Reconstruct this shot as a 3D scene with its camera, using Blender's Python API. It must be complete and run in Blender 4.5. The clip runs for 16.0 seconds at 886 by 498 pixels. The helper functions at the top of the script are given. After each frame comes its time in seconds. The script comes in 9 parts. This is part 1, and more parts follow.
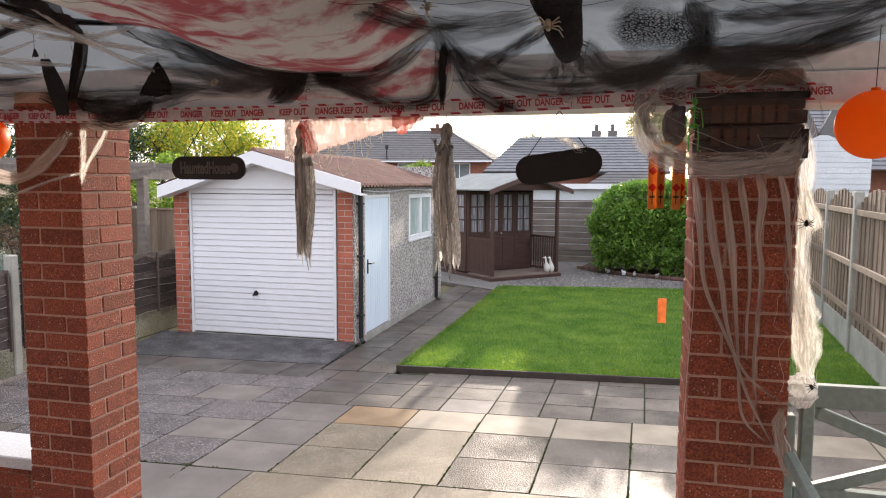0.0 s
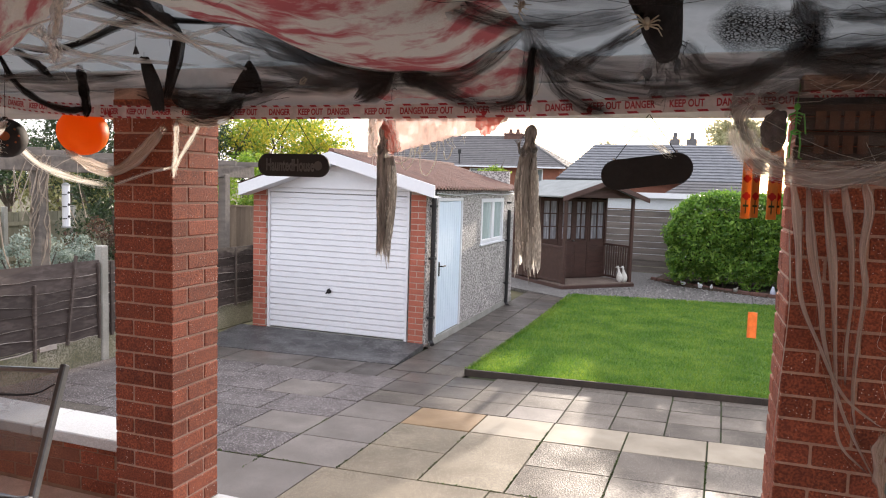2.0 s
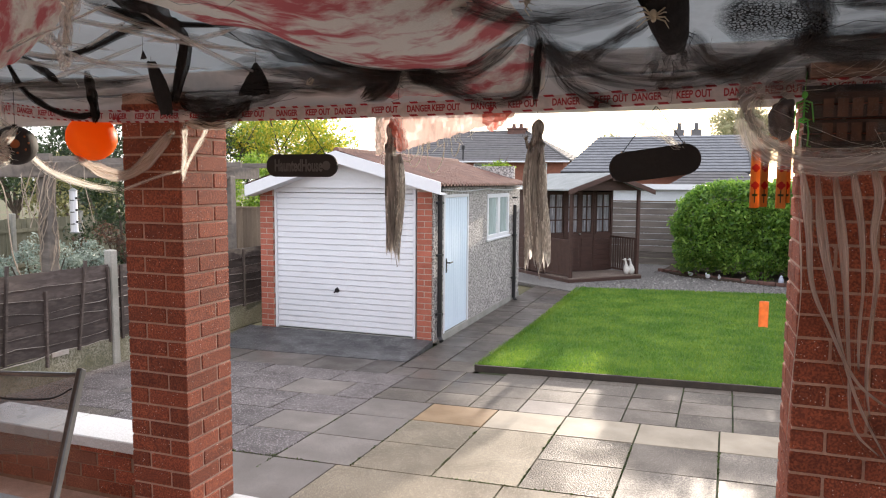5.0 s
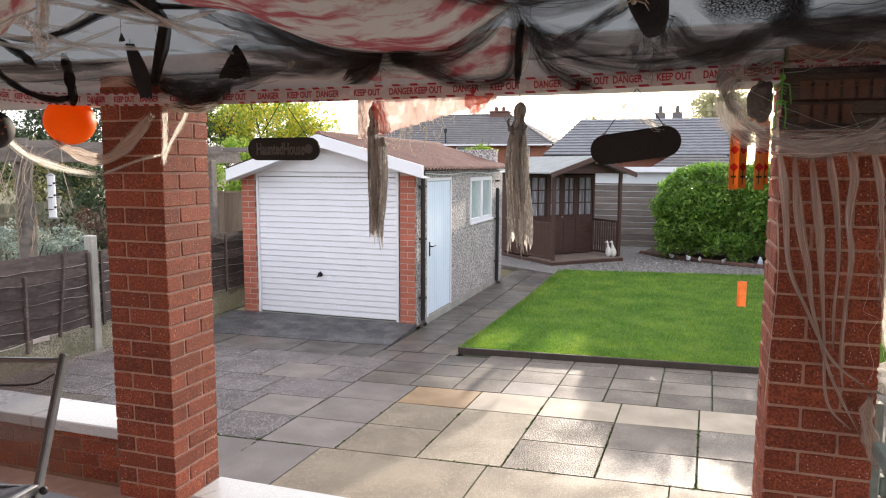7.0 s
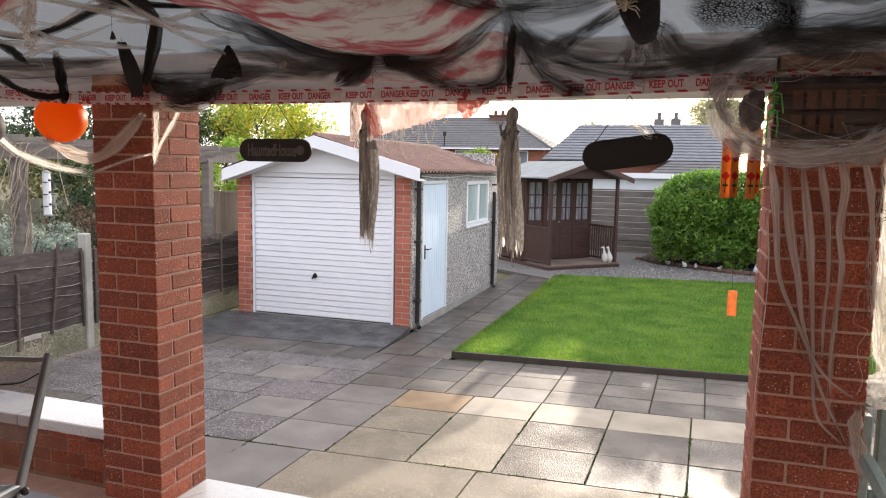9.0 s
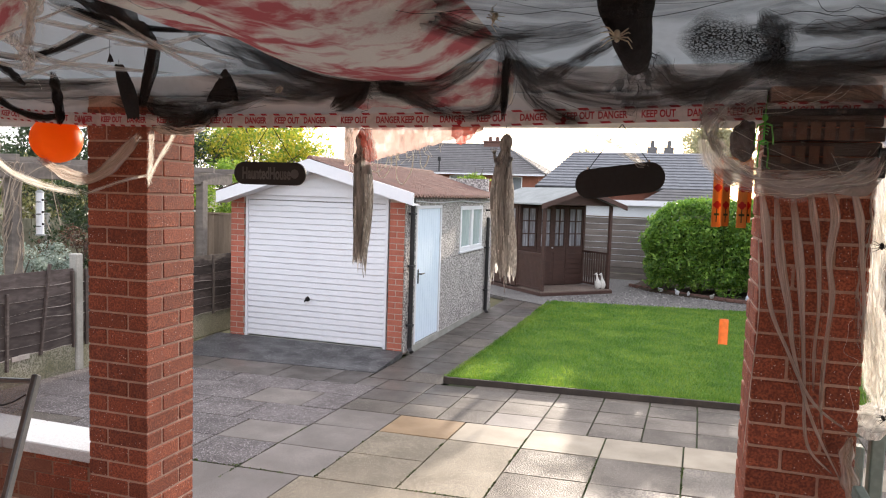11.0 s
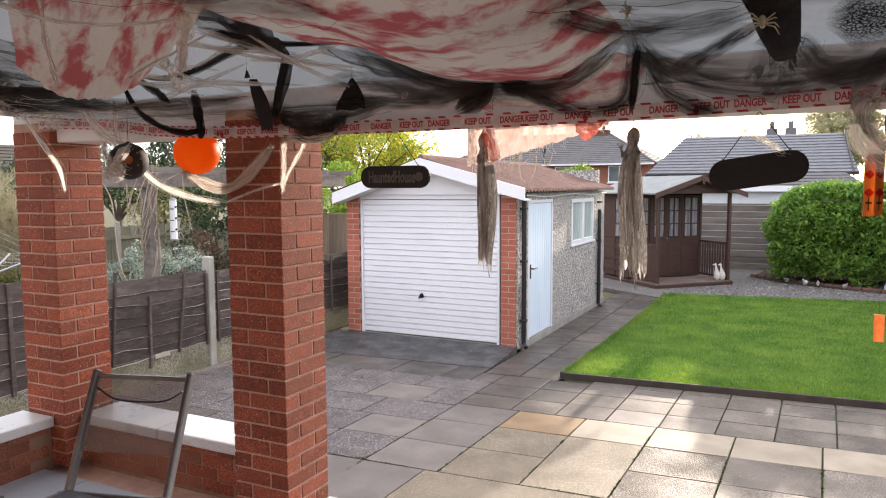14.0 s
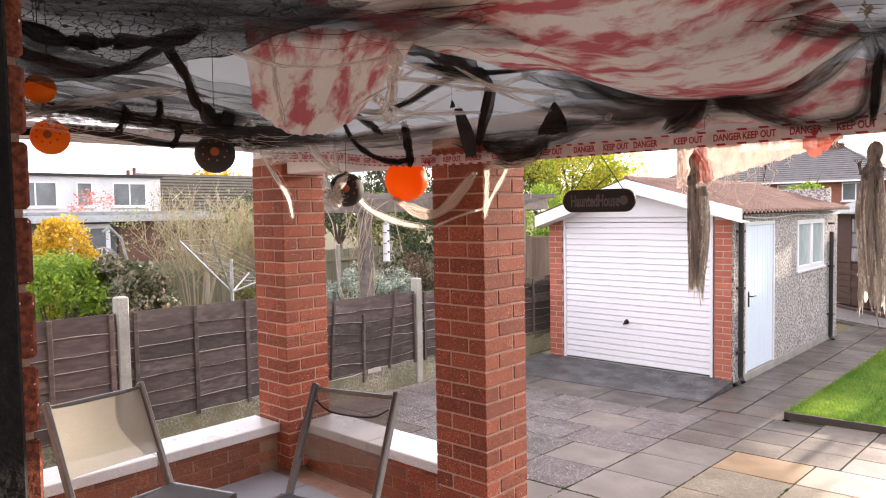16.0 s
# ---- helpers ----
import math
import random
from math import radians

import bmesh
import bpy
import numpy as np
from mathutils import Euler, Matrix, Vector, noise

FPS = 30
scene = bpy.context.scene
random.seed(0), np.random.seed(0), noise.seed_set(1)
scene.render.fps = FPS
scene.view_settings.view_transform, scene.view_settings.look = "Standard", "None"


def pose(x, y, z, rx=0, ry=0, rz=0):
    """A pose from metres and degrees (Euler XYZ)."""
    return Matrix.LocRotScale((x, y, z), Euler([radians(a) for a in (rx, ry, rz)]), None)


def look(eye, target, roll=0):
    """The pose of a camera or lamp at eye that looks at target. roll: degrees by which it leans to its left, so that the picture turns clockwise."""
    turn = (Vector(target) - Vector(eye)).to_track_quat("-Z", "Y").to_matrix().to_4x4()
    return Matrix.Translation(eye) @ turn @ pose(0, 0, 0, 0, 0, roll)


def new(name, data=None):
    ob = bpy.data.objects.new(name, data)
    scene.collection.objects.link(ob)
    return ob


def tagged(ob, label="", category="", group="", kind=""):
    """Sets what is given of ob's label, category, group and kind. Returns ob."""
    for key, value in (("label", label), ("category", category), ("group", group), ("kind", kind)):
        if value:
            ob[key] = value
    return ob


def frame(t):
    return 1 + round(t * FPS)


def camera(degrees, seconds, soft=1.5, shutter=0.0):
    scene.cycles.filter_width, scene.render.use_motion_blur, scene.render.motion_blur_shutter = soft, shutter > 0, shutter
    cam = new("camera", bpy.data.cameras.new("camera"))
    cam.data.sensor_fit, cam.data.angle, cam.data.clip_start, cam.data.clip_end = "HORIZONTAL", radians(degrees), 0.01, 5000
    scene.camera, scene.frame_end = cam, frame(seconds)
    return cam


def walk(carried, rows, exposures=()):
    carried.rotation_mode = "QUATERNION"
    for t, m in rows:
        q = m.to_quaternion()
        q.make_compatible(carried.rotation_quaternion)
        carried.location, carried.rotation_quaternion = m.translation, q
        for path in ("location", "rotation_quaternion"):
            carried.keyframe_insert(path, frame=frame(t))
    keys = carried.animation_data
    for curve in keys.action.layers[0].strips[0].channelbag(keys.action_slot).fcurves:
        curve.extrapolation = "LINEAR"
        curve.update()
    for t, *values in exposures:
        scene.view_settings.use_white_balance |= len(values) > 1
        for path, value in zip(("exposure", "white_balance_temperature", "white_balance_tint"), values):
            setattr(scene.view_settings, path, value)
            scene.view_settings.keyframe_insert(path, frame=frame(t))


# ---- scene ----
cam = camera(63.6, 16.0, 1.1)
PATH = [
    (0, (0.239, -0.634, 2.208), (-0.244, 1.298, 2.021), 0.3),
    (0.5, (0.239, -0.603, 2.19), (-0.287, 1.317, 1.996), 1.1),
    (1, (0.217, -0.586, 2.172), (-0.361, 1.318, 1.974), 1.6),
    (1.5, (0.21, -0.621, 2.19), (-0.418, 1.267, 1.999), 1.9),
    (2, (0.188, -0.619, 2.194), (-0.479, 1.258, 2.017), 1.8),
    (2.5, (0.189, -0.623, 2.195), (-0.502, 1.247, 2.033), 1.5),
    (3, (0.188, -0.621, 2.193), (-0.515, 1.244, 2.037), 1.2),
    (3.5, (0.192, -0.636, 2.196), (-0.513, 1.229, 2.038), 1.0),
    (4, (0.19, -0.632, 2.198), (-0.509, 1.235, 2.034), 0.8),
    (6.5, (0.156, -0.649, 2.19), (-0.491, 1.23, 1.964), 0.1),
    (7, (0.18, -0.651, 2.192), (-0.455, 1.231, 1.96), 0.2),
    (7.5, (0.186, -0.653, 2.197), (-0.441, 1.231, 1.964), 0.5),
    (8, (0.191, -0.646, 2.192), (-0.437, 1.239, 1.962), 0.6),
    (8.5, (0.194, -0.633, 2.192), (-0.436, 1.251, 1.963), 0.8),
    (9, (0.204, -0.625, 2.197), (-0.425, 1.26, 1.973), 1.1),
    (11.5, (0.208, -0.63, 2.202), (-0.407, 1.267, 2.053), 1.9),
    (12, (0.199, -0.653, 2.205), (-0.443, 1.235, 2.05), 1.6),
    (12.5, (0.173, -0.656, 2.193), (-0.505, 1.219, 2.031), 1.2),
    (13, (0.152, -0.639, 2.19), (-0.568, 1.219, 2.018), 0.8),
    (13.5, (0.131, -0.646, 2.207), (-0.656, 1.184, 2.029), 0.2),
    (14, (0.129, -0.668, 2.222), (-0.758, 1.116, 2.046), -0.3),
    (14.5, (0.106, -0.649, 2.224), (-0.913, 1.063, 2.056), -0.6),
    (15, (0.101, -0.641, 2.23), (-1.063, 0.978, 2.078), -0.9),
    (15.5, (0.102, -0.63, 2.229), (-1.181, 0.899, 2.097), -0.9),
    (16, (0.117, -0.636, 2.232), (-1.235, 0.833, 2.125), -1.0),
]
EXPOSURES = [(0.0, 1.42, 6600, 16), (2.0, 1.46, 6600, 16), (5.0, 1.48, 6600, 15), (9.0, 1.51, 6600, 15), (12.0, 1.53, 6600, 15), (13.5, 1.59, 6650, 16), (14.5, 1.62, 6750, 18), (16.0, 1.92, 7000, 23)]
walk(cam, [(t, look(eye, target, roll)) for t, eye, target, roll in PATH], EXPOSURES)

# ---- light ----
SUN_UP, SUN_TURN = 10.45, 2.9
world = bpy.data.worlds.new("world")
scene.world = world
world.use_nodes = True
wn = world.node_tree.nodes
sky = wn.new("ShaderNodeTexSky")
sky.sky_type, sky.sun_disc = "NISHITA", False
sky.sun_elevation, sky.sun_rotation = radians(SUN_UP), radians(SUN_TURN)
sky.air_density, sky.dust_density, sky.ozone_density = 1.0, 1.5, 1.0
# thin high cloud: the clear sky veiled with white
veil = wn.new("ShaderNodeMix")
veil.data_type = "RGBA"
veil.inputs[0].default_value = 0.72
veil.inputs[7].default_value = (7.6, 7.9, 8.4, 1)
world.node_tree.links.new(sky.outputs[0], veil.inputs[6])
world.node_tree.links.new(veil.outputs[2], wn["Background"].inputs[0])
wn["Background"].inputs[1].default_value = 0.12
sun = new("sun", bpy.data.lights.new("sun", "SUN"))
sun.data.energy, sun.data.angle, sun.data.color = 2.8, radians(0.45), (1.0, 0.90, 0.74)
sun_way = Vector((math.sin(radians(SUN_TURN)) * math.cos(radians(SUN_UP)), math.cos(radians(SUN_TURN)) * math.cos(radians(SUN_UP)), math.sin(radians(SUN_UP))))
sun.matrix_world = look(sun_way * 50, (0, 0, 0))


# ---- materials ----
def surface(name, c1, c2, scale=6.0, rough=0.8, bump=0.3, fine=60.0, spec=0.3, metal=0.0, c3=None, vary=0.0, rough2=None, stretch=(1, 1, 1), depth=0.01, sheer=0.0, specks=None, speck=(0.62, 0.46, 0.36), speck_size=0.17, few_over=0.62):
    """A two-scale surface: broad stains from c1 to c2, fine grain, relief, and a random shift from object to object."""
    m = bpy.data.materials.new(name)
    m.use_nodes = True
    n, l = m.node_tree.nodes, m.node_tree.links
    b = n["Principled BSDF"]
    co = n.new("ShaderNodeTexCoord")
    mp = n.new("ShaderNodeMapping")
    mp.inputs["Scale"].default_value = stretch
    geo = n.new("ShaderNodeObjectInfo")
    add = n.new("ShaderNodeVectorMath")
    add.operation = "MULTIPLY_ADD"
    l.new(geo.outputs["Random"], add.inputs[0])
    add.inputs[1].default_value = (31.0, 17.0, 23.0)
    l.new(co.outputs["Object"], add.inputs[2])
    l.new(add.outputs[0], mp.inputs[0])
    big = n.new("ShaderNodeTexNoise")
    big.inputs["Scale"].default_value, big.inputs["Detail"].default_value = scale, 5
    small = n.new("ShaderNodeTexNoise")
    small.inputs["Scale"].default_value, small.inputs["Detail"].default_value = fine, 3
    l.new(mp.outputs[0], big.inputs[0])
    l.new(mp.outputs[0], small.inputs[0])
    ramp = n.new("ShaderNodeValToRGB")
    ramp.color_ramp.elements[0].position, ramp.color_ramp.elements[1].position = 0.34, 0.66
    ramp.color_ramp.elements[0].color, ramp.color_ramp.elements[1].color = (*c1, 1), (*c2, 1)
    l.new(big.outputs[0], ramp.inputs[0])
    colour = ramp.outputs[0]
    fr = n.new("ShaderNodeValToRGB")
    fr.color_ramp.elements[0].position, fr.color_ramp.elements[1].position = 0.4, 0.62
    third = c3 or tuple(v * 0.62 for v in c1)
    fr.color_ramp.elements[0].color, fr.color_ramp.elements[1].color = (0, 0, 0, 1), (1, 1, 1, 1)
    l.new(small.outputs[0], fr.inputs[0])
    grain = n.new("ShaderNodeMix")
    grain.data_type = "RGBA"
    grain.inputs[6].default_value = (*third, 1)
    l.new(fr.outputs[0], grain.inputs[0])
    l.new(colour, grain.inputs[7])
    colour = grain.outputs[2]
    if c3 is None:
        half = n.new("ShaderNodeMix")
        half.data_type = "RGBA"
        half.inputs[0].default_value = 0.45
        l.new(ramp.outputs[0], half.inputs[6])
        l.new(colour, half.inputs[7])
        colour = half.outputs[2]
    if vary:
        hsv = n.new("ShaderNodeHueSaturation")
        mr = n.new("ShaderNodeMapRange")
        mr.inputs[3].default_value, mr.inputs[4].default_value = 1 - vary, 1 + vary
        l.new(geo.outputs["Random"], mr.inputs[0])
        l.new(mr.outputs[0], hsv.inputs["Value"])
        l.new(colour, hsv.inputs["Color"])
        colour = hsv.outputs[0]
    if specks:
        vo = n.new("ShaderNodeTexVoronoi")
        vo.inputs["Scale"].default_value = specks
        l.new(mp.outputs[0], vo.inputs["Vector"])
        lt = n.new("ShaderNodeMath")
        lt.operation = "LESS_THAN"
        lt.inputs[1].default_value = speck_size
        l.new(vo.outputs["Distance"], lt.inputs[0])
        sel = n.new("ShaderNodeMath")
        sel.operation = "MULTIPLY"
        gt = n.new("ShaderNodeSeparateColor")
        l.new(vo.outputs["Color"], gt.inputs[0])
        few = n.new("ShaderNodeMath")
        few.operation = "GREATER_THAN"
        few.inputs[1].default_value = few_over
        l.new(gt.outputs[0], few.inputs[0])
        l.new(lt.outputs[0], sel.inputs[0])
        l.new(few.outputs[0], sel.inputs[1])
        sm = n.new("ShaderNodeMix")
        sm.data_type = "RGBA"
        sm.inputs[7].default_value = (*speck, 1)
        l.new(sel.outputs[0], sm.inputs[0])
        l.new(colour, sm.inputs[6])
        colour = sm.outputs[2]
    l.new(colour, b.inputs["Base Color"])
    b.inputs["Roughness"].default_value, b.inputs["Metallic"].default_value = rough, metal
    b.inputs["Specular IOR Level"].default_value = spec
    if rough2 is not None:
        rr = n.new("ShaderNodeMapRange")
        rr.inputs[1].default_value, rr.inputs[2].default_value = 0.35, 0.65
        rr.inputs[3].default_value, rr.inputs[4].default_value = rough, rough2
        l.new(big.outputs[0], rr.inputs[0])
        l.new(rr.outputs[0], b.inputs["Roughness"])
    if bump:
        bp = n.new("ShaderNodeBump")
        bp.inputs["Strength"].default_value, bp.inputs["Distance"].default_value = bump, depth
        l.new(small.outputs[0], bp.inputs["Height"])
        l.new(bp.outputs[0], b.inputs["Normal"])
    if sheer:
        tr = n.new("ShaderNodeBsdfTranslucent")
        l.new(colour, tr.inputs[0])
        mx = n.new("ShaderNodeMixShader")
        mx.inputs[0].default_value = sheer
        l.new(b.outputs[0], mx.inputs[1])
        l.new(tr.outputs[0], mx.inputs[2])
        l.new(mx.outputs[0], n["Material Output"].inputs[0])
    return m


M = {}
M["brick"] = surface("red_rustic_brick", (0.41, 0.114, 0.055), (0.30, 0.080, 0.042), 16, 0.8, 0.8, 125, c3=(0.165, 0.042, 0.025), vary=0.24, depth=0.005, specks=85, speck=(1.0, 0.84, 0.72), speck_size=0.14, few_over=0.72)
M["wall_brick"] = surface("plain_brown_red_brick", (0.33, 0.135, 0.075), (0.23, 0.085, 0.05), 9, 0.85, 0.4, 120, c3=(0.17, 0.062, 0.04), vary=0.2, depth=0.003)
M["brown_mortar"] = surface("brown_dirty_mortar", (0.30, 0.19, 0.13), (0.19, 0.115, 0.08), 9, 0.95, 0.5, 120)
M["mortar"] = surface("mortar", (0.54, 0.35, 0.27), (0.44, 0.28, 0.215), 14, 0.95, 0.5, 120)
M["garage_brick"] = surface("orange_red_brick", (0.42, 0.135, 0.09), (0.36, 0.105, 0.068), 8, 0.85, 0.4, 90, vary=0.14)
M["white_paint"] = surface("white_paint", (0.70, 0.71, 0.745), (0.66, 0.67, 0.71), 1.5, 0.4, 0.03, 30, c3=(0.67, 0.68, 0.715))
M["pale_blue_paint"] = surface("pale_blue_white_paint", (0.66, 0.76, 0.86), (0.61, 0.71, 0.82), 1.5, 0.45, 0.03, 30, c3=(0.62, 0.72, 0.83))
M["white_plastic"] = surface("white_plastic", (0.72, 0.73, 0.76), (0.69, 0.70, 0.735), 1.5, 0.35, 0.02, 30, c3=(0.69, 0.70, 0.735))
M["ceiling"] = surface("white_ceiling_board", (0.79, 0.775, 0.765), (0.73, 0.715, 0.705), 1.2, 0.5, 0.03, 30, c3=(0.73, 0.715, 0.705))
M["roof_sheet"] = surface("opal_roof_sheet", (0.53, 0.56, 0.58), (0.48, 0.51, 0.53), 1.2, 0.35, 0.03, 30, c3=(0.49, 0.52, 0.54), sheer=0.47)
M["pebbledash"] = surface("grey_pebbledash", (0.66, 0.62, 0.60), (0.54, 0.51, 0.49), 3, 0.9, 1.0, 36, c3=(0.17, 0.155, 0.15), depth=0.03)
M["mossy_concrete"] = surface("mossy_concrete", (0.37, 0.345, 0.28), (0.15, 0.145, 0.075), 3.2, 0.9, 0.4, 60, c3=(0.13, 0.125, 0.085))
M["concrete"] = surface("weathered_concrete", (0.36, 0.35, 0.32), (0.25, 0.25, 0.22), 4, 0.9, 0.4, 60)
M["coping"] = surface("pale_coping_stone", (0.66, 0.665, 0.67), (0.54, 0.54, 0.53), 3, 0.38, 0.12, 140, rough2=0.25, c3=(0.50, 0.50, 0.49), spec=0.6)
M["slab_grey"] = surface("grey_paving_slab", (0.19, 0.16, 0.132), (0.108, 0.092, 0.078), 2.2, 0.5, 0.5, 110, c3=(0.075, 0.063, 0.052), vary=0.2, rough2=0.75, spec=0.24, depth=0.005, specks=130, speck=(0.36, 0.32, 0.27), speck_size=0.28, few_over=0.55)
M["slab_cream"] = surface("buff_paving_slab", (0.34, 0.285, 0.21), (0.24, 0.205, 0.158), 3.5, 0.45, 0.35, 120, c3=(0.30, 0.255, 0.195), vary=0.14, rough2=0.7, spec=0.24, depth=0.004)
M["slab_tan"] = surface("ochre_paving_slab", (0.30, 0.20, 0.105), (0.21, 0.15, 0.088), 3.5, 0.42, 0.35, 120, c3=(0.24, 0.15, 0.08), vary=0.1, rough2=0.7, spec=0.35, depth=0.004)
M["slab_pebble"] = surface("exposed_aggregate_slab", (0.185, 0.155, 0.12), (0.13, 0.11, 0.088), 3.0, 0.5, 1.0, 75, c3=(0.095, 0.08, 0.066), vary=0.16, rough2=0.75, spec=0.24, depth=0.010, specks=85, speck=(0.40, 0.345, 0.27), speck_size=0.30, few_over=0.55)
M["slab_worn"] = surface("patchily_worn_grey_slab", (0.30, 0.26, 0.215), (0.105, 0.09, 0.077), 1.5, 0.55, 0.5, 100, c3=(0.10, 0.086, 0.073), rough2=0.75, spec=0.24, depth=0.005)
M["slab_smooth"] = surface("smooth_pinkish_grey_slab", (0.235, 0.20, 0.172), (0.155, 0.132, 0.116), 2.4, 0.46, 0.3, 140, c3=(0.13, 0.112, 0.098), vary=0.14, rough2=0.68, spec=0.4, depth=0.003)
M["slab_gold"] = surface("golden_aggregate_slab", (0.335, 0.275, 0.19), (0.235, 0.195, 0.14), 3.0, 0.55, 0.8, 150, c3=(0.13, 0.108, 0.08), vary=0.14, rough2=0.75, spec=0.24, depth=0.004, specks=85, speck=(0.47, 0.40, 0.30), speck_size=0.30, few_over=0.5)
M["slab_wet"] = surface("wet_brown_grey_slab", (0.125, 0.102, 0.086), (0.072, 0.060, 0.052), 3.0, 0.35, 0.4, 110, c3=(0.062, 0.053, 0.046), vary=0.25, rough2=0.6, spec=0.4, depth=0.005)
M["slab_dark"] = surface("dark_purple_aggregate_slab", (0.20, 0.17, 0.16), (0.14, 0.12, 0.115), 3.0, 0.5, 1.0, 75, c3=(0.06, 0.05, 0.048), vary=0.16, rough2=0.75, spec=0.35, depth=0.012, specks=62, speck=(0.42, 0.38, 0.37), speck_size=0.33, few_over=0.55)
M["pale_mortar"] = surface("pale_mortar", (0.48, 0.38, 0.32), (0.40, 0.31, 0.26), 14, 0.95, 0.4, 120)
M["joint"] = surface("dark_mossy_joint", (0.042, 0.04, 0.03), (0.06, 0.09, 0.022), 3.5, 0.95, 0.6, 80)
M["porch_tile"] = surface("blue_grey_floor_tile", (0.40, 0.43, 0.475), (0.31, 0.335, 0.37), 2.0, 0.45, 0.1, 120, vary=0.08, c3=(0.31, 0.335, 0.37))
M["earth"] = surface("garden_ground", (0.10, 0.11, 0.05), (0.13, 0.10, 0.06), 0.6, 0.95, 0.6, 8)
M["soil"] = surface("dark_soil", (0.06, 0.045, 0.035), (0.09, 0.065, 0.045), 5, 0.95, 0.9, 40, depth=0.02)
M["grass_base"] = surface("lawn_green", (0.07, 0.15, 0.022), (0.12, 0.22, 0.035), 2.2, 0.9, 0.8, 90, depth=0.02)
M["gravel"] = surface("grey_gravel", (0.24, 0.225, 0.215), (0.18, 0.17, 0.165), 3, 0.9, 1.0, 38, c3=(0.11, 0.105, 0.10), depth=0.025)
M["edging"] = surface("dark_wet_timber_edging", (0.060, 0.048, 0.039), (0.036, 0.030, 0.027), 6, 0.7, 0.4, 50)
M["fence_dark"] = surface("dark_brown_stained_timber", (0.135, 0.096, 0.080), (0.088, 0.063, 0.055), 2, 0.7, 0.15, 14, vary=0.25, stretch=(2, 0.5, 2), c3=(0.075, 0.052, 0.047))
M["fence_old"] = surface("weathered_black_grey_timber", (0.125, 0.10, 0.09), (0.065, 0.05, 0.045), 3, 0.8, 0.25, 16, vary=0.3, stretch=(2, 0.6, 2), c3=(0.065, 0.05, 0.045))
M["fence_grey"] = surface("weathered_grey_timber", (0.21, 0.18, 0.16), (0.13, 0.112, 0.10), 3, 0.85, 0.5, 30, vary=0.15, stretch=(0.6, 4, 4))
M["fence_tan"] = surface("weathered_tan_timber", (0.235, 0.175, 0.13), (0.165, 0.125, 0.095), 3, 0.85, 0.5, 30, vary=0.28, stretch=(4, 4, 0.5))
M["roof_brown"] = surface("rusty_corrugated_cement", (0.22, 0.118, 0.094), (0.115, 0.07, 0.06), 5, 0.9, 0.7, 40, stretch=(0.6, 3, 1))
M["roof_tile"] = surface("grey_concrete_roof_tile", (0.20, 0.205, 0.22), (0.155, 0.16, 0.175), 3, 0.7, 0.3, 30, vary=0.12)
M["roof_slate"] = surface("slate_roof", (0.155, 0.148, 0.15), (0.115, 0.11, 0.112), 3, 0.75, 0.3, 20)
M["chimney_brick"] = surface("sooty_chimney_brick", (0.17, 0.09, 0.072), (0.12, 0.07, 0.06), 5, 0.9, 0.3, 40)
M["house_brick"] = surface("far_red_brick", (0.30, 0.12, 0.08), (0.24, 0.10, 0.07), 5, 0.9, 0.3, 40)
M["felt"] = surface("green_grey_roofing_felt", (0.30, 0.315, 0.31), (0.23, 0.245, 0.24), 4, 0.8, 0.4, 120)
M["summer_wood"] = surface("dark_red_brown_stained_wood", (0.085, 0.045, 0.036), (0.06, 0.034, 0.028), 4, 0.6, 0.3, 40, stretch=(1, 1, 4))
M["summer_wood_pale"] = surface("weathered_deck_wood", (0.22, 0.17, 0.14), (0.16, 0.12, 0.10), 4, 0.6, 0.3, 40)
M["black_plastic"] = surface("black_plastic", (0.025, 0.025, 0.027), (0.018, 0.018, 0.02), 4, 0.4, 0.05, 40)
M["green_paint"] = surface("sage_green_paint", (0.26, 0.32, 0.285), (0.22, 0.275, 0.245), 4, 0.5, 0.1, 40)
M["apron"] = surface("wet_dark_concrete", (0.085, 0.083, 0.084), (0.038, 0.037, 0.039), 3.5, 0.32, 1.0, 55, rough2=0.65, spec=0.4, depth=0.02, specks=34, speck=(0.19, 0.19, 0.195), speck_size=0.34, few_over=0.62)
M["cloth_black"] = surface("black_gauze", (0.016, 0.015, 0.016), (0.03, 0.027, 0.027), 6, 0.95, 0.6, 90)
M["orange"] = surface("orange_paper", (0.95, 0.29, 0.015), (0.92, 0.26, 0.012), 3, 0.45, 0.0, 40, sheer=0.6, c3=(0.92, 0.27, 0.013))


def plain_glass(name, tint=(0.9, 0.95, 0.95), rough=0.02):
    m = bpy.data.materials.new(name)
    m.use_nodes = True
    b = m.node_tree.nodes["Principled BSDF"]
    b.inputs["Base Color"].default_value = (*tint, 1)
    b.inputs["Roughness"].default_value, b.inputs["Transmission Weight"].default_value, b.inputs["IOR"].default_value = rough, 1.0, 1.45
    return m




# ---- building helpers ----
def box(bm, x0, x1, y0, y1, z0, z1, bevel=0.0, m=None):
    made = bmesh.ops.create_cube(bm, size=1.0)["verts"]
    for v in made:
        v.co = Vector((x0 + (v.co.x + 0.5) * (x1 - x0), y0 + (v.co.y + 0.5) * (y1 - y0), z0 + (v.co.z + 0.5) * (z1 - z0)))
    if bevel:
        edges = list({e for v in made for e in v.link_edges})
        out = bmesh.ops.bevel(bm, geom=edges, offset=bevel, segments=1, affect="EDGES")
        made = list({v for f in out["faces"] for v in f.verts} | {v for v in made if v.is_valid})
    if m is not None:
        bmesh.ops.transform(bm, matrix=m, verts=made)
    return made


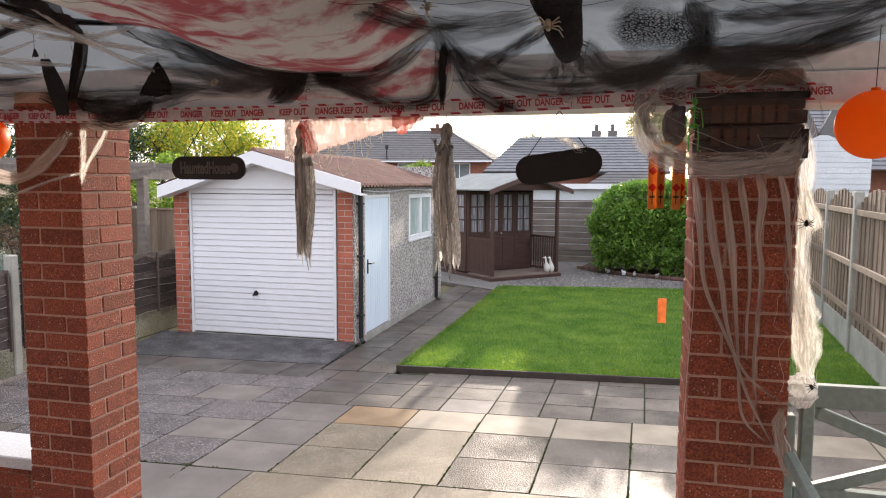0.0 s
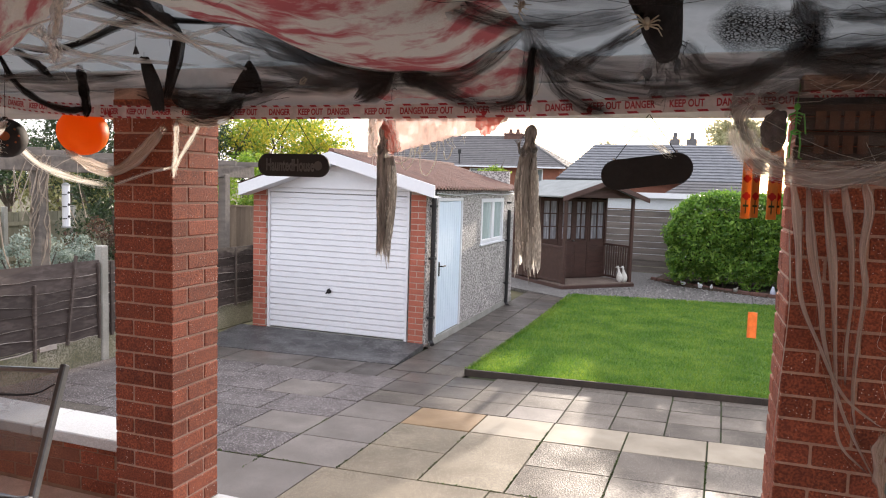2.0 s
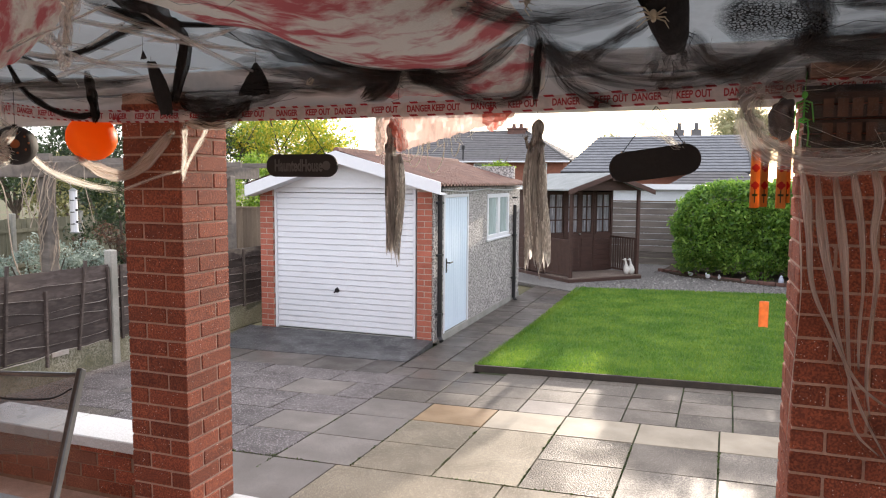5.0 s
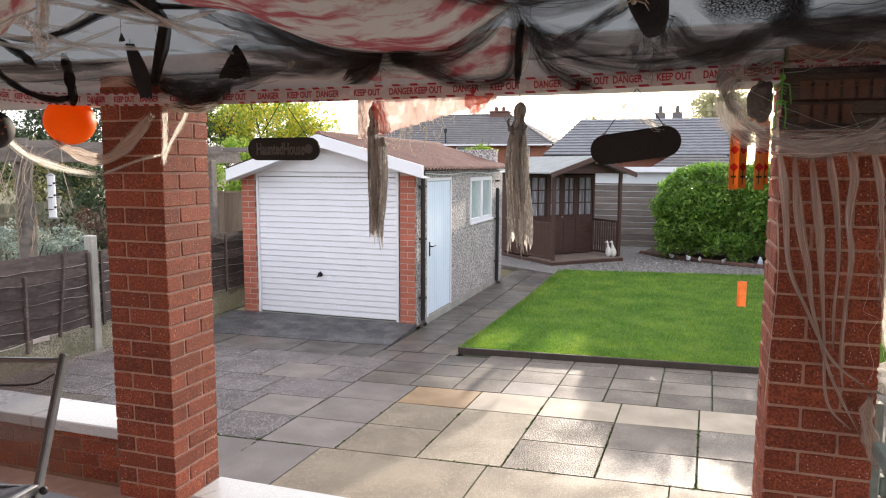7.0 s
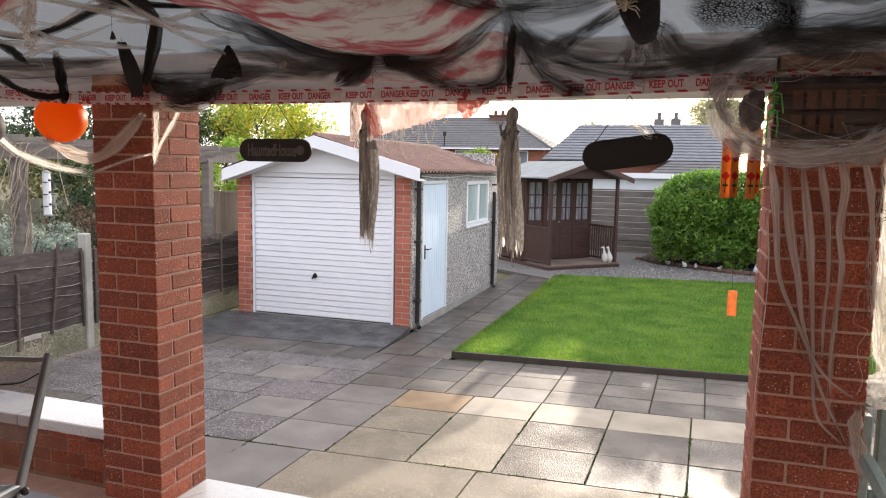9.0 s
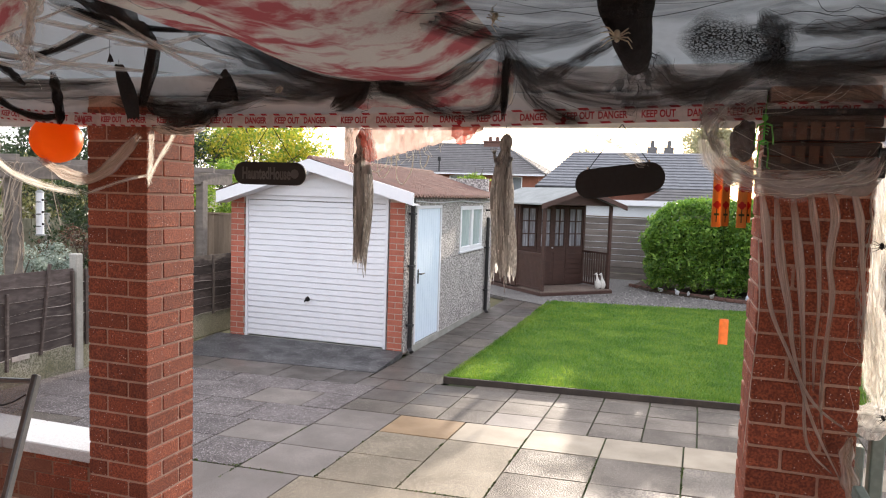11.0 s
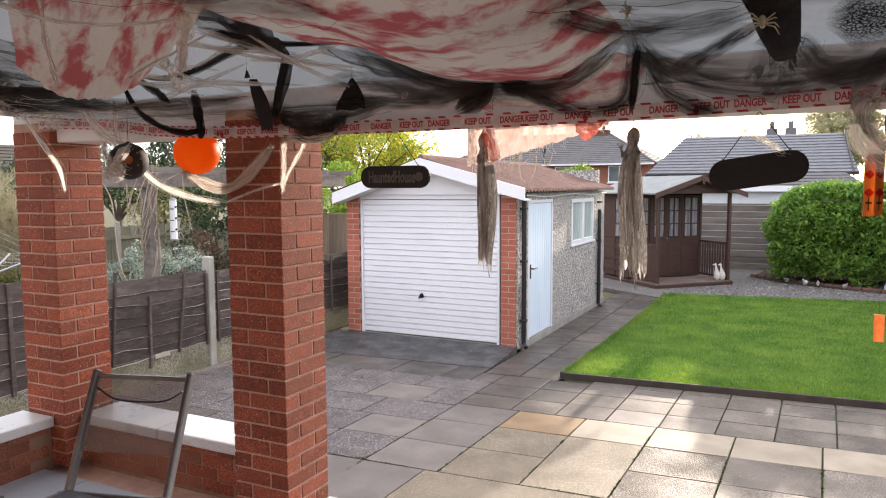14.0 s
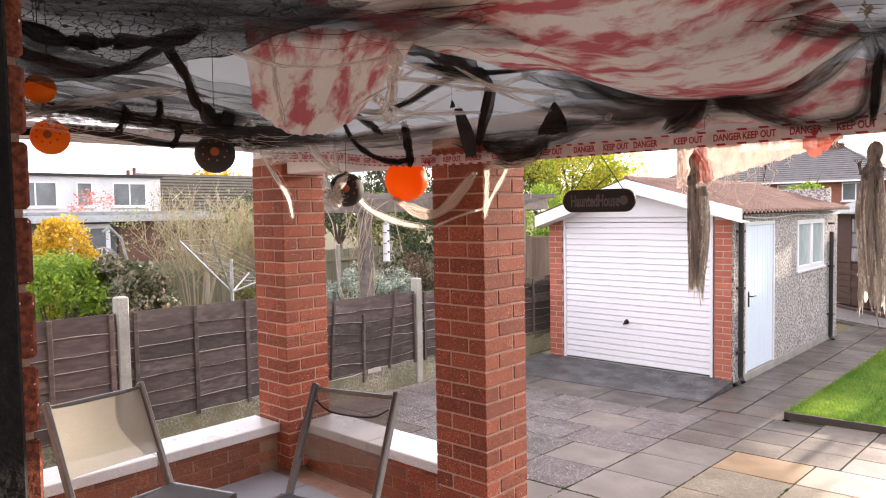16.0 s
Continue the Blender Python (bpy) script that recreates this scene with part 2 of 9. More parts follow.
def bar(bm, a, b, w, h, bevel=0.0, up=(0, 0, 1)):
    """A squared bar from a to b, w across and h along up."""
    a, b = Vector(a), Vector(b)
    d = (b - a)
    z = d.normalized()
    x = z.cross(Vector(up))
    x = x.normalized() if x.length > 1e-4 else Vector((1, 0, 0))
    y = x.cross(z)
    m = Matrix.Translation((a + b) / 2) @ Matrix((x, y, z)).transposed().to_4x4()
    box(bm, -w / 2, w / 2, -h / 2, h / 2, -d.length / 2, d.length / 2, bevel, m)


def tube(bm, pts, radii, sides=8, cap=True):
    """A round tube through pts; radii one number or one per point."""
    pts = [Vector(p) for p in pts]
    rings = []
    ref = Vector((0.13, 0.37, 0.91))
    for i, p in enumerate(pts):
        d = (pts[min(i + 1, len(pts) - 1)] - pts[max(i - 1, 0)])
        d = d.normalized() if d.length > 1e-9 else Vector((0, 0, 1))
        u = d.cross(ref)
        u = u.normalized() if u.length > 1e-3 else d.cross(Vector((1, 0, 0))).normalized()
        w = d.cross(u)
        r = radii[i] if isinstance(radii, (list, tuple)) else radii
        rings.append([bm.verts.new(p + (u * math.cos(a) + w * math.sin(a)) * r) for a in (2 * math.pi * k / sides for k in range(sides))])
    for a, b in zip(rings, rings[1:]):
        for k in range(sides):
            bm.faces.new((a[k], a[(k + 1) % sides], b[(k + 1) % sides], b[k]))
    if cap and sides > 2:
        bm.faces.new(rings[0][::-1])
        bm.faces.new(rings[-1])


def prism(bm, outline, axis_from, axis_to, axis="y"):
    """An outline of pairs swept along an axis."""
    def place(p, s):
        return {"y": (p[0], s, p[1]), "x": (s, p[0], p[1]), "z": (p[0], p[1], s)}[axis]
    a = [bm.verts.new(place(p, axis_from)) for p in outline]
    b = [bm.verts.new(place(p, axis_to)) for p in outline]
    n = len(outline)
    bm.faces.new(a)
    bm.faces.new(b[::-1])
    for i in range(n):
        bm.faces.new((a[i], b[i], b[(i + 1) % n], a[(i + 1) % n]))


def link(name, bm, material, parent=None, smooth=False):
    bmesh.ops.recalc_face_normals(bm, faces=bm.faces)
    me = bpy.data.meshes.new(name)
    bm.to_mesh(me)
    bm.free()
    me.materials.append(material)
    if smooth:
        for p in me.polygons:
            p.use_smooth = True
    ob = new(name, me)
    if parent:
        ob.parent = parent
    return ob


def part(name, bm, material, parent, label="", smooth=False):
    ob = link(name, bm, material, parent, smooth)
    return tagged(ob, label) if label else ob


def fresh():
    return bmesh.new()


def thing(name, label, category, m=None, group="", kind=""):
    ob = new(name)
    ob.empty_display_size = 0.1
    if m is not None:
        ob.matrix_basis = m
    return tagged(ob, label, category, group, kind)


def boxed(name, dims, material, parent=None, bevel=0.0, label=""):
    bm = fresh()
    box(bm, *dims, bevel)
    return part(name, bm, material, parent, label)


def share(name, mesh, m, parent):
    ob = new(name, mesh)
    ob.parent = parent
    ob.matrix_basis = m
    return ob


def structure(ob, label, category):
    return tagged(ob, label, category, kind="structure")

def curve_through(pts, n):
    """Smooth points through the given ones."""
    p = [Vector(q) for q in pts]
    p = [p[0] * 2 - p[1]] + p + [p[-1] * 2 - p[-2]]
    out = []
    for k in range(n + 1):
        s = k / n * (len(p) - 3)
        i = min(int(s), len(p) - 4)
        t = s - i
        a, b, c, d = p[i:i + 4]
        out.append(0.5 * ((2 * b) + (c - a) * t + (2 * a - 5 * b + 4 * c - d) * t * t + (3 * b - a - 3 * c + d) * t ** 3))
    return out


# ==== body ====

# ---- ground, lawn, paving base ----
ground = structure(boxed("ground", (-400, 400, -300, 500, -1.0, -0.06), M["earth"]), "rough garden ground running to the horizon", "ground")
paving = structure(boxed("pavement", (-6.4, 3.1, 2.45, 7.9, -0.05, -0.011), M["joint"]), "wet patio of mixed grey and buff slabs", "pavement")
path_bed = structure(boxed("pavement_path", (-3.17, -2.2, 6.9, 15.2, -0.05, -0.011), M["joint"]), "narrow slab path beside the pebbledashed garage", "path")
bm = fresh()
prism(bm, [(-2.24, 7.21), (0.93, 7.465), (3.05, 7.635), (3.5, 14.9), (1.48, 14.6), (-0.2, 14.25), (-2.05, 14.05)], -0.05, 0.055, "z")
lawn = structure(link("lawn", bm, M["grass_base"]), "short damp green lawn with a dark timber edging", "lawn")
bm = fresh()
for a, b in (((-2.25, 7.195), (0.93, 7.45)), ((0.93, 7.45), (3.05, 7.62)), ((-2.26, 7.195), (-2.07, 14.0))):
    bar(bm, (*a, 0.02), (*b, 0.02), 0.035, 0.10, 0.004)
structure(link("lawn_edging", bm, M["edging"]), "dark wet timber edging round the lawn", "edging")
bm = fresh()
prism(bm, [(-2.2, 13.6), (-0.2, 14.1), (1.5, 14.5), (3.6, 14.8), (3.9, 19.3), (-4.0, 19.3), (-4.5, 15.2)], -0.05, 0.02, "z")
structure(link("gravel_bed", bm, M["gravel"]), "grey gravel bed round the summerhouse", "gravel")
bm = fresh()
prism(bm, [(-0.6, 18.6), (-0.75, 17.7), (-0.3, 17.0), (0.6, 16.4), (1.6, 16.0), (3.6, 15.6), (3.9, 19.2), (-0.6, 19.2)], -0.04, 0.07, "z")
structure(link("flower_bed", bm, M["soil"]), "dark soil bed under the hedge", "flower bed")
bm = fresh()
box(bm, -6.05, -3.17, 7.30, 8.17, -0.05, 0.02)
for v in bm.verts:
    if v.co.z > 0:
        v.co.z = 0.075 if v.co.y > 8 else 0.004
    if v.co.y < 7.5:
        v.co.y = 7.388 + 0.062 * (v.co.x + 1.0)
structure(link("garage_apron", bm, M["apron"]), "sloping wet concrete apron before the garage door", "apron")

# ---- porch ----
structure(boxed("floor", (-4.2, 2.6, -0.36, 2.40, -0.05, 0.48), M["mortar"]), "raised porch floor base", "floor")
structure(boxed("step_nosing", (-2.126, 2.6, 2.20, 2.45, 0.30, 0.53), M["coping"], bevel=0.008), "pale stone nosing along the porch edge", "step")
# ceiling, beam and house wall prolonged unseen to x 3.2, to shade the beam
bm = fresh()
prism(bm, [(2.46, 2.664), (-0.5, 3.138), (-0.5, 3.2), (2.46, 2.73)], -4.4, 3.2, "x")
structure(link("ceiling", bm, M["roof_sheet"]), "opal white sheeting of the sloping porch ceiling", "ceiling")
bm = fresh()
box(bm, -4.25, 3.2, 2.16, 2.44, 2.605, 2.70, 0.006)
box(bm, -2.13, 0.49, 2.14, 2.42, 2.49, 2.6, 0.006)
box(bm, 0.842, 3.2, 2.14, 2.42, 2.49, 2.6, 0.006)
box(bm, -3.82, -2.47, 2.14, 2.42, 2.49, 2.6, 0.006)
structure(link("beam", bm, M["ceiling"]), "white painted beam over the porch pillars", "beam")
structure(boxed("beam_left", (-4.17, -3.86, -0.36, 2.10, 2.655, 2.72), M["ceiling"]), "white painted beam over the low side wall", "beam")
M["render_wall"] = surface("off_white_wall", (0.72, 0.70, 0.66), (0.66, 0.64, 0.60), 2, 0.8, 0.1, 40)
# house wall with the opening in which the camera stands, and a plain room behind
bm = fresh()
box(bm, -4.6, -0.746, -0.66, -0.372, 0.0, 3.12)
box(bm, 1.6, 3.2, -0.66, -0.362, 0.0, 3.12)
box(bm, -0.746, 1.6, -0.66, -0.362, 2.6, 3.12)
structure(link("wall_house", bm, M["mortar"]), "brick house wall with a wide door opening", "wall")
bm = fresh()
box(bm, -3.0, 1.9, -4.2, -4.0, 0.5, 2.9)
box(bm, -3.2, -3.0, -4.2, -0.66, 0.5, 2.9)
box(bm, 1.9, 2.1, -4.2, -0.66, 0.5, 2.9)
structure(link("wall_room", bm, M["render_wall"]), "plain walls of the room behind the door", "wall")
structure(boxed("floor_room", (-3.0, 1.9, -4.0, -0.36, 0.3, 0.5), M["porch_tile"]), "plain floor of the room behind the door", "floor")
structure(boxed("ceiling_room", (-3.2, 2.1, -4.2, -0.5, 2.9, 3.0), M["ceiling"]), "plain ceiling of the room behind the door", "ceiling")
structure(boxed("door_1", (-0.7385, -0.722, -0.66, -0.386, 0.5, 2.6), M["cloth_black"], bevel=0.004), "dark door frame in the house wall", "door frame")


# ---- the garage ----
M["pale_pane"] = surface("window_with_pale_blind", (0.46, 0.56, 0.55), (0.36, 0.44, 0.44), 3, 0.08, 0.0, 20, spec=0.6, stretch=(1, 1, 0.3))
GX0, GX1, GY0, GY1 = -5.86, -3.17, 8.17, 12.85


def curve_line(pts):
    """Points eased between the given ones, drooping like a slack cable."""
    out = []
    for a, b in zip(pts, pts[1:]):
        for k in range(6):
            s = k / 6
            out.append(tuple(p + (q - p) * s for p, q in zip(a[:2], b[:2])) + (a[2] + (b[2] - a[2]) * (1 - math.cos(math.pi * s)) / 2,))
    return out + [pts[-1]]


def garage():
    g = thing("garage", "white-fronted prefabricated garage with pebbledash sides and brick piers", "garage", pose(GX0, GY0, 0))
    w, d = GX1 - GX0, GY1 - GY0
    top = 2.12
    # side walls, pebbledash panels
    for y0, y1, z0, z1 in ((0.22, 0.40, 0.05, top), (0.40, 1.49, 2.02, top), (1.49, 2.48, 0.05, top), (2.48, 3.86, 0.05, 1.25), (2.48, 3.86, 2.0, top), (3.86, d, 0.05, top)):
        boxed("wall", (w - 0.10, w, y0, y1, z0, z1), M["pebbledash"], g)
    boxed("wall", (0.0, 0.10, 0.22, d, 0.05, top), M["pebbledash"], g)
    boxed("wall", (w - 0.022, w, 0.03, 0.218, 0.05, top), M["pebbledash"], g)
    boxed("wall", (0.10, w - 0.10, d - 0.1, d, 0.05, 2.5), M["pebbledash"], g)
    boxed("plinth", (w - 0.11, w + 0.015, 0.22, d, -0.02, 0.09), M["concrete"], g)
    boxed("floor", (0.1, w - 0.1, 0.0, d - 0.1, 0.0, 0.07), M["concrete"], g)
    # front: frame, lintel, gable
    bm = fresh()
    box(bm, 0.225, 0.262, 0.03, 0.10, 0.07, 2.10, 0.004)
    box(bm, 2.385, 2.425, 0.03, 0.10, 0.07, 2.10, 0.004)
    box(bm, 0.262, 2.385, 0.03, 0.10, 2.035, 2.10, 0.004)
    part("door_frame", bm, M["white_paint"], g)
    # up-and-over door with pressed ribs
    bm = fresh()
    n, z0, z1 = 24, 0.085, 2.03
    prof = []
    for i in range(n):
        a = z0 + (z1 - z0) * i / n
        h = (z1 - z0) / n
        prof += [(0.064, a), (0.064, a + h * 0.05), (0.046, a + h * 0.16), (0.050, a + h * 0.9), (0.064, a + h * 0.97)]
    prof = [(y, z) for y, z in prof]
    left = [bm.verts.new((0.264, y, z)) for y, z in prof]
    right = [bm.verts.new((2.383, y, z)) for y, z in prof]
    for i in range(len(prof) - 1):
        if prof[i] != prof[i + 1]:
            bm.faces.new((left[i], right[i], right[i + 1], left[i + 1]))
    box(bm, 0.264, 2.383, 0.068, 0.09, z0, z1)
    door = part("door", bm, M["white_paint"], g, "white ribbed up-and-over garage door")
    bm = fresh()
    tube(bm, [(1.23, 0.052, 0.665), (1.23, 0.035, 0.665)], 0.034, 12)
    tube(bm, [(1.23, 0.035, 0.665), (1.23, 0.0, 0.665)], 0.012, 8)
    bar(bm, (1.205, 0.0, 0.63), (1.26, 0.0, 0.71), 0.018, 0.018, 0.004)
    part("handle", bm, M["black_plastic"], door, "black turn handle with a round plate")
    # gable boards
    bm = fresh()
    cx = w / 2 + 0.03
    for z0, z1 in ((2.10, 2.222), (2.226, 2.346), (2.350, 2.47)):
        reach = lambda z: (w / 2 - 0.02) * min(1, (2.52 - z) / 0.38)
        prism(bm, [(cx - reach(z0), z0), (cx + reach(z0), z0), (cx + reach(z1), z1), (cx - reach(z1), z1)], 0.0, 0.03)
    prism(bm, [(cx - reach(2.10), 2.10), (cx + reach(2.10), 2.10), (cx, 2.50)], 0.006, 0.034)
    part("gable", bm, M["white_plastic"], g, "white plastic gable panel")
    for sx, xe in ((-1, -0.06), (1, w + 0.19)):
        bm = fresh()
        zt, ze = 2.60, 2.19 if sx > 0 else 2.13
        prism(bm, [(xe, ze), (cx, zt), (cx, zt - 0.16), (xe, ze - 0.16)], -0.27, -0.235)
        part("bargeboard", bm, M["white_plastic"], g, "white sloping bargeboard")
        bm = fresh()
        prism(bm, [(xe, ze - 0.16), (cx, zt - 0.16), (cx, zt - 0.15), (xe, ze - 0.15)], -0.235, 0.0)
        part("soffit", bm, M["white_plastic"], g)
    # corrugated roof, two slopes
    for sx, xe, ze in ((-1, -0.08, 2.14), (1, w + 0.16, 2.17)):
        bm = fresh()
        m = 150
        rows = []
        for k in range(2):
            row = []
            for i in range(m + 1):
                y = -0.23 + (d + 0.33) * i / m
                q = 0.022 * math.sin(i * math.pi / 2 + 0.7)
                row.append([bm.verts.new((cx if j == 0 else xe, y, (2.60 if j == 0 else ze) + q - 0.022 * k)) for j in range(2)])
            rows.append(row)
        for k in range(2):
            for i in range(m):
                a, b = rows[k][i], rows[k][i + 1]
                bm.faces.new((a[0], a[1], b[1], b[0]))
        for i in range(m):
            bm.faces.new((rows[0][i][1], rows[1][i][1], rows[1][i + 1][1], rows[0][i + 1][1]))
        part("roof", bm, M["roof_brown"], g, "red-brown corrugated roof sheet")
    bm = fresh()
    tube(bm, [(cx, -0.23, 2.605), (cx, d + 0.1, 2.605)], 0.045, 8)
    part("ridge", bm, M["roof_brown"], g)
    # gutter and downpipes
    bm = fresh()
    tube(bm, curve_line([(w + 0.03, 0.0, 2.09), (w + 0.03, 1.2, 2.06), (w + 0.03, 2.4, 2.085), (w + 0.03, 3.6, 2.06), (w + 0.03, d, 2.08)]), 0.009, 6)
    part("cable", bm, M["white_plastic"], g, "pale cable slung under the eave")
    for y, lo, x, hi in ((0.12, 0.06, w + 0.05, 2.12), (d - 0.55, 0.0, w + 0.05, 1.78)):
        bm = fresh()
        tube(bm, [(x, y, hi), (x, y, 1.7), (x, y, lo + 0.05), (x + 0.05, y - 0.05, lo)], 0.032, 10)
        for z in (0.4, 1.2, 1.9):
            box(bm, x - 0.045, x + 0.04, y - 0.045, y + 0.045, z, z + 0.03)
        part("downpipe", bm, M["black_plastic"], g, "black plastic downpipe")
    # side door
    bm = fresh()
    box(bm, w - 0.07, w + 0.01, 0.40, 0.445, 0.09, 2.02, 0.004)
    box(bm, w - 0.07, w + 0.01, 1.445, 1.49, 0.09, 2.02, 0.004)
    box(bm, w - 0.07, w + 0.01, 0.445, 1.445, 1.975, 2.02, 0.004)
    part("door_frame", bm, M["white_paint"], g)
    side = boxed("door", (w - 0.045, w - 0.02, 0.448, 1.442, 0.10, 1.972), M["pale_blue_paint"], g, 0, "pale blue-white boarded side door")
    for i in range(10):
        boxed("board", (w - 0.02, w - 0.006, 0.448 + i * 0.0994, 0.448 + i * 0.0994 + 0.0965, 0.10, 1.972), M["pale_blue_paint"], side, 0.005)
    bm = fresh()
    box(bm, w - 0.008, w + 0.004, 0.51, 0.545, 0.93, 1.13, 0.003)
    tube(bm, [(w, 0.527, 1.07), (w + 0.05, 0.527, 1.07), (w + 0.05, 0.64, 1.07)], 0.010, 8)
    part("handle", bm, M["black_plastic"], side, "black lever handle")
    # window: frame, two casements
    win = boxed("window", (w - 0.06, w + 0.03, 2.44, 3.90, 1.215, 1.25), M["white_plastic"], g, 0.004, "white plastic window with a sill")
    for a, b in ((2.48, 3.18), (3.18, 3.86)):
        bm = fresh()
        box(bm, w - 0.06, w + 0.012, a, a + 0.065, 1.25, 2.0, 0.005)
        box(bm, w - 0.06, w + 0.012, b - 0.065, b, 1.25, 2.0, 0.005)
        box(bm, w - 0.06, w + 0.012, a + 0.065, b - 0.065, 1.25, 1.315, 0.005)
        box(bm, w - 0.06, w + 0.012, a + 0.065, b - 0.065, 1.935, 2.0, 0.005)
        part("frame", bm, M["white_plastic"], win)
        part_ob = boxed("pane", (w - 0.03, w - 0.024, a + 0.06, b - 0.06, 1.31, 1.94), M["pale_pane"], win)
    boxed("blind", (w - 0.099, w - 0.092, 2.5, 3.84, 1.26, 1.99), M["coping"], win)
    # brick piers, each brick its own piece
    bm = fresh()
    box(bm, -0.105, 0.105, -0.0495, 0.0495, -0.034, 0.034, 0.003)
    full = link("brick", bm, M["garage_brick"])
    bm = fresh()
    box(bm, -0.05, 0.05, -0.0495, 0.0495, -0.034, 0.034, 0.003)
    half = link("brick", bm, M["garage_brick"])
    for x0 in (0.0, w - 0.24):
        pier = boxed("pier", (x0 + 0.006, x0 + 0.218, 0.005, 0.22, 0.02, 2.10), M["pale_mortar"], g, 0, "orange-red brick pier")
        for i in range(26):
            z = 0.06 + 0.0785 * i
            if i % 2:
                share("brick", full.data, pose(x0 + 0.112, 0.05, z), pier)
                share("brick", half.data, pose(x0 + (0.165 if x0 > 1 else 0.05), 0.16, z, 0, 0, 90), pier)
            else:
                share("brick", half.data, pose(x0 + 0.056, 0.05, z), pier)
                share("brick", half.data, pose(x0 + 0.168, 0.05, z), pier)
    for o in (full, half):
        bpy.data.objects.remove(o)
    return g


garage()

# ---- fences ----
post_mesh = fresh()
box(post_mesh, -0.055, 0.055, -0.055, 0.055, 0, 1.5, 0.012)
POST = link("post", post_mesh, M["concrete"])


M["fence_worn"] = surface("bare_worn_timber_edge", (0.50, 0.45, 0.40), (0.34, 0.29, 0.26), 5, 0.8, 0.3, 40)


def lap_panel(f, y0, y1, top0, top1, low0, low1, x=-6.45, material="fence_dark", rough=1.0, battens=()):
    """A larch-lap panel: overlapping uneven boards between battens, on a concrete gravel board."""
    boxed("gravel_board", (x - 0.03, x + 0.03, y0 + 0.05, y1 - 0.05, -0.05, min(low0, low1)), M["mossy_concrete"], f, 0.006)
    boxed("backing", (x - 0.016, x - 0.008, y0 + 0.06, y1 - 0.06, min(low0, low1), min(top0, top1) - 0.02), M[material], f)
    n = 7
    for i in range(n):
        bm = fresh()
        cols = 10
        grid = []
        for j in range(cols + 1):
            s = j / cols
            y = y0 + 0.055 + (y1 - y0 - 0.11) * s
            lo, hi = low0 + (low1 - low0) * s, top0 + (top1 - top0) * s
            zb = lo + (hi - lo) * i / n - 0.02 + 0.024 * rough * noise.noise((y * 2.3, i * 7.7, x)) + 0.008 * noise.noise((y * 9.0, i * 3.1, x))
            zt = lo + (hi - lo) * (i + 1) / n + 0.012
            xo = x + 0.016
            lip = max(0.0008, 0.005 + 0.011 * noise.noise((y * 1.7, i * 5.3, x + 3)))
            grid.append([bm.verts.new(p) for p in ((xo + 0.016, y, zb), (xo + 0.002, y, zb), (xo - 0.012, y, zt), (xo - 0.004, y, zt), (xo + 0.0155, y, zb + lip))])
        for a, b in zip(grid, grid[1:]):
            for k in range(5):
                q = bm.faces.new((a[k], a[(k + 1) % 5], b[(k + 1) % 5], b[k]))
                q.material_index = 1 if k == 4 else 0
        bm.faces.new(grid[0])
        bm.faces.new(grid[-1][::-1])
        part("board", bm, M[material], f).data.materials.append(M["fence_worn"])
    for s in (0.03, 0.36, 0.68, 0.97):
        y = y0 + 0.055 + (y1 - y0 - 0.11) * s
        if not battens:
            boxed("batten", (x + 0.03, x + 0.055, y - 0.02, y + 0.02, low0 + (low1 - low0) * s - 0.04, top0 + (top1 - top0) * s + 0.01), M[material], f, 0.003)
    for ya, za, yb, zb in battens:
        bm = fresh()
        bar(bm, (x + 0.045, ya, za), (x + 0.045, yb, zb), 0.038, 0.026, 0.003, (0, 1, 0))
        part("batten", bm, M[material], f)
    return f


ys = [(-1.6, 0.25, 1.40), (0.25, 2.14, 1.36), (2.14, 4.05, 1.34), (4.05, 5.97, 1.20), (5.97, 7.85, 1.16), (7.85, 9.7, 1.16), (9.7, 11.6, 1.2)]
for i, (a, b, top) in enumerate(ys):
    f = thing("timber_fence", "dark brown overlapping timber fence on a concrete gravel board", "fence", group="side fence bays")
    lap_panel(f, a, b, top, top - 0.02, 0.31, 0.31, material="fence_dark" if a < 2 else "fence_old", rough=2.2 if a == 4.05 else 1.0, battens=((4.50, 0.30, 4.58, 1.315), (5.0, 0.17, 5.016, 1.0), (5.42, 0.27, 5.557, 1.275), (5.88, 0.27, 5.87, 1.17)) if a == 4.05 else ())
    if a == 4.05:
        boxed("broken_piece", (-6.418, -6.40, 5.06, 5.28, 0.262, 0.315), M["fence_worn"], f, 0.003, "pale broken strip of bare wood")
    h = (1.5, 1.5, 1.5, 1.5, 1.36, 1.3, 1.3)[i]
    tagged(share("post", POST.data, pose(-6.45, a, -0.1) @ Matrix.Diagonal((1, 1, (h + 0.1) / 1.5, 1)), f), "weathered grey concrete post")


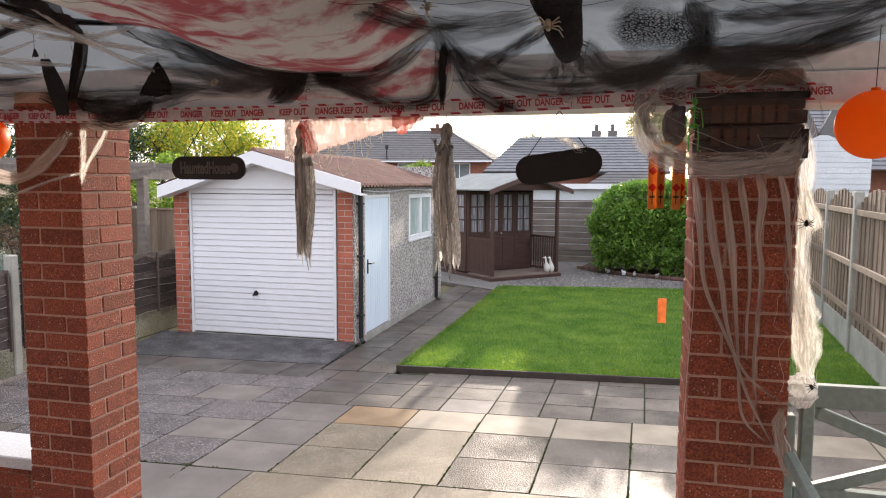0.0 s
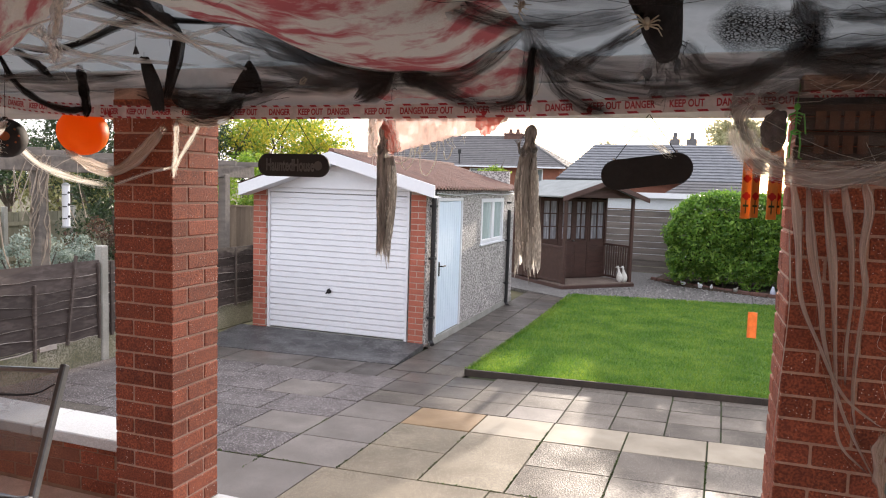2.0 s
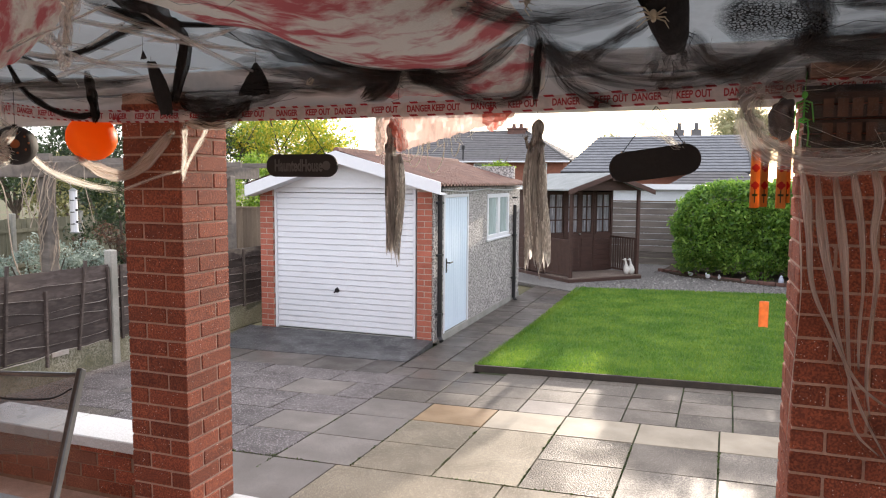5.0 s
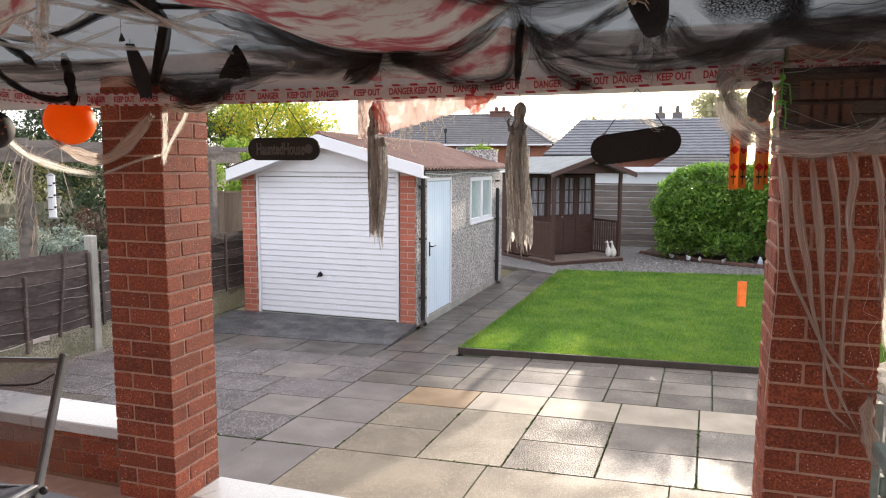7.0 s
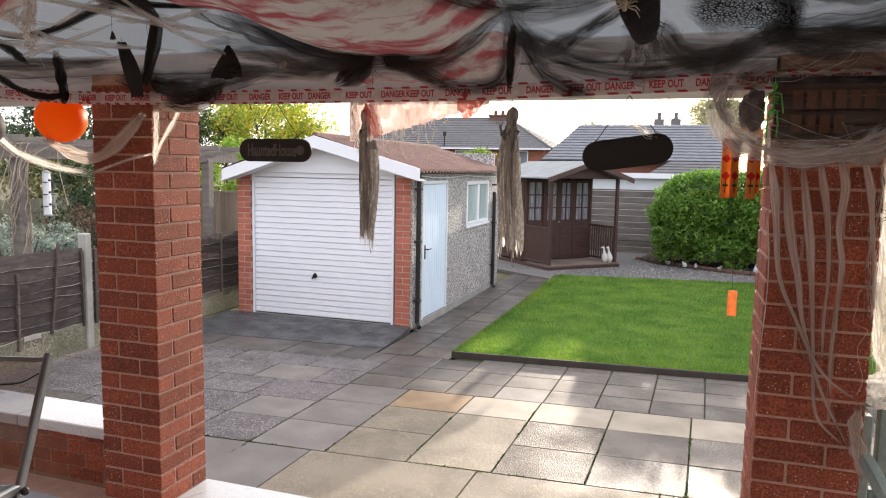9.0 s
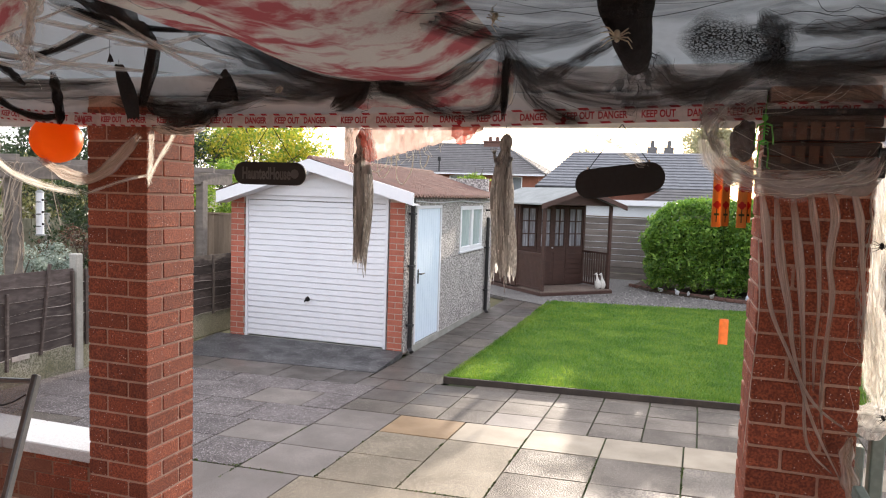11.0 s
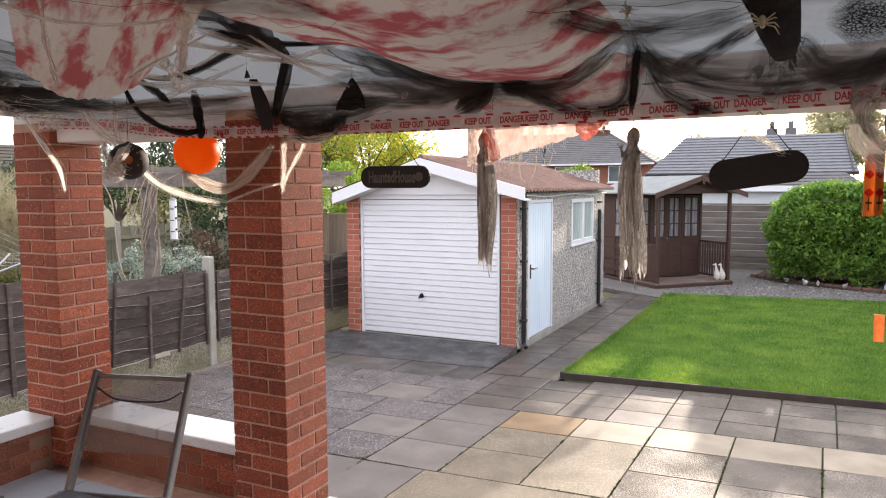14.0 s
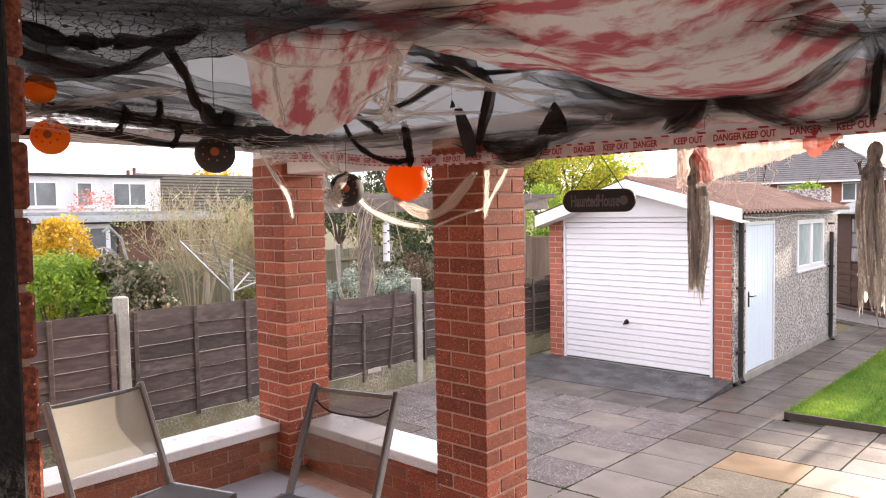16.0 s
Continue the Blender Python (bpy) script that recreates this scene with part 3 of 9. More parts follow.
def close_board(i, a, b):
    """An arched close-board panel between a and b on the lawn's far side."""
    f = thing("timber_fence", "arch-topped close-boarded tan timber fence with concrete posts", "fence", group="lawn fence bays")
    a, b = Vector((*a, 0)), Vector((*b, 0))
    d = (b - a)
    n = 17
    ang = math.degrees(math.atan2(d.y, d.x))
    f.matrix_basis = pose(a.x, a.y, 0, 0, 0, ang)
    L = d.length
    share("post", POST.data, pose(0, 0, -0.1) @ Matrix.Diagonal((1, 1, 2.22 / 1.5, 1)), f)
    boxed("gravel_board", (0.06, L - 0.06, -0.025, 0.025, -0.05, 0.42), M["concrete"], f, 0.006)
    for k in range(n):
        s = (k + 0.5) / n
        top = 1.95 + 0.20 * math.sin(math.pi * s)
        x = 0.06 + (L - 0.12) * s
        w = (L - 0.12) / n
        boxed("board", (x - w / 2 + 0.006, x + w / 2 - 0.006, -0.014 + 0.010 * (k % 2), 0.004 + 0.010 * (k % 2), 0.42, top - 0.012 * (k % 2)), M["fence_tan"], f, 0.002)
    for z in (0.55, 1.15, 1.82):
        boxed("rail", (0.06, L - 0.06, 0.012, 0.05, z, z + 0.075), M["fence_tan"], f, 0.004)
    return f


fx = lambda y: 3.10 + 0.085 * (y - 9.0)
fy = [5.55, 7.47, 9.39, 11.31, 13.23, 15.15, 17.07, 18.99]
for i, (a, b) in enumerate(zip(fy, fy[1:])):
    close_board(i, (fx(a), a), (fx(b), b))
bpy.data.objects.remove(POST)

f = thing("fence", "weathered grey horizontal timber board fence behind the gravel", "fence", pose(-4.6, 19.25, 0))
for i in range(10):
    boxed("board", (0, 8.5, 0.0 + 0.008 * (i % 2), 0.04, 0.03 + i * 0.166, 0.03 + i * 0.166 + 0.158), M["fence_grey"], f, 0.006)
boxed("cap", (0, 8.5, -0.03, 0.07, 1.695, 1.73), M["fence_tan"], f, 0.004)


# ---- foliage ----
def leaf_mat(name, dark, mid, light, sheer=0.4, rough=0.45):
    """Leaves that vary one by one."""
    m = bpy.data.materials.new(name)
    m.use_nodes = True
    n, l = m.node_tree.nodes, m.node_tree.links
    b = n["Principled BSDF"]
    g = n.new("ShaderNodeNewGeometry")
    r = n.new("ShaderNodeValToRGB")
    r.color_ramp.elements[0].color, r.color_ramp.elements[1].color = (*dark, 1), (*light, 1)
    e = r.color_ramp.elements.new(0.5)
    e.color = (*mid, 1)
    l.new(g.outputs["Random Per Island"], r.inputs[0])
    l.new(r.outputs[0], b.inputs["Base Color"])
    b.inputs["Roughness"].default_value = rough
    tr = n.new("ShaderNodeBsdfTranslucent")
    l.new(r.outputs[0], tr.inputs[0])
    mx = n.new("ShaderNodeMixShader")
    mx.inputs[0].default_value = sheer
    l.new(b.outputs[0], mx.inputs[1])
    l.new(tr.outputs[0], mx.inputs[2])
    l.new(mx.outputs[0], n["Material Output"].inputs[0])
    return m


def leaves(name, spots, size, material, parent, rng, wide=0.5, label="", flat=0.0):
    """Small folded leaves, four triangles each, at the spots."""
    spots = np.asarray(spots)
    n = len(spots)
    d = rng.normal(size=(n, 3))
    d[:, 2] *= 1 - flat
    d /= np.linalg.norm(d, axis=1)[:, None]
    s = rng.normal(size=(n, 3))
    s -= (s * d).sum(1)[:, None] * d
    s /= np.linalg.norm(s, axis=1)[:, None]
    up = np.cross(d, s)
    k = (size * rng.uniform(0.6, 1.3, n))[:, None]
    tip, base = spots + d * k * 0.5, spots - d * k * 0.5
    a, b = spots + s * k * wide * 0.5 + up * k * 0.1, spots - s * k * wide * 0.5 + up * k * 0.1
    verts = np.stack([base, a, tip, b], 1).reshape(-1, 3)
    i = np.arange(n) * 4
    faces = np.concatenate([np.stack([i, i + 1, i + 2], 1), np.stack([i, i + 2, i + 3], 1)])
    me = bpy.data.meshes.new(name)
    me.from_pydata(verts.tolist(), [], faces.tolist())
    me.materials.append(material)
    ob = new(name, me)
    ob.parent = parent
    if label:
        tagged(ob, label)
    return ob


def clumps(rng, centres, radius, per, squash=1.0):
    """Spots gathered on the outer shells of many clumps."""
    out = []
    for c in centres:
        r = radius * rng.uniform(0.6, 1.25)
        v = rng.normal(size=(per, 3))
        v /= np.linalg.norm(v, axis=1)[:, None]
        v *= r * rng.uniform(0.45, 1.05, (per, 1))
        v[:, 2] *= squash
        out.append(v + np.asarray(c))
    return np.concatenate(out)


def tree(name, label, x, y, trunk_h, height, spread, material, seed, bark, leaf=0.1, count=70, per=60, radius=0.5, limbs=7, base=0.0, group="", lean=0.0):
    """A tapered trunk with limbs, and a crown of leaf clumps with gaps."""
    rng = np.random.default_rng(seed)
    t = thing(name, label, "tree", pose(x, y, base), group)
    bm = fresh()
    r0 = 0.035 * height
    tube(bm, [(0, 0, -0.2), (0.02, 0.01, trunk_h * 0.5), (0.05 + lean * 0.3, -0.03, trunk_h), (lean, 0.05, trunk_h + (height - trunk_h) * 0.6)], [r0, r0 * 0.8, r0 * 0.6, r0 * 0.2], 8)
    part("trunk", bm, bark, t)
    ends = []
    for k in range(limbs):
        a = k * 2.4 + rng.uniform(0, 0.6)
        z0 = trunk_h * rng.uniform(0.7, 1.1)
        rr = spread * rng.uniform(0.5, 0.95)
        z1 = trunk_h + (height - trunk_h) * rng.uniform(0.35, 0.95)
        e = (lean + rr * math.cos(a), rr * math.sin(a), z1)
        bm = fresh()
        tube(bm, [(lean * 0.25, 0, z0), (e[0] * 0.45, e[1] * 0.45, z0 + (z1 - z0) * 0.6), e], [r0 * 0.4, r0 * 0.25, r0 * 0.06], 6)
        part("limb", bm, bark, t)
        ends.append(e)
    cs = []
    for k in range(count):
        v = rng.normal(size=3)
        v /= np.linalg.norm(v)
        q = rng.uniform(0.35, 1.0) ** 0.5
        wob = 0.8 + 0.35 * noise.noise((v[0] * 2 + seed, v[1] * 2, v[2] * 2))
        cs.append((lean + v[0] * spread * q * wob, v[1] * spread * q * wob, trunk_h + (height - trunk_h) * (0.5 + 0.5 * v[2] * q * wob)))
    leaves("crown", clumps(rng, cs, radius, per, 0.7), leaf, material, t, rng)
    return t


L_LAUREL = leaf_mat("laurel_leaves", (0.05, 0.13, 0.018), (0.12, 0.25, 0.03), (0.24, 0.38, 0.06), 0.45, 0.4)
L_YELLOW = leaf_mat("autumn_leaves", (0.13, 0.25, 0.03), (0.33, 0.40, 0.04), (0.72, 0.56, 0.07), 0.55)
L_DARK = leaf_mat("evergreen_leaves", (0.018, 0.038, 0.014), (0.032, 0.06, 0.02), (0.06, 0.095, 0.03), 0.25)
L_LIME = leaf_mat("lime_leaves", (0.10, 0.20, 0.02), (0.18, 0.30, 0.03), (0.32, 0.42, 0.05), 0.45)
L_SILVER = leaf_mat("silver_leaves", (0.16, 0.22, 0.18), (0.28, 0.34, 0.29), (0.42, 0.48, 0.42), 0.3)
L_RUST = leaf_mat("russet_leaves", (0.05, 0.028, 0.02), (0.10, 0.05, 0.035), (0.17, 0.09, 0.05), 0.3)
L_RHODO = leaf_mat("rhododendron_leaves", (0.05, 0.08, 0.035), (0.11, 0.12, 0.06), (0.34, 0.25, 0.19), 0.25, 0.35)
L_GOLD = leaf_mat("gold_leaves", (0.36, 0.22, 0.02), (0.62, 0.40, 0.03), (0.75, 0.55, 0.06), 0.45)
L_OLIVE = leaf_mat("olive_leaves", (0.11, 0.12, 0.04), (0.2, 0.2, 0.07), (0.30, 0.27, 0.10), 0.4)
# distance haze mixed into the leaf colour
L_HAZE = leaf_mat("haze_tinted_far_leaves", (0.30, 0.31, 0.16), (0.42, 0.41, 0.24), (0.52, 0.48, 0.30), 0.5)
L_SAGE = leaf_mat("sage_green_leaves", (0.16, 0.20, 0.08), (0.26, 0.29, 0.13), (0.36, 0.36, 0.18), 0.45)
BARK = surface("grey_brown_bark", (0.13, 0.10, 0.08), (0.08, 0.065, 0.05), 6, 0.9, 0.8, 40, stretch=(3, 3, 0.6))
TWIG = surface("pale_twig_bark", (0.44, 0.375, 0.25), (0.34, 0.29, 0.19), 6, 0.9, 0.3, 40)


def hedge():
    rng = np.random.default_rng(11)
    h = thing("hedge", "dense clipped green laurel hedge on a soil bed", "hedge", pose(-0.34, 16.5, 0.06))
    L, D, T = 3.9, 1.7, 2.08
    n = 26000
    face = rng.choice(4, n, p=[0.55, 0.2, 0.15, 0.1])
    u, v = rng.uniform(0, 1, n), rng.uniform(0, 1, n)
    x = np.where(face == 2, 0.0, np.where(face == 3, L, u * L))
    y = np.where(face == 0, 0.0, np.where(face == 1, v * D, u * D))
    z = np.where(face == 1, T, 0.16 + v * (T - 0.16))
    # rounded shoulders and a billowing front
    sh = np.clip((z - T + 0.55) / 0.55, 0, 1) ** 2
    y = np.where(face == 0, y + sh * 0.42, y)
    x = np.where(face == 2, x + sh * 0.45, x)
    low = np.clip((0.55 - z) / 0.5, 0, 1)
    wob = np.array([noise.fractal((a * 1.7, b * 1.7, c * 1.9), 0.6, 2.0, 3) for a, b, c in zip(x, y, z)])
    y = y - np.where(face == 0, wob * 0.22 - low * 0.25, 0)
    x = x - np.where(face == 2, wob * 0.22 - low * 0.2, 0)
    z = z + np.where(face == 1, wob * 0.16 - 0.12 * (y < 0.3), 0)
    z = z - 0.42 * np.clip(1 - x / 0.8, 0, 1) ** 1.6 * np.clip((z - 0.9) / 1.1, 0, 1)
    p = np.stack([x, y, z], 1) + rng.normal(0, 0.045, (n, 3))
    leaves("foliage", p, 0.105, L_LAUREL, h, rng, 0.5)
    # near-black core: the shade between the leaves, put in as colour
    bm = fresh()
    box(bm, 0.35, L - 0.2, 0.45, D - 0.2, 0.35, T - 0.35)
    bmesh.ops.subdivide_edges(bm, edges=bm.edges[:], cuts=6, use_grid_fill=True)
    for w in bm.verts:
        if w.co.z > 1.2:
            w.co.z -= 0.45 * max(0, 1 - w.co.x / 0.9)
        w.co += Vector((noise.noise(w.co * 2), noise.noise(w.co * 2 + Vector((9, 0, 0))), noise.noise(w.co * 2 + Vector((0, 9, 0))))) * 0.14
    part("inner_shade", bm, surface("hedge_shade_core", (0.012, 0.022, 0.008), (0.02, 0.03, 0.01), 5, 0.95), h)
    for k in range(9):
        bm = fresh()
        a = 0.3 + k * 0.42
        tube(bm, [(a, 0.45, -0.1), (a + 0.05, 0.42, 0.35), (a - 0.08, 0.3, 0.8)], [0.03, 0.025, 0.012], 6)
        part("stem", bm, BARK, h)
    # a low side shoot in front
    q = clumps(rng, [(1.75 + rng.uniform(-0.2, 0.2), -0.05 + rng.uniform(-0.1, 0.2), rng.uniform(0.1, 0.6)) for _ in range(14)], 0.16, 26)
    tagged(leaves("shoot", q, 0.09, L_LAUREL, h, rng), kind="stuff")
    return h


hedge()


def bush(name, label, x, y, z, r, h, material, seed, leaf, count, per, category="shrub", rad=0.18):
    rng = np.random.default_rng(seed)
    b = thing(name, label, category, pose(x, y, z))
    cs = []
    for k in range(count):
        v = rng.normal(size=3)
        v /= np.linalg.norm(v)
        cs.append((v[0] * r * rng.uniform(0.6, 1), v[1] * r * rng.uniform(0.6, 1), h * (0.5 + 0.48 * v[2])))
    leaves("foliage", clumps(rng, cs, rad, per, 0.9), leaf, material, b, rng)
    for k in range(5):
        bm = fresh()
        a = k * 1.3
        tube(bm, [(0.05 * math.cos(a), 0.05 * math.sin(a), -0.05), (r * 0.6 * math.cos(a), r * 0.6 * math.sin(a), h * 0.8)], [0.025, 0.008], 6)
        part("stem", bm, BARK, b)
    return b


# shrubs of the next garden
NZ = -0.06
bush("silver_shrub", "rounded silver-green shrub beyond the fence", -10.0, 8.0, NZ, 0.75, 1.25, L_SILVER, 21, 0.06, 60, 80)
bush("silver_shrub", "small silver-green shrub beside a climber-wrapped post", -10.2, 9.1, NZ, 0.5, 1.1, L_SILVER, 22, 0.06, 34, 80)
bush("evergreen_shrub", "tall dark ivy-like evergreen shrub", -11.3, 11.3, NZ, 1.25, 2.5, L_DARK, 23, 0.09, 90, 90, rad=0.3)
bush("russet_shrub", "dark russet-leaved shrub beside the evergreen", -10.6, 9.95, NZ, 0.55, 1.35, L_RUST, 24, 0.06, 34, 70)
bush("rhododendron", "bronze-tipped rhododendron beyond the fence", -11.0, 4.15, NZ, 0.75, 1.62, L_RHODO, 25, 0.11, 80, 110, rad=0.25)
bush("green_shrub", "bright green shrub beyond the fence", -11.2, 3.28, NZ, 0.72, 1.72, L_LIME, 26, 0.075, 90, 120, rad=0.25)
bush("golden_shrub", "golden-yellow autumn shrub beyond the fence", -12.8, 3.85, NZ, 0.66, 2.15, L_GOLD, 27, 0.08, 90, 130, rad=0.26)
bush("russet_shrub", "low orange-brown shrub by the rotary dryer", -12.0, 7.3, NZ, 0.6, 1.1, L_OLIVE, 28, 0.08, 34, 50)
bush("pink_shrub", "small red-leaved shrub before the white house", -26, 9.6, NZ, 1.2, 3.1, leaf_mat("pink_leaves", (0.4, 0.12, 0.1), (0.55, 0.22, 0.18), (0.6, 0.3, 0.25)), 29, 0.12, 30, 40, rad=0.4)


def twiggy(x, y, z, h, r, seed):
    """A bare shrub of many fine upright stems."""
    rng = np.random.default_rng(seed)
    t = thing("bare_shrub", "bare multi-stemmed shrub with fine pale twigs", "shrub", pose(x, y, z))
    for k in range(16):
        bm = fresh()
        a = rng.uniform(0, 6.28)
        q = r * rng.uniform(0.3, 1.0)
        top = h * rng.uniform(0.75, 1.0)
        p1 = Vector((q * 0.35 * math.cos(a), q * 0.35 * math.sin(a), top * 0.45))
        p2 = Vector((q * math.cos(a), q * math.sin(a), top))
        tube(bm, [(0.08 * math.cos(a), 0.08 * math.sin(a), 0), p1, p2], [0.014, 0.009, 0.003], 5, False)
        for j in range(22):
            s = rng.uniform(0.3, 0.95)
            b0 = p1.lerp(p2, (s - 0.3) / 0.7)
            e = b0 + Vector((rng.normal(0, 0.22), rng.normal(0, 0.22), rng.uniform(0.15, 0.5)))
            tube(bm, [b0, b0.lerp(e, 0.5) + Vector((rng.normal(0, 0.03), rng.normal(0, 0.03), 0)), e], [0.006, 0.0045, 0.002], 3, False)
            for i in range(3):
                c = b0.lerp(e, rng.uniform(0.3, 0.9))
                f = c + Vector((rng.normal(0, 0.1), rng.normal(0, 0.1), rng.uniform(0.05, 0.22)))
                tube(bm, [c, f], [0.004, 0.002], 3, False)
        part("stem", bm, TWIG, t)
    cs = [(rng.normal(0, r * 0.5), rng.normal(0, r * 0.5), h * rng.uniform(0.45, 0.95)) for _ in range(60)]
    leaves("foliage", clumps(rng, cs, 0.2, 26), 0.05, L_SAGE, t, rng)
    return t


twiggy(-12.0, 5.85, NZ, 2.75, 1.25, 31)
twiggy(-12.6, 7.2, NZ, 2.5, 0.9, 32)

# trees behind
tree("ash_tree", "autumn tree with yellow-green leaves behind the garage", -16.1, 25.0, 2.0, 5.4, 3.1, L_YELLOW, 41, BARK, 0.17, 190, 60, 0.6)
tree("dark_tree", "dark evergreen tree behind the garage", -17.8, 23.0, 1.2, 4.7, 2.0, L_DARK, 42, BARK, 0.12, 90, 80, 0.55)
tree("dark_tree", "tall dark evergreen beyond the pergola", -16.5, 15.5, 0.8, 4.6, 2.2, L_DARK, 43, BARK, 0.12, 110, 80, 0.55)
tree("lime_shrub_tree", "lime-green conifer beside the garage", -11.6, 16.2, 0.3, 3.3, 1.2, L_LIME, 44, BARK, 0.1, 70, 70, 0.32)
tree("dark_tree", "dark evergreen beyond the side fence", -19.5, 12.8, 0.6, 3.4, 2.2, L_DARK, 45, BARK, 0.12, 80, 70, 0.5)
tree("autumn_tree", "olive and yellow shrubby tree by the pergola", -14.8, 13.2, 0.5, 3.0, 1.3, L_OLIVE, 46, BARK, 0.1, 60, 60, 0.35)
tree("far_tree", "far tree behind the roofs, its leaves coloured pale with haze", -7.6, 60, 3.0, 6.3, 1.4, L_HAZE, 47, BARK, 0.3, 40, 40, 0.5)
tree("far_tree", "far tree behind the bungalow, its leaves coloured pale with haze", 3.0, 58, 3.0, 8.2, 3.2, L_HAZE, 48, BARK, 0.35, 130, 60, 0.8)
tree("gold_tree", "golden far tree behind the dark roof", -52.0, 29.5, 2.5, 6.0, 3.0, L_GOLD, 49, BARK, 0.4, 50, 40, 0.9)

tree("small_tree", "small yellow-green tree before the brick house", -8.7, 30.0, 1.0, 3.6, 1.0, L_LIME, 50, BARK, 0.13, 40, 40, 0.35)
tree("dark_tree", "broad dark evergreen behind the side garden", -24, 19.0, 1.0, 4.4, 2.6, L_DARK, 51, BARK, 0.16, 80, 60, 0.6)


# ---- houses around ----
def tiled(bm, a, b, c, d, courses, thick=0.06, lap=0.02, rolls=0):
    """Courses of tiles on the slope a-b (eave) to d-c (ridge), each course a step."""
    a, b, c, d = (Vector(p) for p in (a, b, c, d))
    nrm = (b - a).cross(d - a).normalized()
    if nrm.z < 0:
        nrm = -nrm
    back = None
    for i in range(courses):
        s0, s1 = i / courses, (i + 1) / courses
        under = back
        p0, p1 = a.lerp(d, s0), b.lerp(c, s0)
        q0, q1 = a.lerp(d, min(s1, 1)), b.lerp(c, min(s1, 1))
        m = max(1, rolls)
        low, top, back = [], [], []
        for j in range(m + 1):
            w = j / m
            wave = nrm * (thick * 0.2 * (j % 2)) if rolls else Vector((0, 0, 0))
            low.append(under[j] if under else bm.verts.new(p0.lerp(p1, w)))
            top.append(bm.verts.new(p0.lerp(p1, w) + nrm * thick + wave))
            back.append(bm.verts.new(q0.lerp(q1, w) + nrm * thick * 0.15 + wave))
        for j in range(m):
            bm.faces.new((low[j], low[j + 1], top[j + 1], top[j]))
            bm.faces.new((top[j], top[j + 1], back[j + 1], back[j]))


def window_unit(parent, x0, x1, y, z0, z1, bars=1, material="white_plastic", axis="x", deep=0.1):
    """A framed window in a wall that faces -y (axis x) or +x (axis y)."""
    def put(bm, a0, a1, b0, b1, z_0, z_1):
        if axis == "x":
            box(bm, a0, a1, b0, b1, z_0, z_1, 0.004)
        else:
            box(bm, -b1, -b0, a0, a1, z_0, z_1, 0.004)
    bm = fresh()
    w = 0.07
    put(bm, x0, x0 + w, y - 0.02, y + deep, z0, z1)
    put(bm, x1 - w, x1, y - 0.02, y + deep, z0, z1)
    put(bm, x0 + w, x1 - w, y - 0.02, y + deep, z0, z0 + w)
    put(bm, x0 + w, x1 - w, y - 0.02, y + deep, z1 - w, z1)
    for k in range(bars):
        c = x0 + (x1 - x0) * (k + 1) / (bars + 1)
        put(bm, c - 0.035, c + 0.035, y - 0.02, y + deep, z0 + w, z1 - w)
    win = part("window", bm, M[material], parent)
    bm = fresh()
    put(bm, x0 + 0.03, x1 - 0.03, y - 0.012, y - 0.005, z0 + 0.03, z1 - 0.03)
    part("pane", bm, M["dark_pane"], win)
    bm = fresh()
    put(bm, x0 - 0.05, x1 + 0.05, y - 0.08, y, z0 - 0.08, z0)
    part("sill", bm, M["white_paint"], win)
    return win


M["dark_pane"] = surface("window_pane_reflecting", (0.20, 0.225, 0.25), (0.10, 0.115, 0.13), 0.9, 0.12, 0.0, 20, spec=0.3)
M["net_pane"] = surface("net_curtain_pane", (0.52, 0.52, 0.56), (0.08, 0.08, 0.09), 9, 0.15, 0.0, 40, spec=0.4, stretch=(2, 2, 0.1), c3=(0.2, 0.2, 0.22))
M["render_white"] = surface("white_render", (0.64, 0.67, 0.71), (0.56, 0.59, 0.635), 1.5, 0.8, 0.2, 30)

# grey-tiled bungalow beyond the back fence: long roof seen over the summerhouse
b = thing("bungalow", "bungalow with a long grey concrete-tiled roof and white gable", "house", pose(-5.10, 27.18, 0.38) @ Matrix.Diagonal((0.827, 0.827, 0.827, 1)))
bm = fresh()
box(bm, 0.3, 8.2, 0.4, 7.5, -0.6, 2.75)
part("wall", bm, M["house_brick"], b)
bm = fresh()
tiled(bm, (0, 0, 2.70), (8.5, 0, 2.70), (8.0, 4.0, 4.55), (1.2, 4.0, 4.55), 13, 0.05, 0.02, 34)
tiled(bm, (8.5, 8, 2.70), (0, 8, 2.70), (1.2, 4.0, 4.55), (8.0, 4.0, 4.55), 13, 0.05, 0.02, 2)
tiled(bm, (0, 8, 2.70), (0, 0, 2.70), (1.2, 4.0, 4.55), (1.2, 4.0, 4.55), 13, 0.05, 0.02, 16)
part("roof", bm, M["roof_tile"], b, "grey concrete-tiled roof")
bm = fresh()
prism(bm, [(0.3, 2.0), (4.0, 4.4), (7.7, 2.0)], 8.0, 8.15, "x")
part("gable", bm, M["render_white"], b, "white rendered gable")
bm = fresh()
bar(bm, (8.3, -0.1, 2.62), (8.1, 4.0, 4.62), 0.06, 0.2)
bar(bm, (8.1, 4.0, 4.62), (8.3, 8.1, 2.62), 0.06, 0.2)
part("bargeboard", bm, M["black_plastic"], b)
boxed("gutter", (0, 8.5, -0.12, 0.0, 2.6, 2.7), M["black_plastic"], b)
window_unit(b, 1.2, 3.0, 0.4, 1.1, 2.3, 2)
for x in (4.75, 5.6):
    ch = boxed("chimney", (x, x + 0.5, 6.0, 6.5, 3.6, 5.0), M["roof_slate"], b, 0.01)
    bm = fresh()
    tube(bm, [(x + 0.25, 6.25, 5.0), (x + 0.25, 6.25, 5.35)], [0.12, 0.1], 8)
    part("pot", bm, M["roof_slate"], ch)

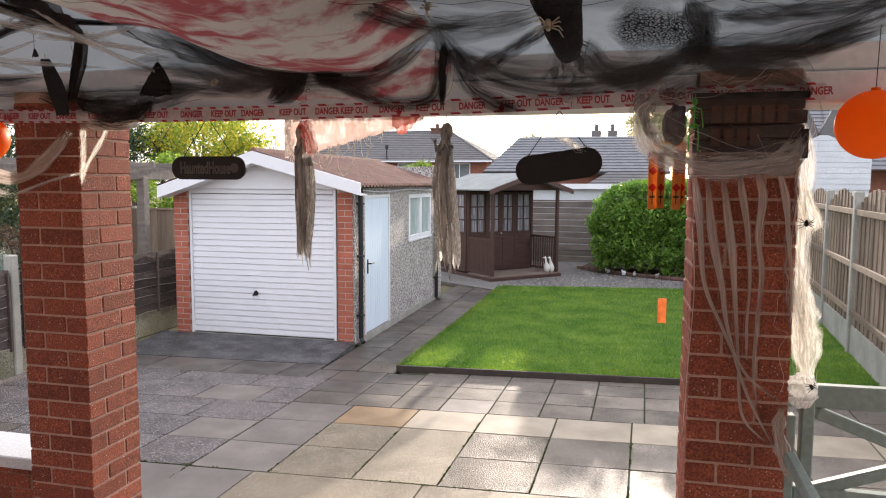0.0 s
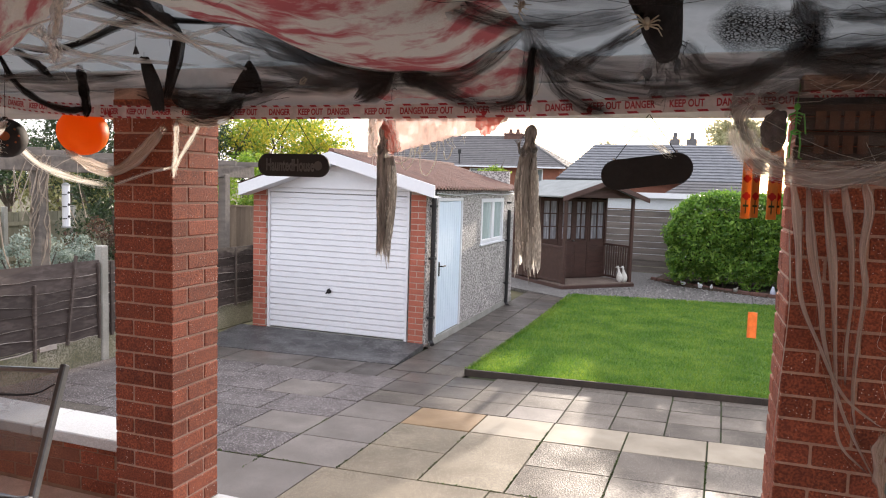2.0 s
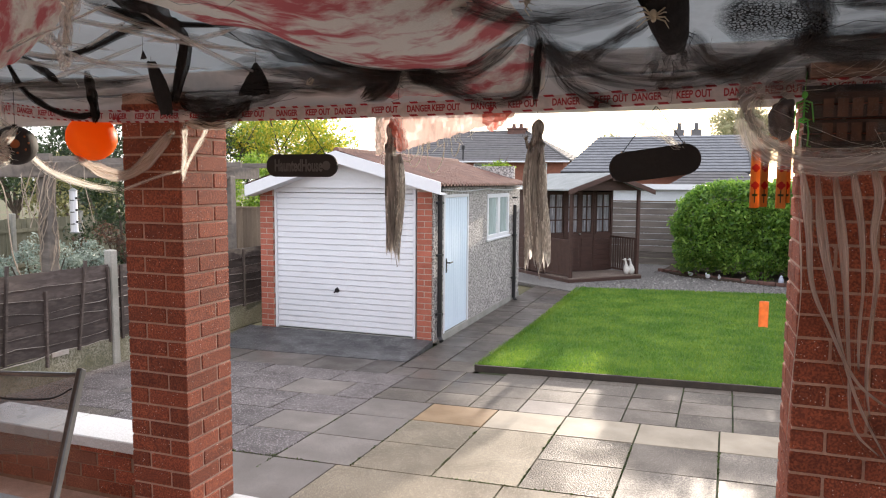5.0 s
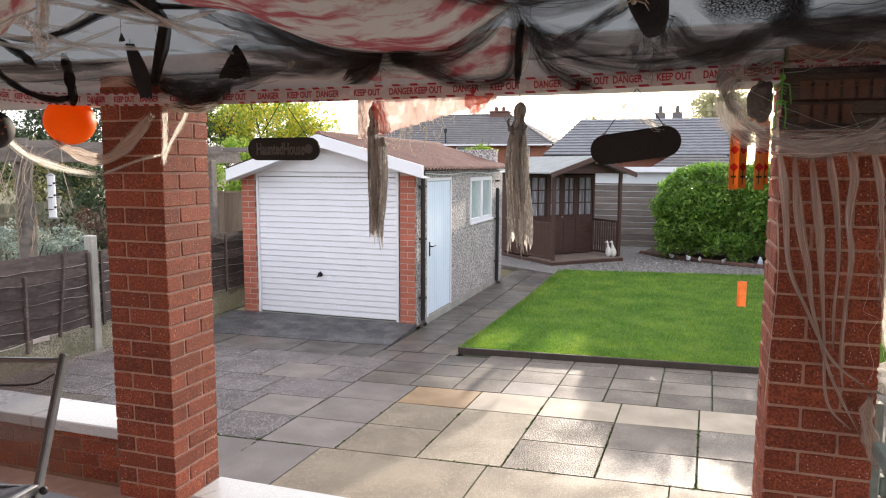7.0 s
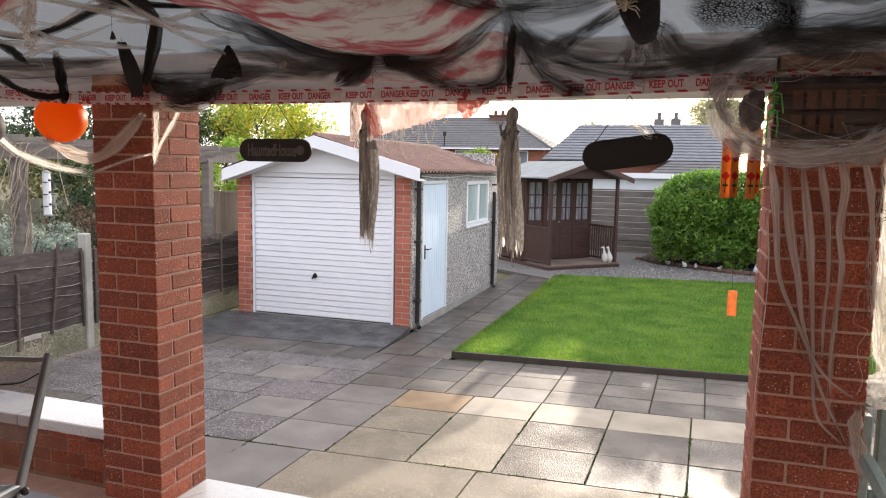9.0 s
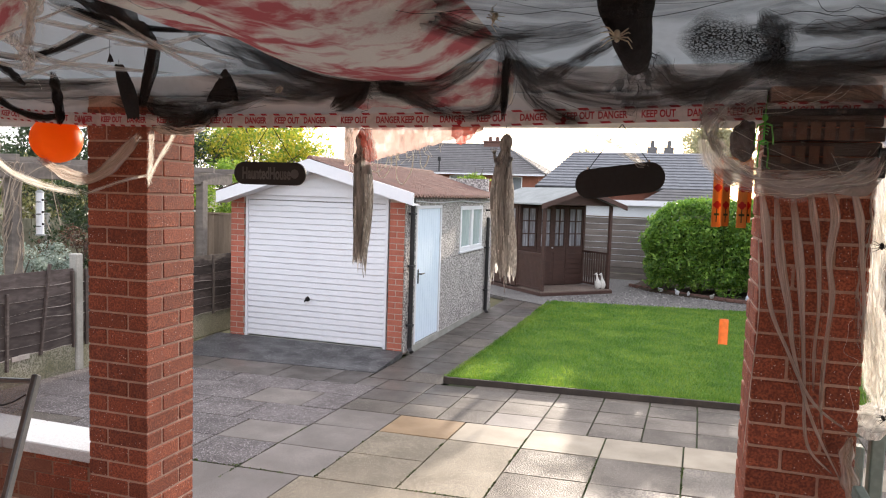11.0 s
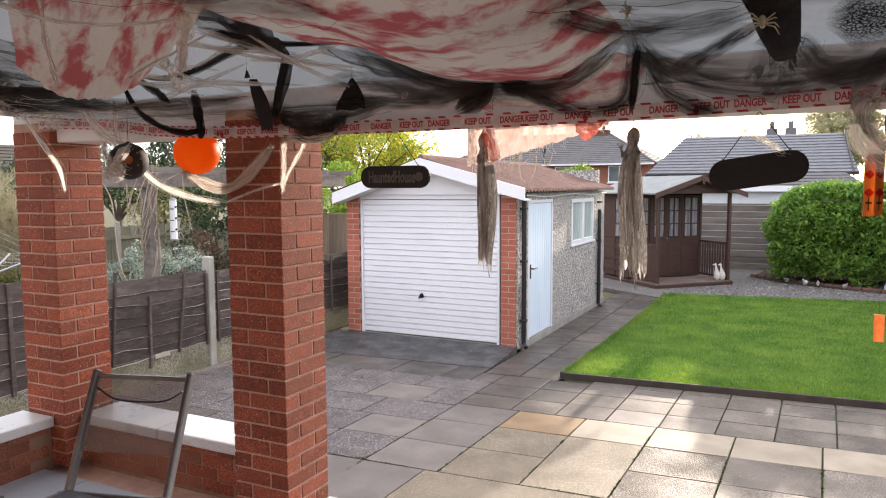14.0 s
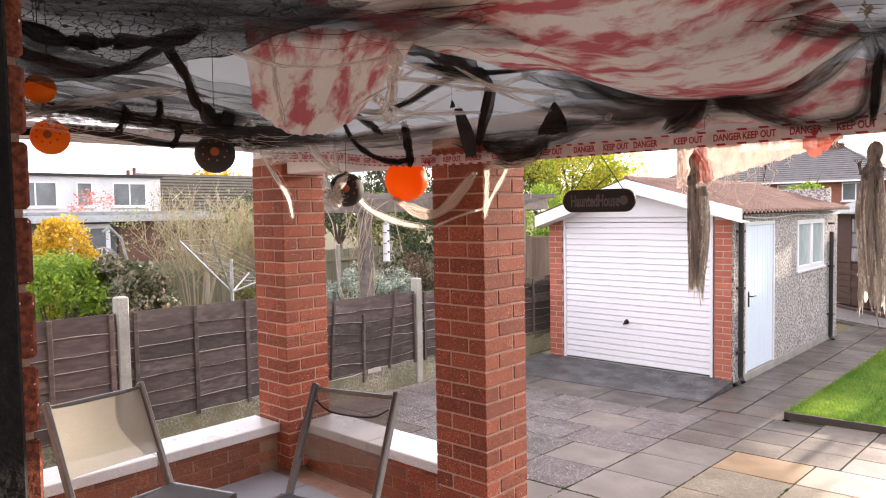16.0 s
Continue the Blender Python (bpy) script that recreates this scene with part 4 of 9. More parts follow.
# the same row goes on past the pillar: a second bungalow and a white garage gable
b = thing("bungalow", "neighbouring bungalow with a blue-grey tiled roof", "house", pose(5.5, 33.0, 0))
boxed("wall", (0.3, 11, 1.5, 8, 0, 2.8), M["house_brick"], b)
bm = fresh()
tiled(bm, (-0.6, 0.5, 2.8), (11.5, 0.5, 2.8), (11.5, 4.5, 5.85), (0.2, 4.5, 5.85), 16, 0.05, 0.02, 44)
tiled(bm, (11.5, 8.5, 2.8), (-0.6, 8.5, 2.8), (0.2, 4.5, 5.85), (11.5, 4.5, 5.85), 14, 0.05, 0.02, 2)
part("roof", bm, M["roof_tile"], b, "blue-grey tiled roof")
o = thing("outbuilding", "white boarded garage gable with a dark roof", "outbuilding", pose(5.573, 28.5, 0))
for i in range(10):
    z = 2.0 + i * 0.2
    edge = lambda h: 1.62 if h < 3.25 else max(0.02, 1.62 * (1 - (h - 3.25) / 0.81))
    bm = fresh()
    prism(bm, [(1.8 - edge(z), z), (1.8 + edge(z), z), (1.8 + edge(z + 0.19), z + 0.19), (1.8 - edge(z + 0.19), z + 0.19)], 0.0, 0.04)
    part("board", bm, M["render_white"], o)
boxed("wall", (0.2, 3.4, 0.05, 3.0, 0.0, 3.2), M["render_white"], o)
for sgn in (-1, 1):
    bm = fresh()
    bar(bm, (1.8, 0.8, 4.14), (1.8 + sgn * 1.92, 0.8, 3.20), 2.0, 0.10, 0, (0, 1, 0))
    m = part("roof", bm, M["roof_slate"], o)

# a low flat-roofed outbuilding just behind the back fence
o = thing("outbuilding", "low outbuilding with a pale flat roof behind the fence", "outbuilding", pose(-4.6, 23.5, 0))
boxed("wall", (0.1, 4.9, 0.1, 3, 0, 2.05), M["render_white"], o)
boxed("roof", (-0.1, 5.2, -0.1, 3.1, 2.05, 2.16), M["felt"], o, 0.01)
boxed("fascia", (-0.12, 5.22, -0.14, -0.1, 2.0, 2.17), M["white_paint"], o)
o = thing("shed", "small slate-roofed shed behind the hedge", "shed", pose(-1.2, 25.5, 0))
boxed("wall", (0.1, 3.2, 0.1, 3, 0, 1.9), M["fence_grey"], o)
bm = fresh()
tiled(bm, (-0.2, -0.2, 1.9), (3.6, -0.2, 1.9), (2.7, 1.5, 2.6), (0.9, 1.5, 2.6), 7, 0.03, 0.02)
tiled(bm, (3.6, 3.2, 1.9), (-0.2, 3.2, 1.9), (0.9, 1.5, 2.6), (2.7, 1.5, 2.6), 7, 0.03, 0.02)
tiled(bm, (3.6, -0.2, 1.9), (3.6, 3.2, 1.9), (2.7, 1.5, 2.6), (2.7, 1.5, 2.6), 7, 0.03, 0.02)
part("roof", bm, M["roof_slate"], o)

# brick house with hipped slate roof and a big chimney
h = thing("house", "red brick house with a hipped slate roof and chimney", "house", pose(-24.0, 47.0, 0))
boxed("wall", (0.5, 15.2, 0.5, 9, 0, 3.7), M["house_brick"], h)
bm = fresh()
tiled(bm, (0, 0, 3.65), (15.7, 0, 3.65), (11.6, 5.0, 5.95), (5.0, 5.0, 5.95), 16, 0.04, 0.02)
tiled(bm, (15.7, 0, 3.65), (15.7, 10, 3.65), (11.6, 5.0, 5.95), (11.6, 5.0, 5.95), 16, 0.04, 0.02)
tiled(bm, (0, 10, 3.65), (0, 0, 3.65), (5.0, 5.0, 5.95), (5.0, 5.0, 5.95), 16, 0.04, 0.02)
tiled(bm, (15.7, 10, 3.65), (0, 10, 3.65), (5.0, 5.0, 5.95), (11.6, 5.0, 5.95), 16, 0.04, 0.02)
part("roof", bm, M["roof_slate"], h, "dark hipped slate roof")
for p, q in (((5.0, 5.0, 5.97), (11.6, 5.0, 5.97)), ((11.6, 5.0, 5.97), (15.7, 0, 3.7)), ((5.0, 5.0, 5.97), (0, 0, 3.7))):
    bm = fresh()
    tube(bm, [p, q], 0.09, 6)
    part("ridge", bm, M["roof_slate"], h)
boxed("gutter", (0, 15.7, -0.12, 0.0, 3.55, 3.66), M["white_paint"], h)
for cx, drop in ((3.4, 0.0), (10.2, 0.45)):
    c = boxed("chimney", (cx, cx + 1.35, 4.6, 5.4, 4.6, 6.55 - drop), M["chimney_brick"], h, 0.02)
    boxed("cap", (cx - 0.06, cx + 1.41, 4.54, 5.46, 6.55 - drop, 6.68 - drop), M["chimney_brick"], c, 0.02)
    for k in range(2):
        bm = fresh()
        tube(bm, [(cx + 0.4 + k * 0.55, 5.0, 6.68 - drop), (cx + 0.4 + k * 0.55, 5.0, 7.0 - drop)], [0.15, 0.12], 8)
        part("pot", bm, M["chimney_brick"], c)
for x in (8.9, 12.6):
    window_unit(h, x, x + 1.5, 0.5, 2.4, 3.5, 1)
bm = fresh()
tube(bm, [(8.2, 0.2, 3.6), (8.2, 0.2, 4.6)], 0.05, 6)
tube(bm, [(8.2, 0.2, 4.45), (8.2, 0.2, 4.75)], 0.12, 6)
part("flue", bm, M["black_plastic"], h)

# white dormer house past the next garden
h = thing("house", "white house with a flat dormer and dark tiled roof", "house", pose(-38.0, 0.0, 0))
boxed("wall", (-7, 0.0, 2.0, 17.9, 2.0, 4.28), M["render_white"], h)
boxed("wall", (-7, 0.0, 2.0, 27.0, 0.0, 2.0), M["house_brick"], h)
boxed("roof", (-7.2, 0.12, 1.9, 18.0, 4.28, 4.42), M["black_plastic"], h)
for a, b_, bars in ((10.6, 12.6, 1), (13.5, 14.3, 0), (15.3, 17.1, 1)):
    win = window_unit(h, a, b_, 0.0, 2.75, 4.0, bars, axis="y")
bm = fresh()
tiled(bm, (0.3, 18.0, 2.0), (0.3, 27.5, 2.0), (-3.6, 27.5, 4.75), (-3.6, 18.0, 4.75), 14, 0.05, 0.02, 36)
part("roof", bm, surface("dark_mossy_roof_tile", (0.085, 0.075, 0.065), (0.06, 0.06, 0.042), 2, 0.8, 0.4, 20), h, "dark brown tiled roof with moss")
c = boxed("chimney", (-3.0, -2.4, 17.2, 17.9, 3.9, 4.6), M["chimney_brick"], h, 0.01)
for k in range(2):
    bm = fresh()
    tube(bm, [(-2.7, 17.35 + k * 0.35, 4.6), (-2.7, 17.35 + k * 0.35, 4.85 + 0.15 * k)], 0.1, 8)
    part("pot", bm, M["chimney_brick"], c)

# the extension before it, with a ribbed pale roof and brick walls
M["pale_roof"] = surface("blue_grey_ribbed_roofing", (0.42, 0.46, 0.50), (0.32, 0.355, 0.39), 2, 0.4, 0.1, 20)
e = thing("extension", "brick extension with a pale ribbed metal roof", "outbuilding", pose(-24.0, 0, 0))
boxed("wall", (-4.0, 0.0, 9.6, 14.5, 0.0, 2.1), M["chimney_brick"], e)
boxed("wall", (-4.0, -0.2, 2.0, 9.6, 0.0, 2.1), M["dark_pane"], e)
boxed("roof", (-5.0, 0.35, 2.0, 13.3, 2.2, 2.28), M["pale_roof"], e)
boxed("fascia", (0.35, 0.4, 2.0, 13.3, 2.06, 2.26), M["pale_roof"], e)
for i in range(14):
    boxed("rib", (-5.0, 0.35, 2.4 + i * 0.8, 2.46 + i * 0.8, 2.28, 2.36), M["felt"], e)
bm = fresh()
for i in range(3):
    bar(bm, (-1.2 - i * 1.2, 2.0, 2.30), (-1.2 - i * 1.2, 13.3, 2.30), 0.06, 0.2)
part("rail", bm, M["felt"], e)
boxed("door", (-0.01, 0.04, 8.0, 9.3, 0.0, 2.0), M["white_paint"], e)
boxed("pane", (0.041, 0.05, 8.15, 9.15, 0.2, 1.85), M["dark_pane"], e)


def picket_run(x, y0, y1, top, n):
    f = thing("fence", "weathered grey-green vertical board fence with posts", "fence", pose(x, y0, -0.06))
    L = y1 - y0
    for i in range(n):
        a = L * i / n
        boxed("board", (-0.01, 0.012 + 0.006 * (i % 2), a + 0.004, a + L / n - 0.004, 0.05, top + 0.03 * noise.noise((i * 0.7, 0, 0))), FENCE_OLD, f)
    for i in range(int(L / 1.8) + 1):
        boxed("post", (0.0, 0.1, i * 1.8, i * 1.8 + 0.1, 0.0, top + 0.12), M["concrete"], f, 0.01)
    for z in (0.3, top - 0.3):
        boxed("rail", (0.012, 0.05, 0, L, z, z + 0.08), FENCE_OLD, f)


FENCE_OLD = surface("old_green_grey_timber", (0.23, 0.22, 0.16), (0.17, 0.16, 0.11), 3, 0.9, 0.3, 30, vary=0.15, stretch=(4, 4, 0.5))
picket_run(-14.0, 3.5, 19.0, 1.38, 120)
f = thing("fence", "tan close-boarded fence between the gardens beside the garage", "fence", pose(-12.5, 13.2, -0.06))
for i in range(42):
    boxed("board", (i * 0.13, i * 0.13 + 0.124, 0, 0.016 + 0.006 * (i % 2), 0.05, 1.62), M["fence_tan"], f)
boxed("cap", (0, 5.46, -0.02, 0.04, 1.62, 1.66), M["fence_tan"], f)


# ---- pergola, feeder and dryer beyond the fence ----
# pergola with slender posts
p = thing("pergola", "weathered grey timber pergola wrapped in bare climbers", "pergola", pose(-9.0, 0, -0.06))
for y in (7.35, 11.72):
    boxed("post", (-0.085, 0.085, y - 0.085, y + 0.085, 0, 2.34), M["fence_grey"], p, 0.012)
boxed("beam", (-0.05, 0.05, 5.7, 12.7, 2.28, 2.52), M["fence_grey"], p, 0.008)
boxed("beam", (-1.95, -1.85, 7.0, 12.7, 2.28, 2.50), M["fence_grey"], p, 0.008)
for i in range(3, 10):
    boxed("rafter", (-2.2, 0.35, 4.4 + i * 0.9, 4.47 + i * 0.9, 2.52, 2.62), M["fence_grey"], p, 0.006)
boxed("post", (-1.99, -1.81, 7.26, 7.44, 0, 2.3), M["fence_grey"], p, 0.01)
rng = np.random.default_rng(61)
TENDRIL = surface("pale_dry_climber_stem", (0.40, 0.33, 0.26), (0.26, 0.20, 0.16), 12, 0.85, 0.2, 60)
for k in range(16):
    bm = fresh()
    a = rng.uniform(0, 6.28)
    pts = []
    z = rng.uniform(0.0, 1.5)
    while z < 2.4:
        r = rng.uniform(0.105, 0.135)
        pts.append((r * math.cos(a) + rng.normal(0, 0.012), 7.35 + r * math.sin(a) + rng.normal(0, 0.012), z))
        a += rng.normal(0.35, 0.3)
        z += 0.17
    if k > 6:
        b0, side = pts[-1], rng.choice([-1.0, -1.0, 1.0])
        pts += [(b0[0] + 0.1, b0[1] + side * rng.uniform(0.1, 0.4), 2.5), (b0[0] + 0.22, b0[1] + side * rng.uniform(0.2, 0.55), rng.uniform(1.9, 2.3)), (b0[0] + 0.24, b0[1] + side * rng.uniform(0.1, 0.6), rng.uniform(1.3, 1.9))]
    tube(bm, curve_through(pts, 40), 0.006 if k > 6 else 0.009, 5)
    part("climber_stem", bm, TENDRIL, p)
bm = fresh()
tube(bm, curve_through([(0.25, 6.10, 2.55), (0.30, 6.25, 2.38), (0.30, 6.416, 2.077), (0.30, 6.463, 1.536), (0.30, 6.516, 1.142), (0.30, 6.652, 0.795)], 40), 0.009, 5)
part("climber_stem", bm, TENDRIL, p)
b = thing("bird_feeder", "tall white tubular bird feeder hanging from the pergola", "bird feeder", pose(-8.82, 7.65, 1.40))
bm = fresh()
tube(bm, [(0, 0, 0), (0, 0, 0.62)], 0.055, 12)
part("tube", bm, M["white_plastic"], b)
for z in (0.12, 0.3, 0.48):
    bm = fresh()
    tube(bm, [(0.04, -0.1, z), (0.04, 0.1, z)], 0.008, 6)
    tube(bm, [(0.05, 0, z + 0.03), (0.06, 0, z + 0.03)], 0.02, 8)
    part("perch", bm, M["black_plastic"], b)
bm = fresh()
tube(bm, [(0, 0, -0.02), (0, 0, 0.0)], 0.07, 12)
tube(bm, [(0, 0, 0.62), (0, 0, 0.66)], [0.07, 0.02], 12)
tube(bm, [(0, 0, 0.66), (-0.24, 0, 0.86)], 0.004, 5)
part("cap", bm, M["felt"], b)
d = thing("rotary_dryer", "folding metal rotary clothes dryer with wire lines", "clothes dryer", pose(-9.5, 5.1, -0.06))
STEEL = surface("dull_steel", (0.55, 0.56, 0.58), (0.45, 0.46, 0.48), 5, 0.35, 0.05, 60, metal=0.8)
bm = fresh()
tube(bm, [(0, 0, 0), (0, 0, 1.62)], 0.025, 10)
part("pole", bm, STEEL, d)
tips = [(-0.25, -0.68, 1.92), (0.55, 0.48, 1.40), (0.35, -0.5, 1.95), (-0.4, 0.55, 1.35)]
for q in tips:
    bm = fresh()
    tube(bm, [(0, 0, 1.12), q], 0.014, 8)
    part("arm", bm, STEEL, d)
for s in (0.45, 0.6, 0.75, 0.9, 1.0):
    bm = fresh()
    ring = [tuple(Vector((0, 0, 1.12)).lerp(Vector(q), s)) for q in (tips[0], tips[2], tips[1], tips[3], tips[0])]
    tube(bm, ring, 0.0016, 3)
    part("line", bm, M["white_plastic"], d)
e = thing("garden_egg_seat", "grey hanging egg seat with a curved stand", "garden seat", pose(-16.0, 5.95, -0.16))
bm = fresh()
tube(bm, [(0, 0.42, 0.1), (0, 0.46, 1.2), (0, 0.3, 1.9), (0, 0.05, 2.15), (0, -0.1, 2.05)], 0.035, 8)
part("stand", bm, M["felt"], e)
bm = fresh()
for k in range(12):
    a = k * math.pi / 6
    tube(bm, [(0.34 * math.cos(a) * math.sin(t), -0.1 + 0.34 * math.sin(a) * math.sin(t), 1.3 + 0.42 * math.cos(t)) for t in (0.05, 0.5, 0.9, 1.3, 1.7, 2.2)], 0.014, 5)
for z, r in ((1.55, 0.26), (1.35, 0.33), (1.15, 0.33), (1.05, 0.29)):
    tube(bm, [(r * math.cos(a), -0.1 + r * math.sin(a), z) for a in (k * math.pi / 8 for k in range(17))], 0.012, 5)
part("basket", bm, M["felt"], e)


# ---- summerhouse ----
def summerhouse():
    s = thing("summerhouse", "dark red-brown timber summerhouse with a small veranda and felt roof", "summerhouse", pose(-2.52, 14.85, 0, 0, 0, 45))
    W, P, D = 1.90, 1.0, 2.25      # front width, veranda depth, whole depth; x along the front, y into the house
    wood = M["summer_wood"]
    boxed("deck", (-0.05, W + 0.05, -0.05, D, 0.0, 0.09), wood, s, 0.008)
    for i in range(9):
        boxed("deck_board", (-0.03, W + 0.03, -0.04 + i * 0.107, 0.06 + i * 0.107, 0.092, 0.118), M["summer_wood_pale"], s, 0.004)
    for x in (0.0, W - 0.07):
        boxed("post", (x, x + 0.07, 0.0, 0.07, 0.118, 2.03), wood, s, 0.006)
    # front wall: lower boards, windows either side of a glazed door
    spans = ((0.0, 0.54), (1.36, W))
    for a, b_ in spans:
        for i in range(7):
            boxed("wall_board", (a + 0.005, b_ - 0.005, P - 0.012 * (1 + i % 2) * 0.5, P + 0.03, 0.118 + i * 0.125, 0.118 + i * 0.125 + 0.122), wood, s, 0.004)
    bm = fresh()
    prism(bm, [(0.0, 2.0), (W, 2.0), (W, 2.08), (W / 2, 2.36), (0.0, 2.08)], P, P + 0.03)
    part("wall", bm, wood, s)
    for x in (0.0, 0.50, 1.34, W - 0.06):
        boxed("stile", (x, x + 0.06, P - 0.02, P + 0.035, 0.12, 2.05), wood, s, 0.004)
    # door
    door = boxed("door", (0.56, 1.34, P - 0.012, P + 0.025, 0.12, 0.98), wood, s, 0.004, "panelled door with small panes")
    for a, b_ in ((0.58, 0.95), (0.965, 1.325)):
        boxed("panel", (a + 0.03, b_ - 0.02, P - 0.022, P - 0.008, 0.2, 0.9), wood, door, 0.006)
    for a, b_ in ((0.56, 0.60), (0.905, 0.995), (1.30, 1.34)):
        boxed("stile", (a, b_, P - 0.012, P + 0.025, 0.98, 2.0), wood, door, 0.003)
    bm = fresh()
    tube(bm, [(0.935, P - 0.02, 1.0), (0.935, P - 0.06, 1.0)], 0.016, 8)
    part("handle", bm, STEEL, door)

    def glazed(owner, x0, x1, z0, z1, nx, nz, y):
        boxed("rail", (x0 - 0.02, x1 + 0.02, y - 0.015, y + 0.03, z0 - 0.05, z0), wood, owner, 0.003)
        boxed("rail", (x0 - 0.02, x1 + 0.02, y - 0.015, y + 0.03, z1, z1 + 0.05), wood, owner, 0.003)
        for i in range(nx):
            for k in range(nz):
                a = x0 + (x1 - x0) * i / nx
                c = z0 + (z1 - z0) * k / nz
                boxed("pane", (a + 0.014, a + (x1 - x0) / nx - 0.014, y + 0.012, y + 0.016, c + 0.014, c + (z1 - z0) / nz - 0.014), M["net_pane"], owner)
        for i in range(nx + 1):
            a = x0 + (x1 - x0) * i / nx
            boxed("bar", (a - 0.014, a + 0.014, y - 0.01, y + 0.022, z0, z1), wood, owner, 0.002)
        for k in range(1, nz):
            c = z0 + (z1 - z0) * k / nz
            boxed("bar", (x0, x1, y - 0.008, y + 0.02, c - 0.012, c + 0.012), wood, owner, 0.002)
    for nm, x0, x1 in (("window", 0.09, 0.47), ("window", 1.43, 1.81)):
        w = boxed(nm, (x0, x1, P + 0.02, P + 0.024, 1.03, 1.93), wood, s)
        glazed(w, x0, x1, 1.03, 1.93, 2, 3, P)
    glazed(door, 0.61, 0.89, 1.03, 1.93, 2, 3, P)
    glazed(door, 1.01, 1.29, 1.03, 1.93, 2, 3, P)
    # side wall towards the path, with a window
    for i in range(7):
        boxed("wall_board", (-0.012 * (i % 2), 0.03, P + 0.04, D, 0.118 + i * 0.125, 0.118 + i * 0.125 + 0.122), wood, s, 0.004)
    for y in (P + 0.04, P + 0.62, D - 0.06):
        boxed("stile", (-0.02, 0.035, y, y + 0.06, 0.12, 2.05), wood, s, 0.004)
    boxed("wall", (0.0, 0.03, P + 0.04, D, 1.0, 2.05), wood, s)
    w = boxed("window", (-0.016, -0.006, P + 0.12, P + 0.60, 1.03, 1.93), wood, s)
    for i in range(2):
        for k in range(3):
            boxed("pane", (-0.021, -0.017, P + 0.13 + i * 0.24, P + 0.35 + i * 0.24, 1.05 + k * 0.3, 1.31 + k * 0.3), M["net_pane"], w)
    boxed("wall", (W - 0.03, W, P + 0.04, D, 0.12, 2.05), wood, s)
    bm = fresh()
    prism(bm, [(0.0, 0.12), (W, 0.12), (W, 2.08), (W / 2, 2.36), (0.0, 2.08)], D - 0.03, D)
    part("wall", bm, wood, s)
    # veranda balustrades: close boards on the path side, open balusters on the other
    for i in range(17):
        boxed("baluster", (0.01, 0.03, 0.075 + i * 0.053, 0.122 + i * 0.053, 0.16, 0.92), wood, s)
    for z in (0.14, 0.9):
        boxed("rail", (0.0, 0.05, 0.07, P - 0.02, z, z + 0.05), wood, s, 0.004)
        boxed("rail", (W - 0.05, W, 0.07, P - 0.02, z, z + 0.05), wood, s, 0.004)
    for i in range(10):
        boxed("baluster", (W - 0.04, W - 0.015, 0.11 + i * 0.085, 0.14 + i * 0.085, 0.17, 0.92), wood, s)
    # roof
    cx, zr, ze = W / 2, 2.42, 2.05
    for x_end in (-0.22, W + 0.22):
        bm = fresh()
        prism(bm, [(cx, zr), (x_end, ze), (x_end, ze - 0.03), (cx, zr - 0.03)], -0.20, D + 0.1)
        part("roof", bm, M["felt"], s, "pale grey-green felted roof slope")
        bm = fresh()
        prism(bm, [(cx, zr - 0.005), (x_end, ze - 0.005), (x_end, ze - 0.11), (cx, zr - 0.11)], -0.235, -0.205)
        part("bargeboard", bm, wood, s)
    bm = fresh()
    prism(bm, [(0.0, 2.03), (W, 2.03), (cx, 2.36)], 0.02, 0.045)
    part("gable", bm, wood, s)
    boxed("finial", (cx - 0.03, cx + 0.03, -0.245, -0.235, 2.24, 2.44), wood, s)
    return s


summerhouse()


def goose(x, y, z, turn, lean):
    bm = fresh()
    rings = [(0.0, 0.02, 0.03), (0.03, 0.06, 0.055), (0.10, 0.075, 0.075), (0.17, 0.06, 0.05), (0.23, 0.03, 0.026), (0.30, 0.02, 0.02), (0.34, 0.027, 0.025), (0.37, 0.012, 0.012)]
    prev = None
    for zz, rx, ry in rings:
        cur = [bm.verts.new((rx * math.cos(a) + lean * max(0, zz - 0.15), ry * math.sin(a), zz)) for a in (k * math.pi / 6 for k in range(12))]
        if prev:
            for k in range(12):
                bm.faces.new((prev[k], prev[(k + 1) % 12], cur[(k + 1) % 12], cur[k]))
        prev = cur
    bm.faces.new(prev)
    tube(bm, [(lean * 0.19 + 0.02, 0, 0.345), (lean * 0.19 + 0.07, 0, 0.335)], [0.014, 0.004], 6)
    ob = link("goose_ornament", bm, M["render_wall"], None, True)
    ob.matrix_basis = pose(x, y, z, 0, 0, turn)
    return tagged(ob, "white goose ornament standing on the veranda", "ornament", "goose ornaments")


goose(-1.43, 16.06, 0.118, 200, 0.2)
goose(-1.33, 16.12, 0.118, 220, 0.25)


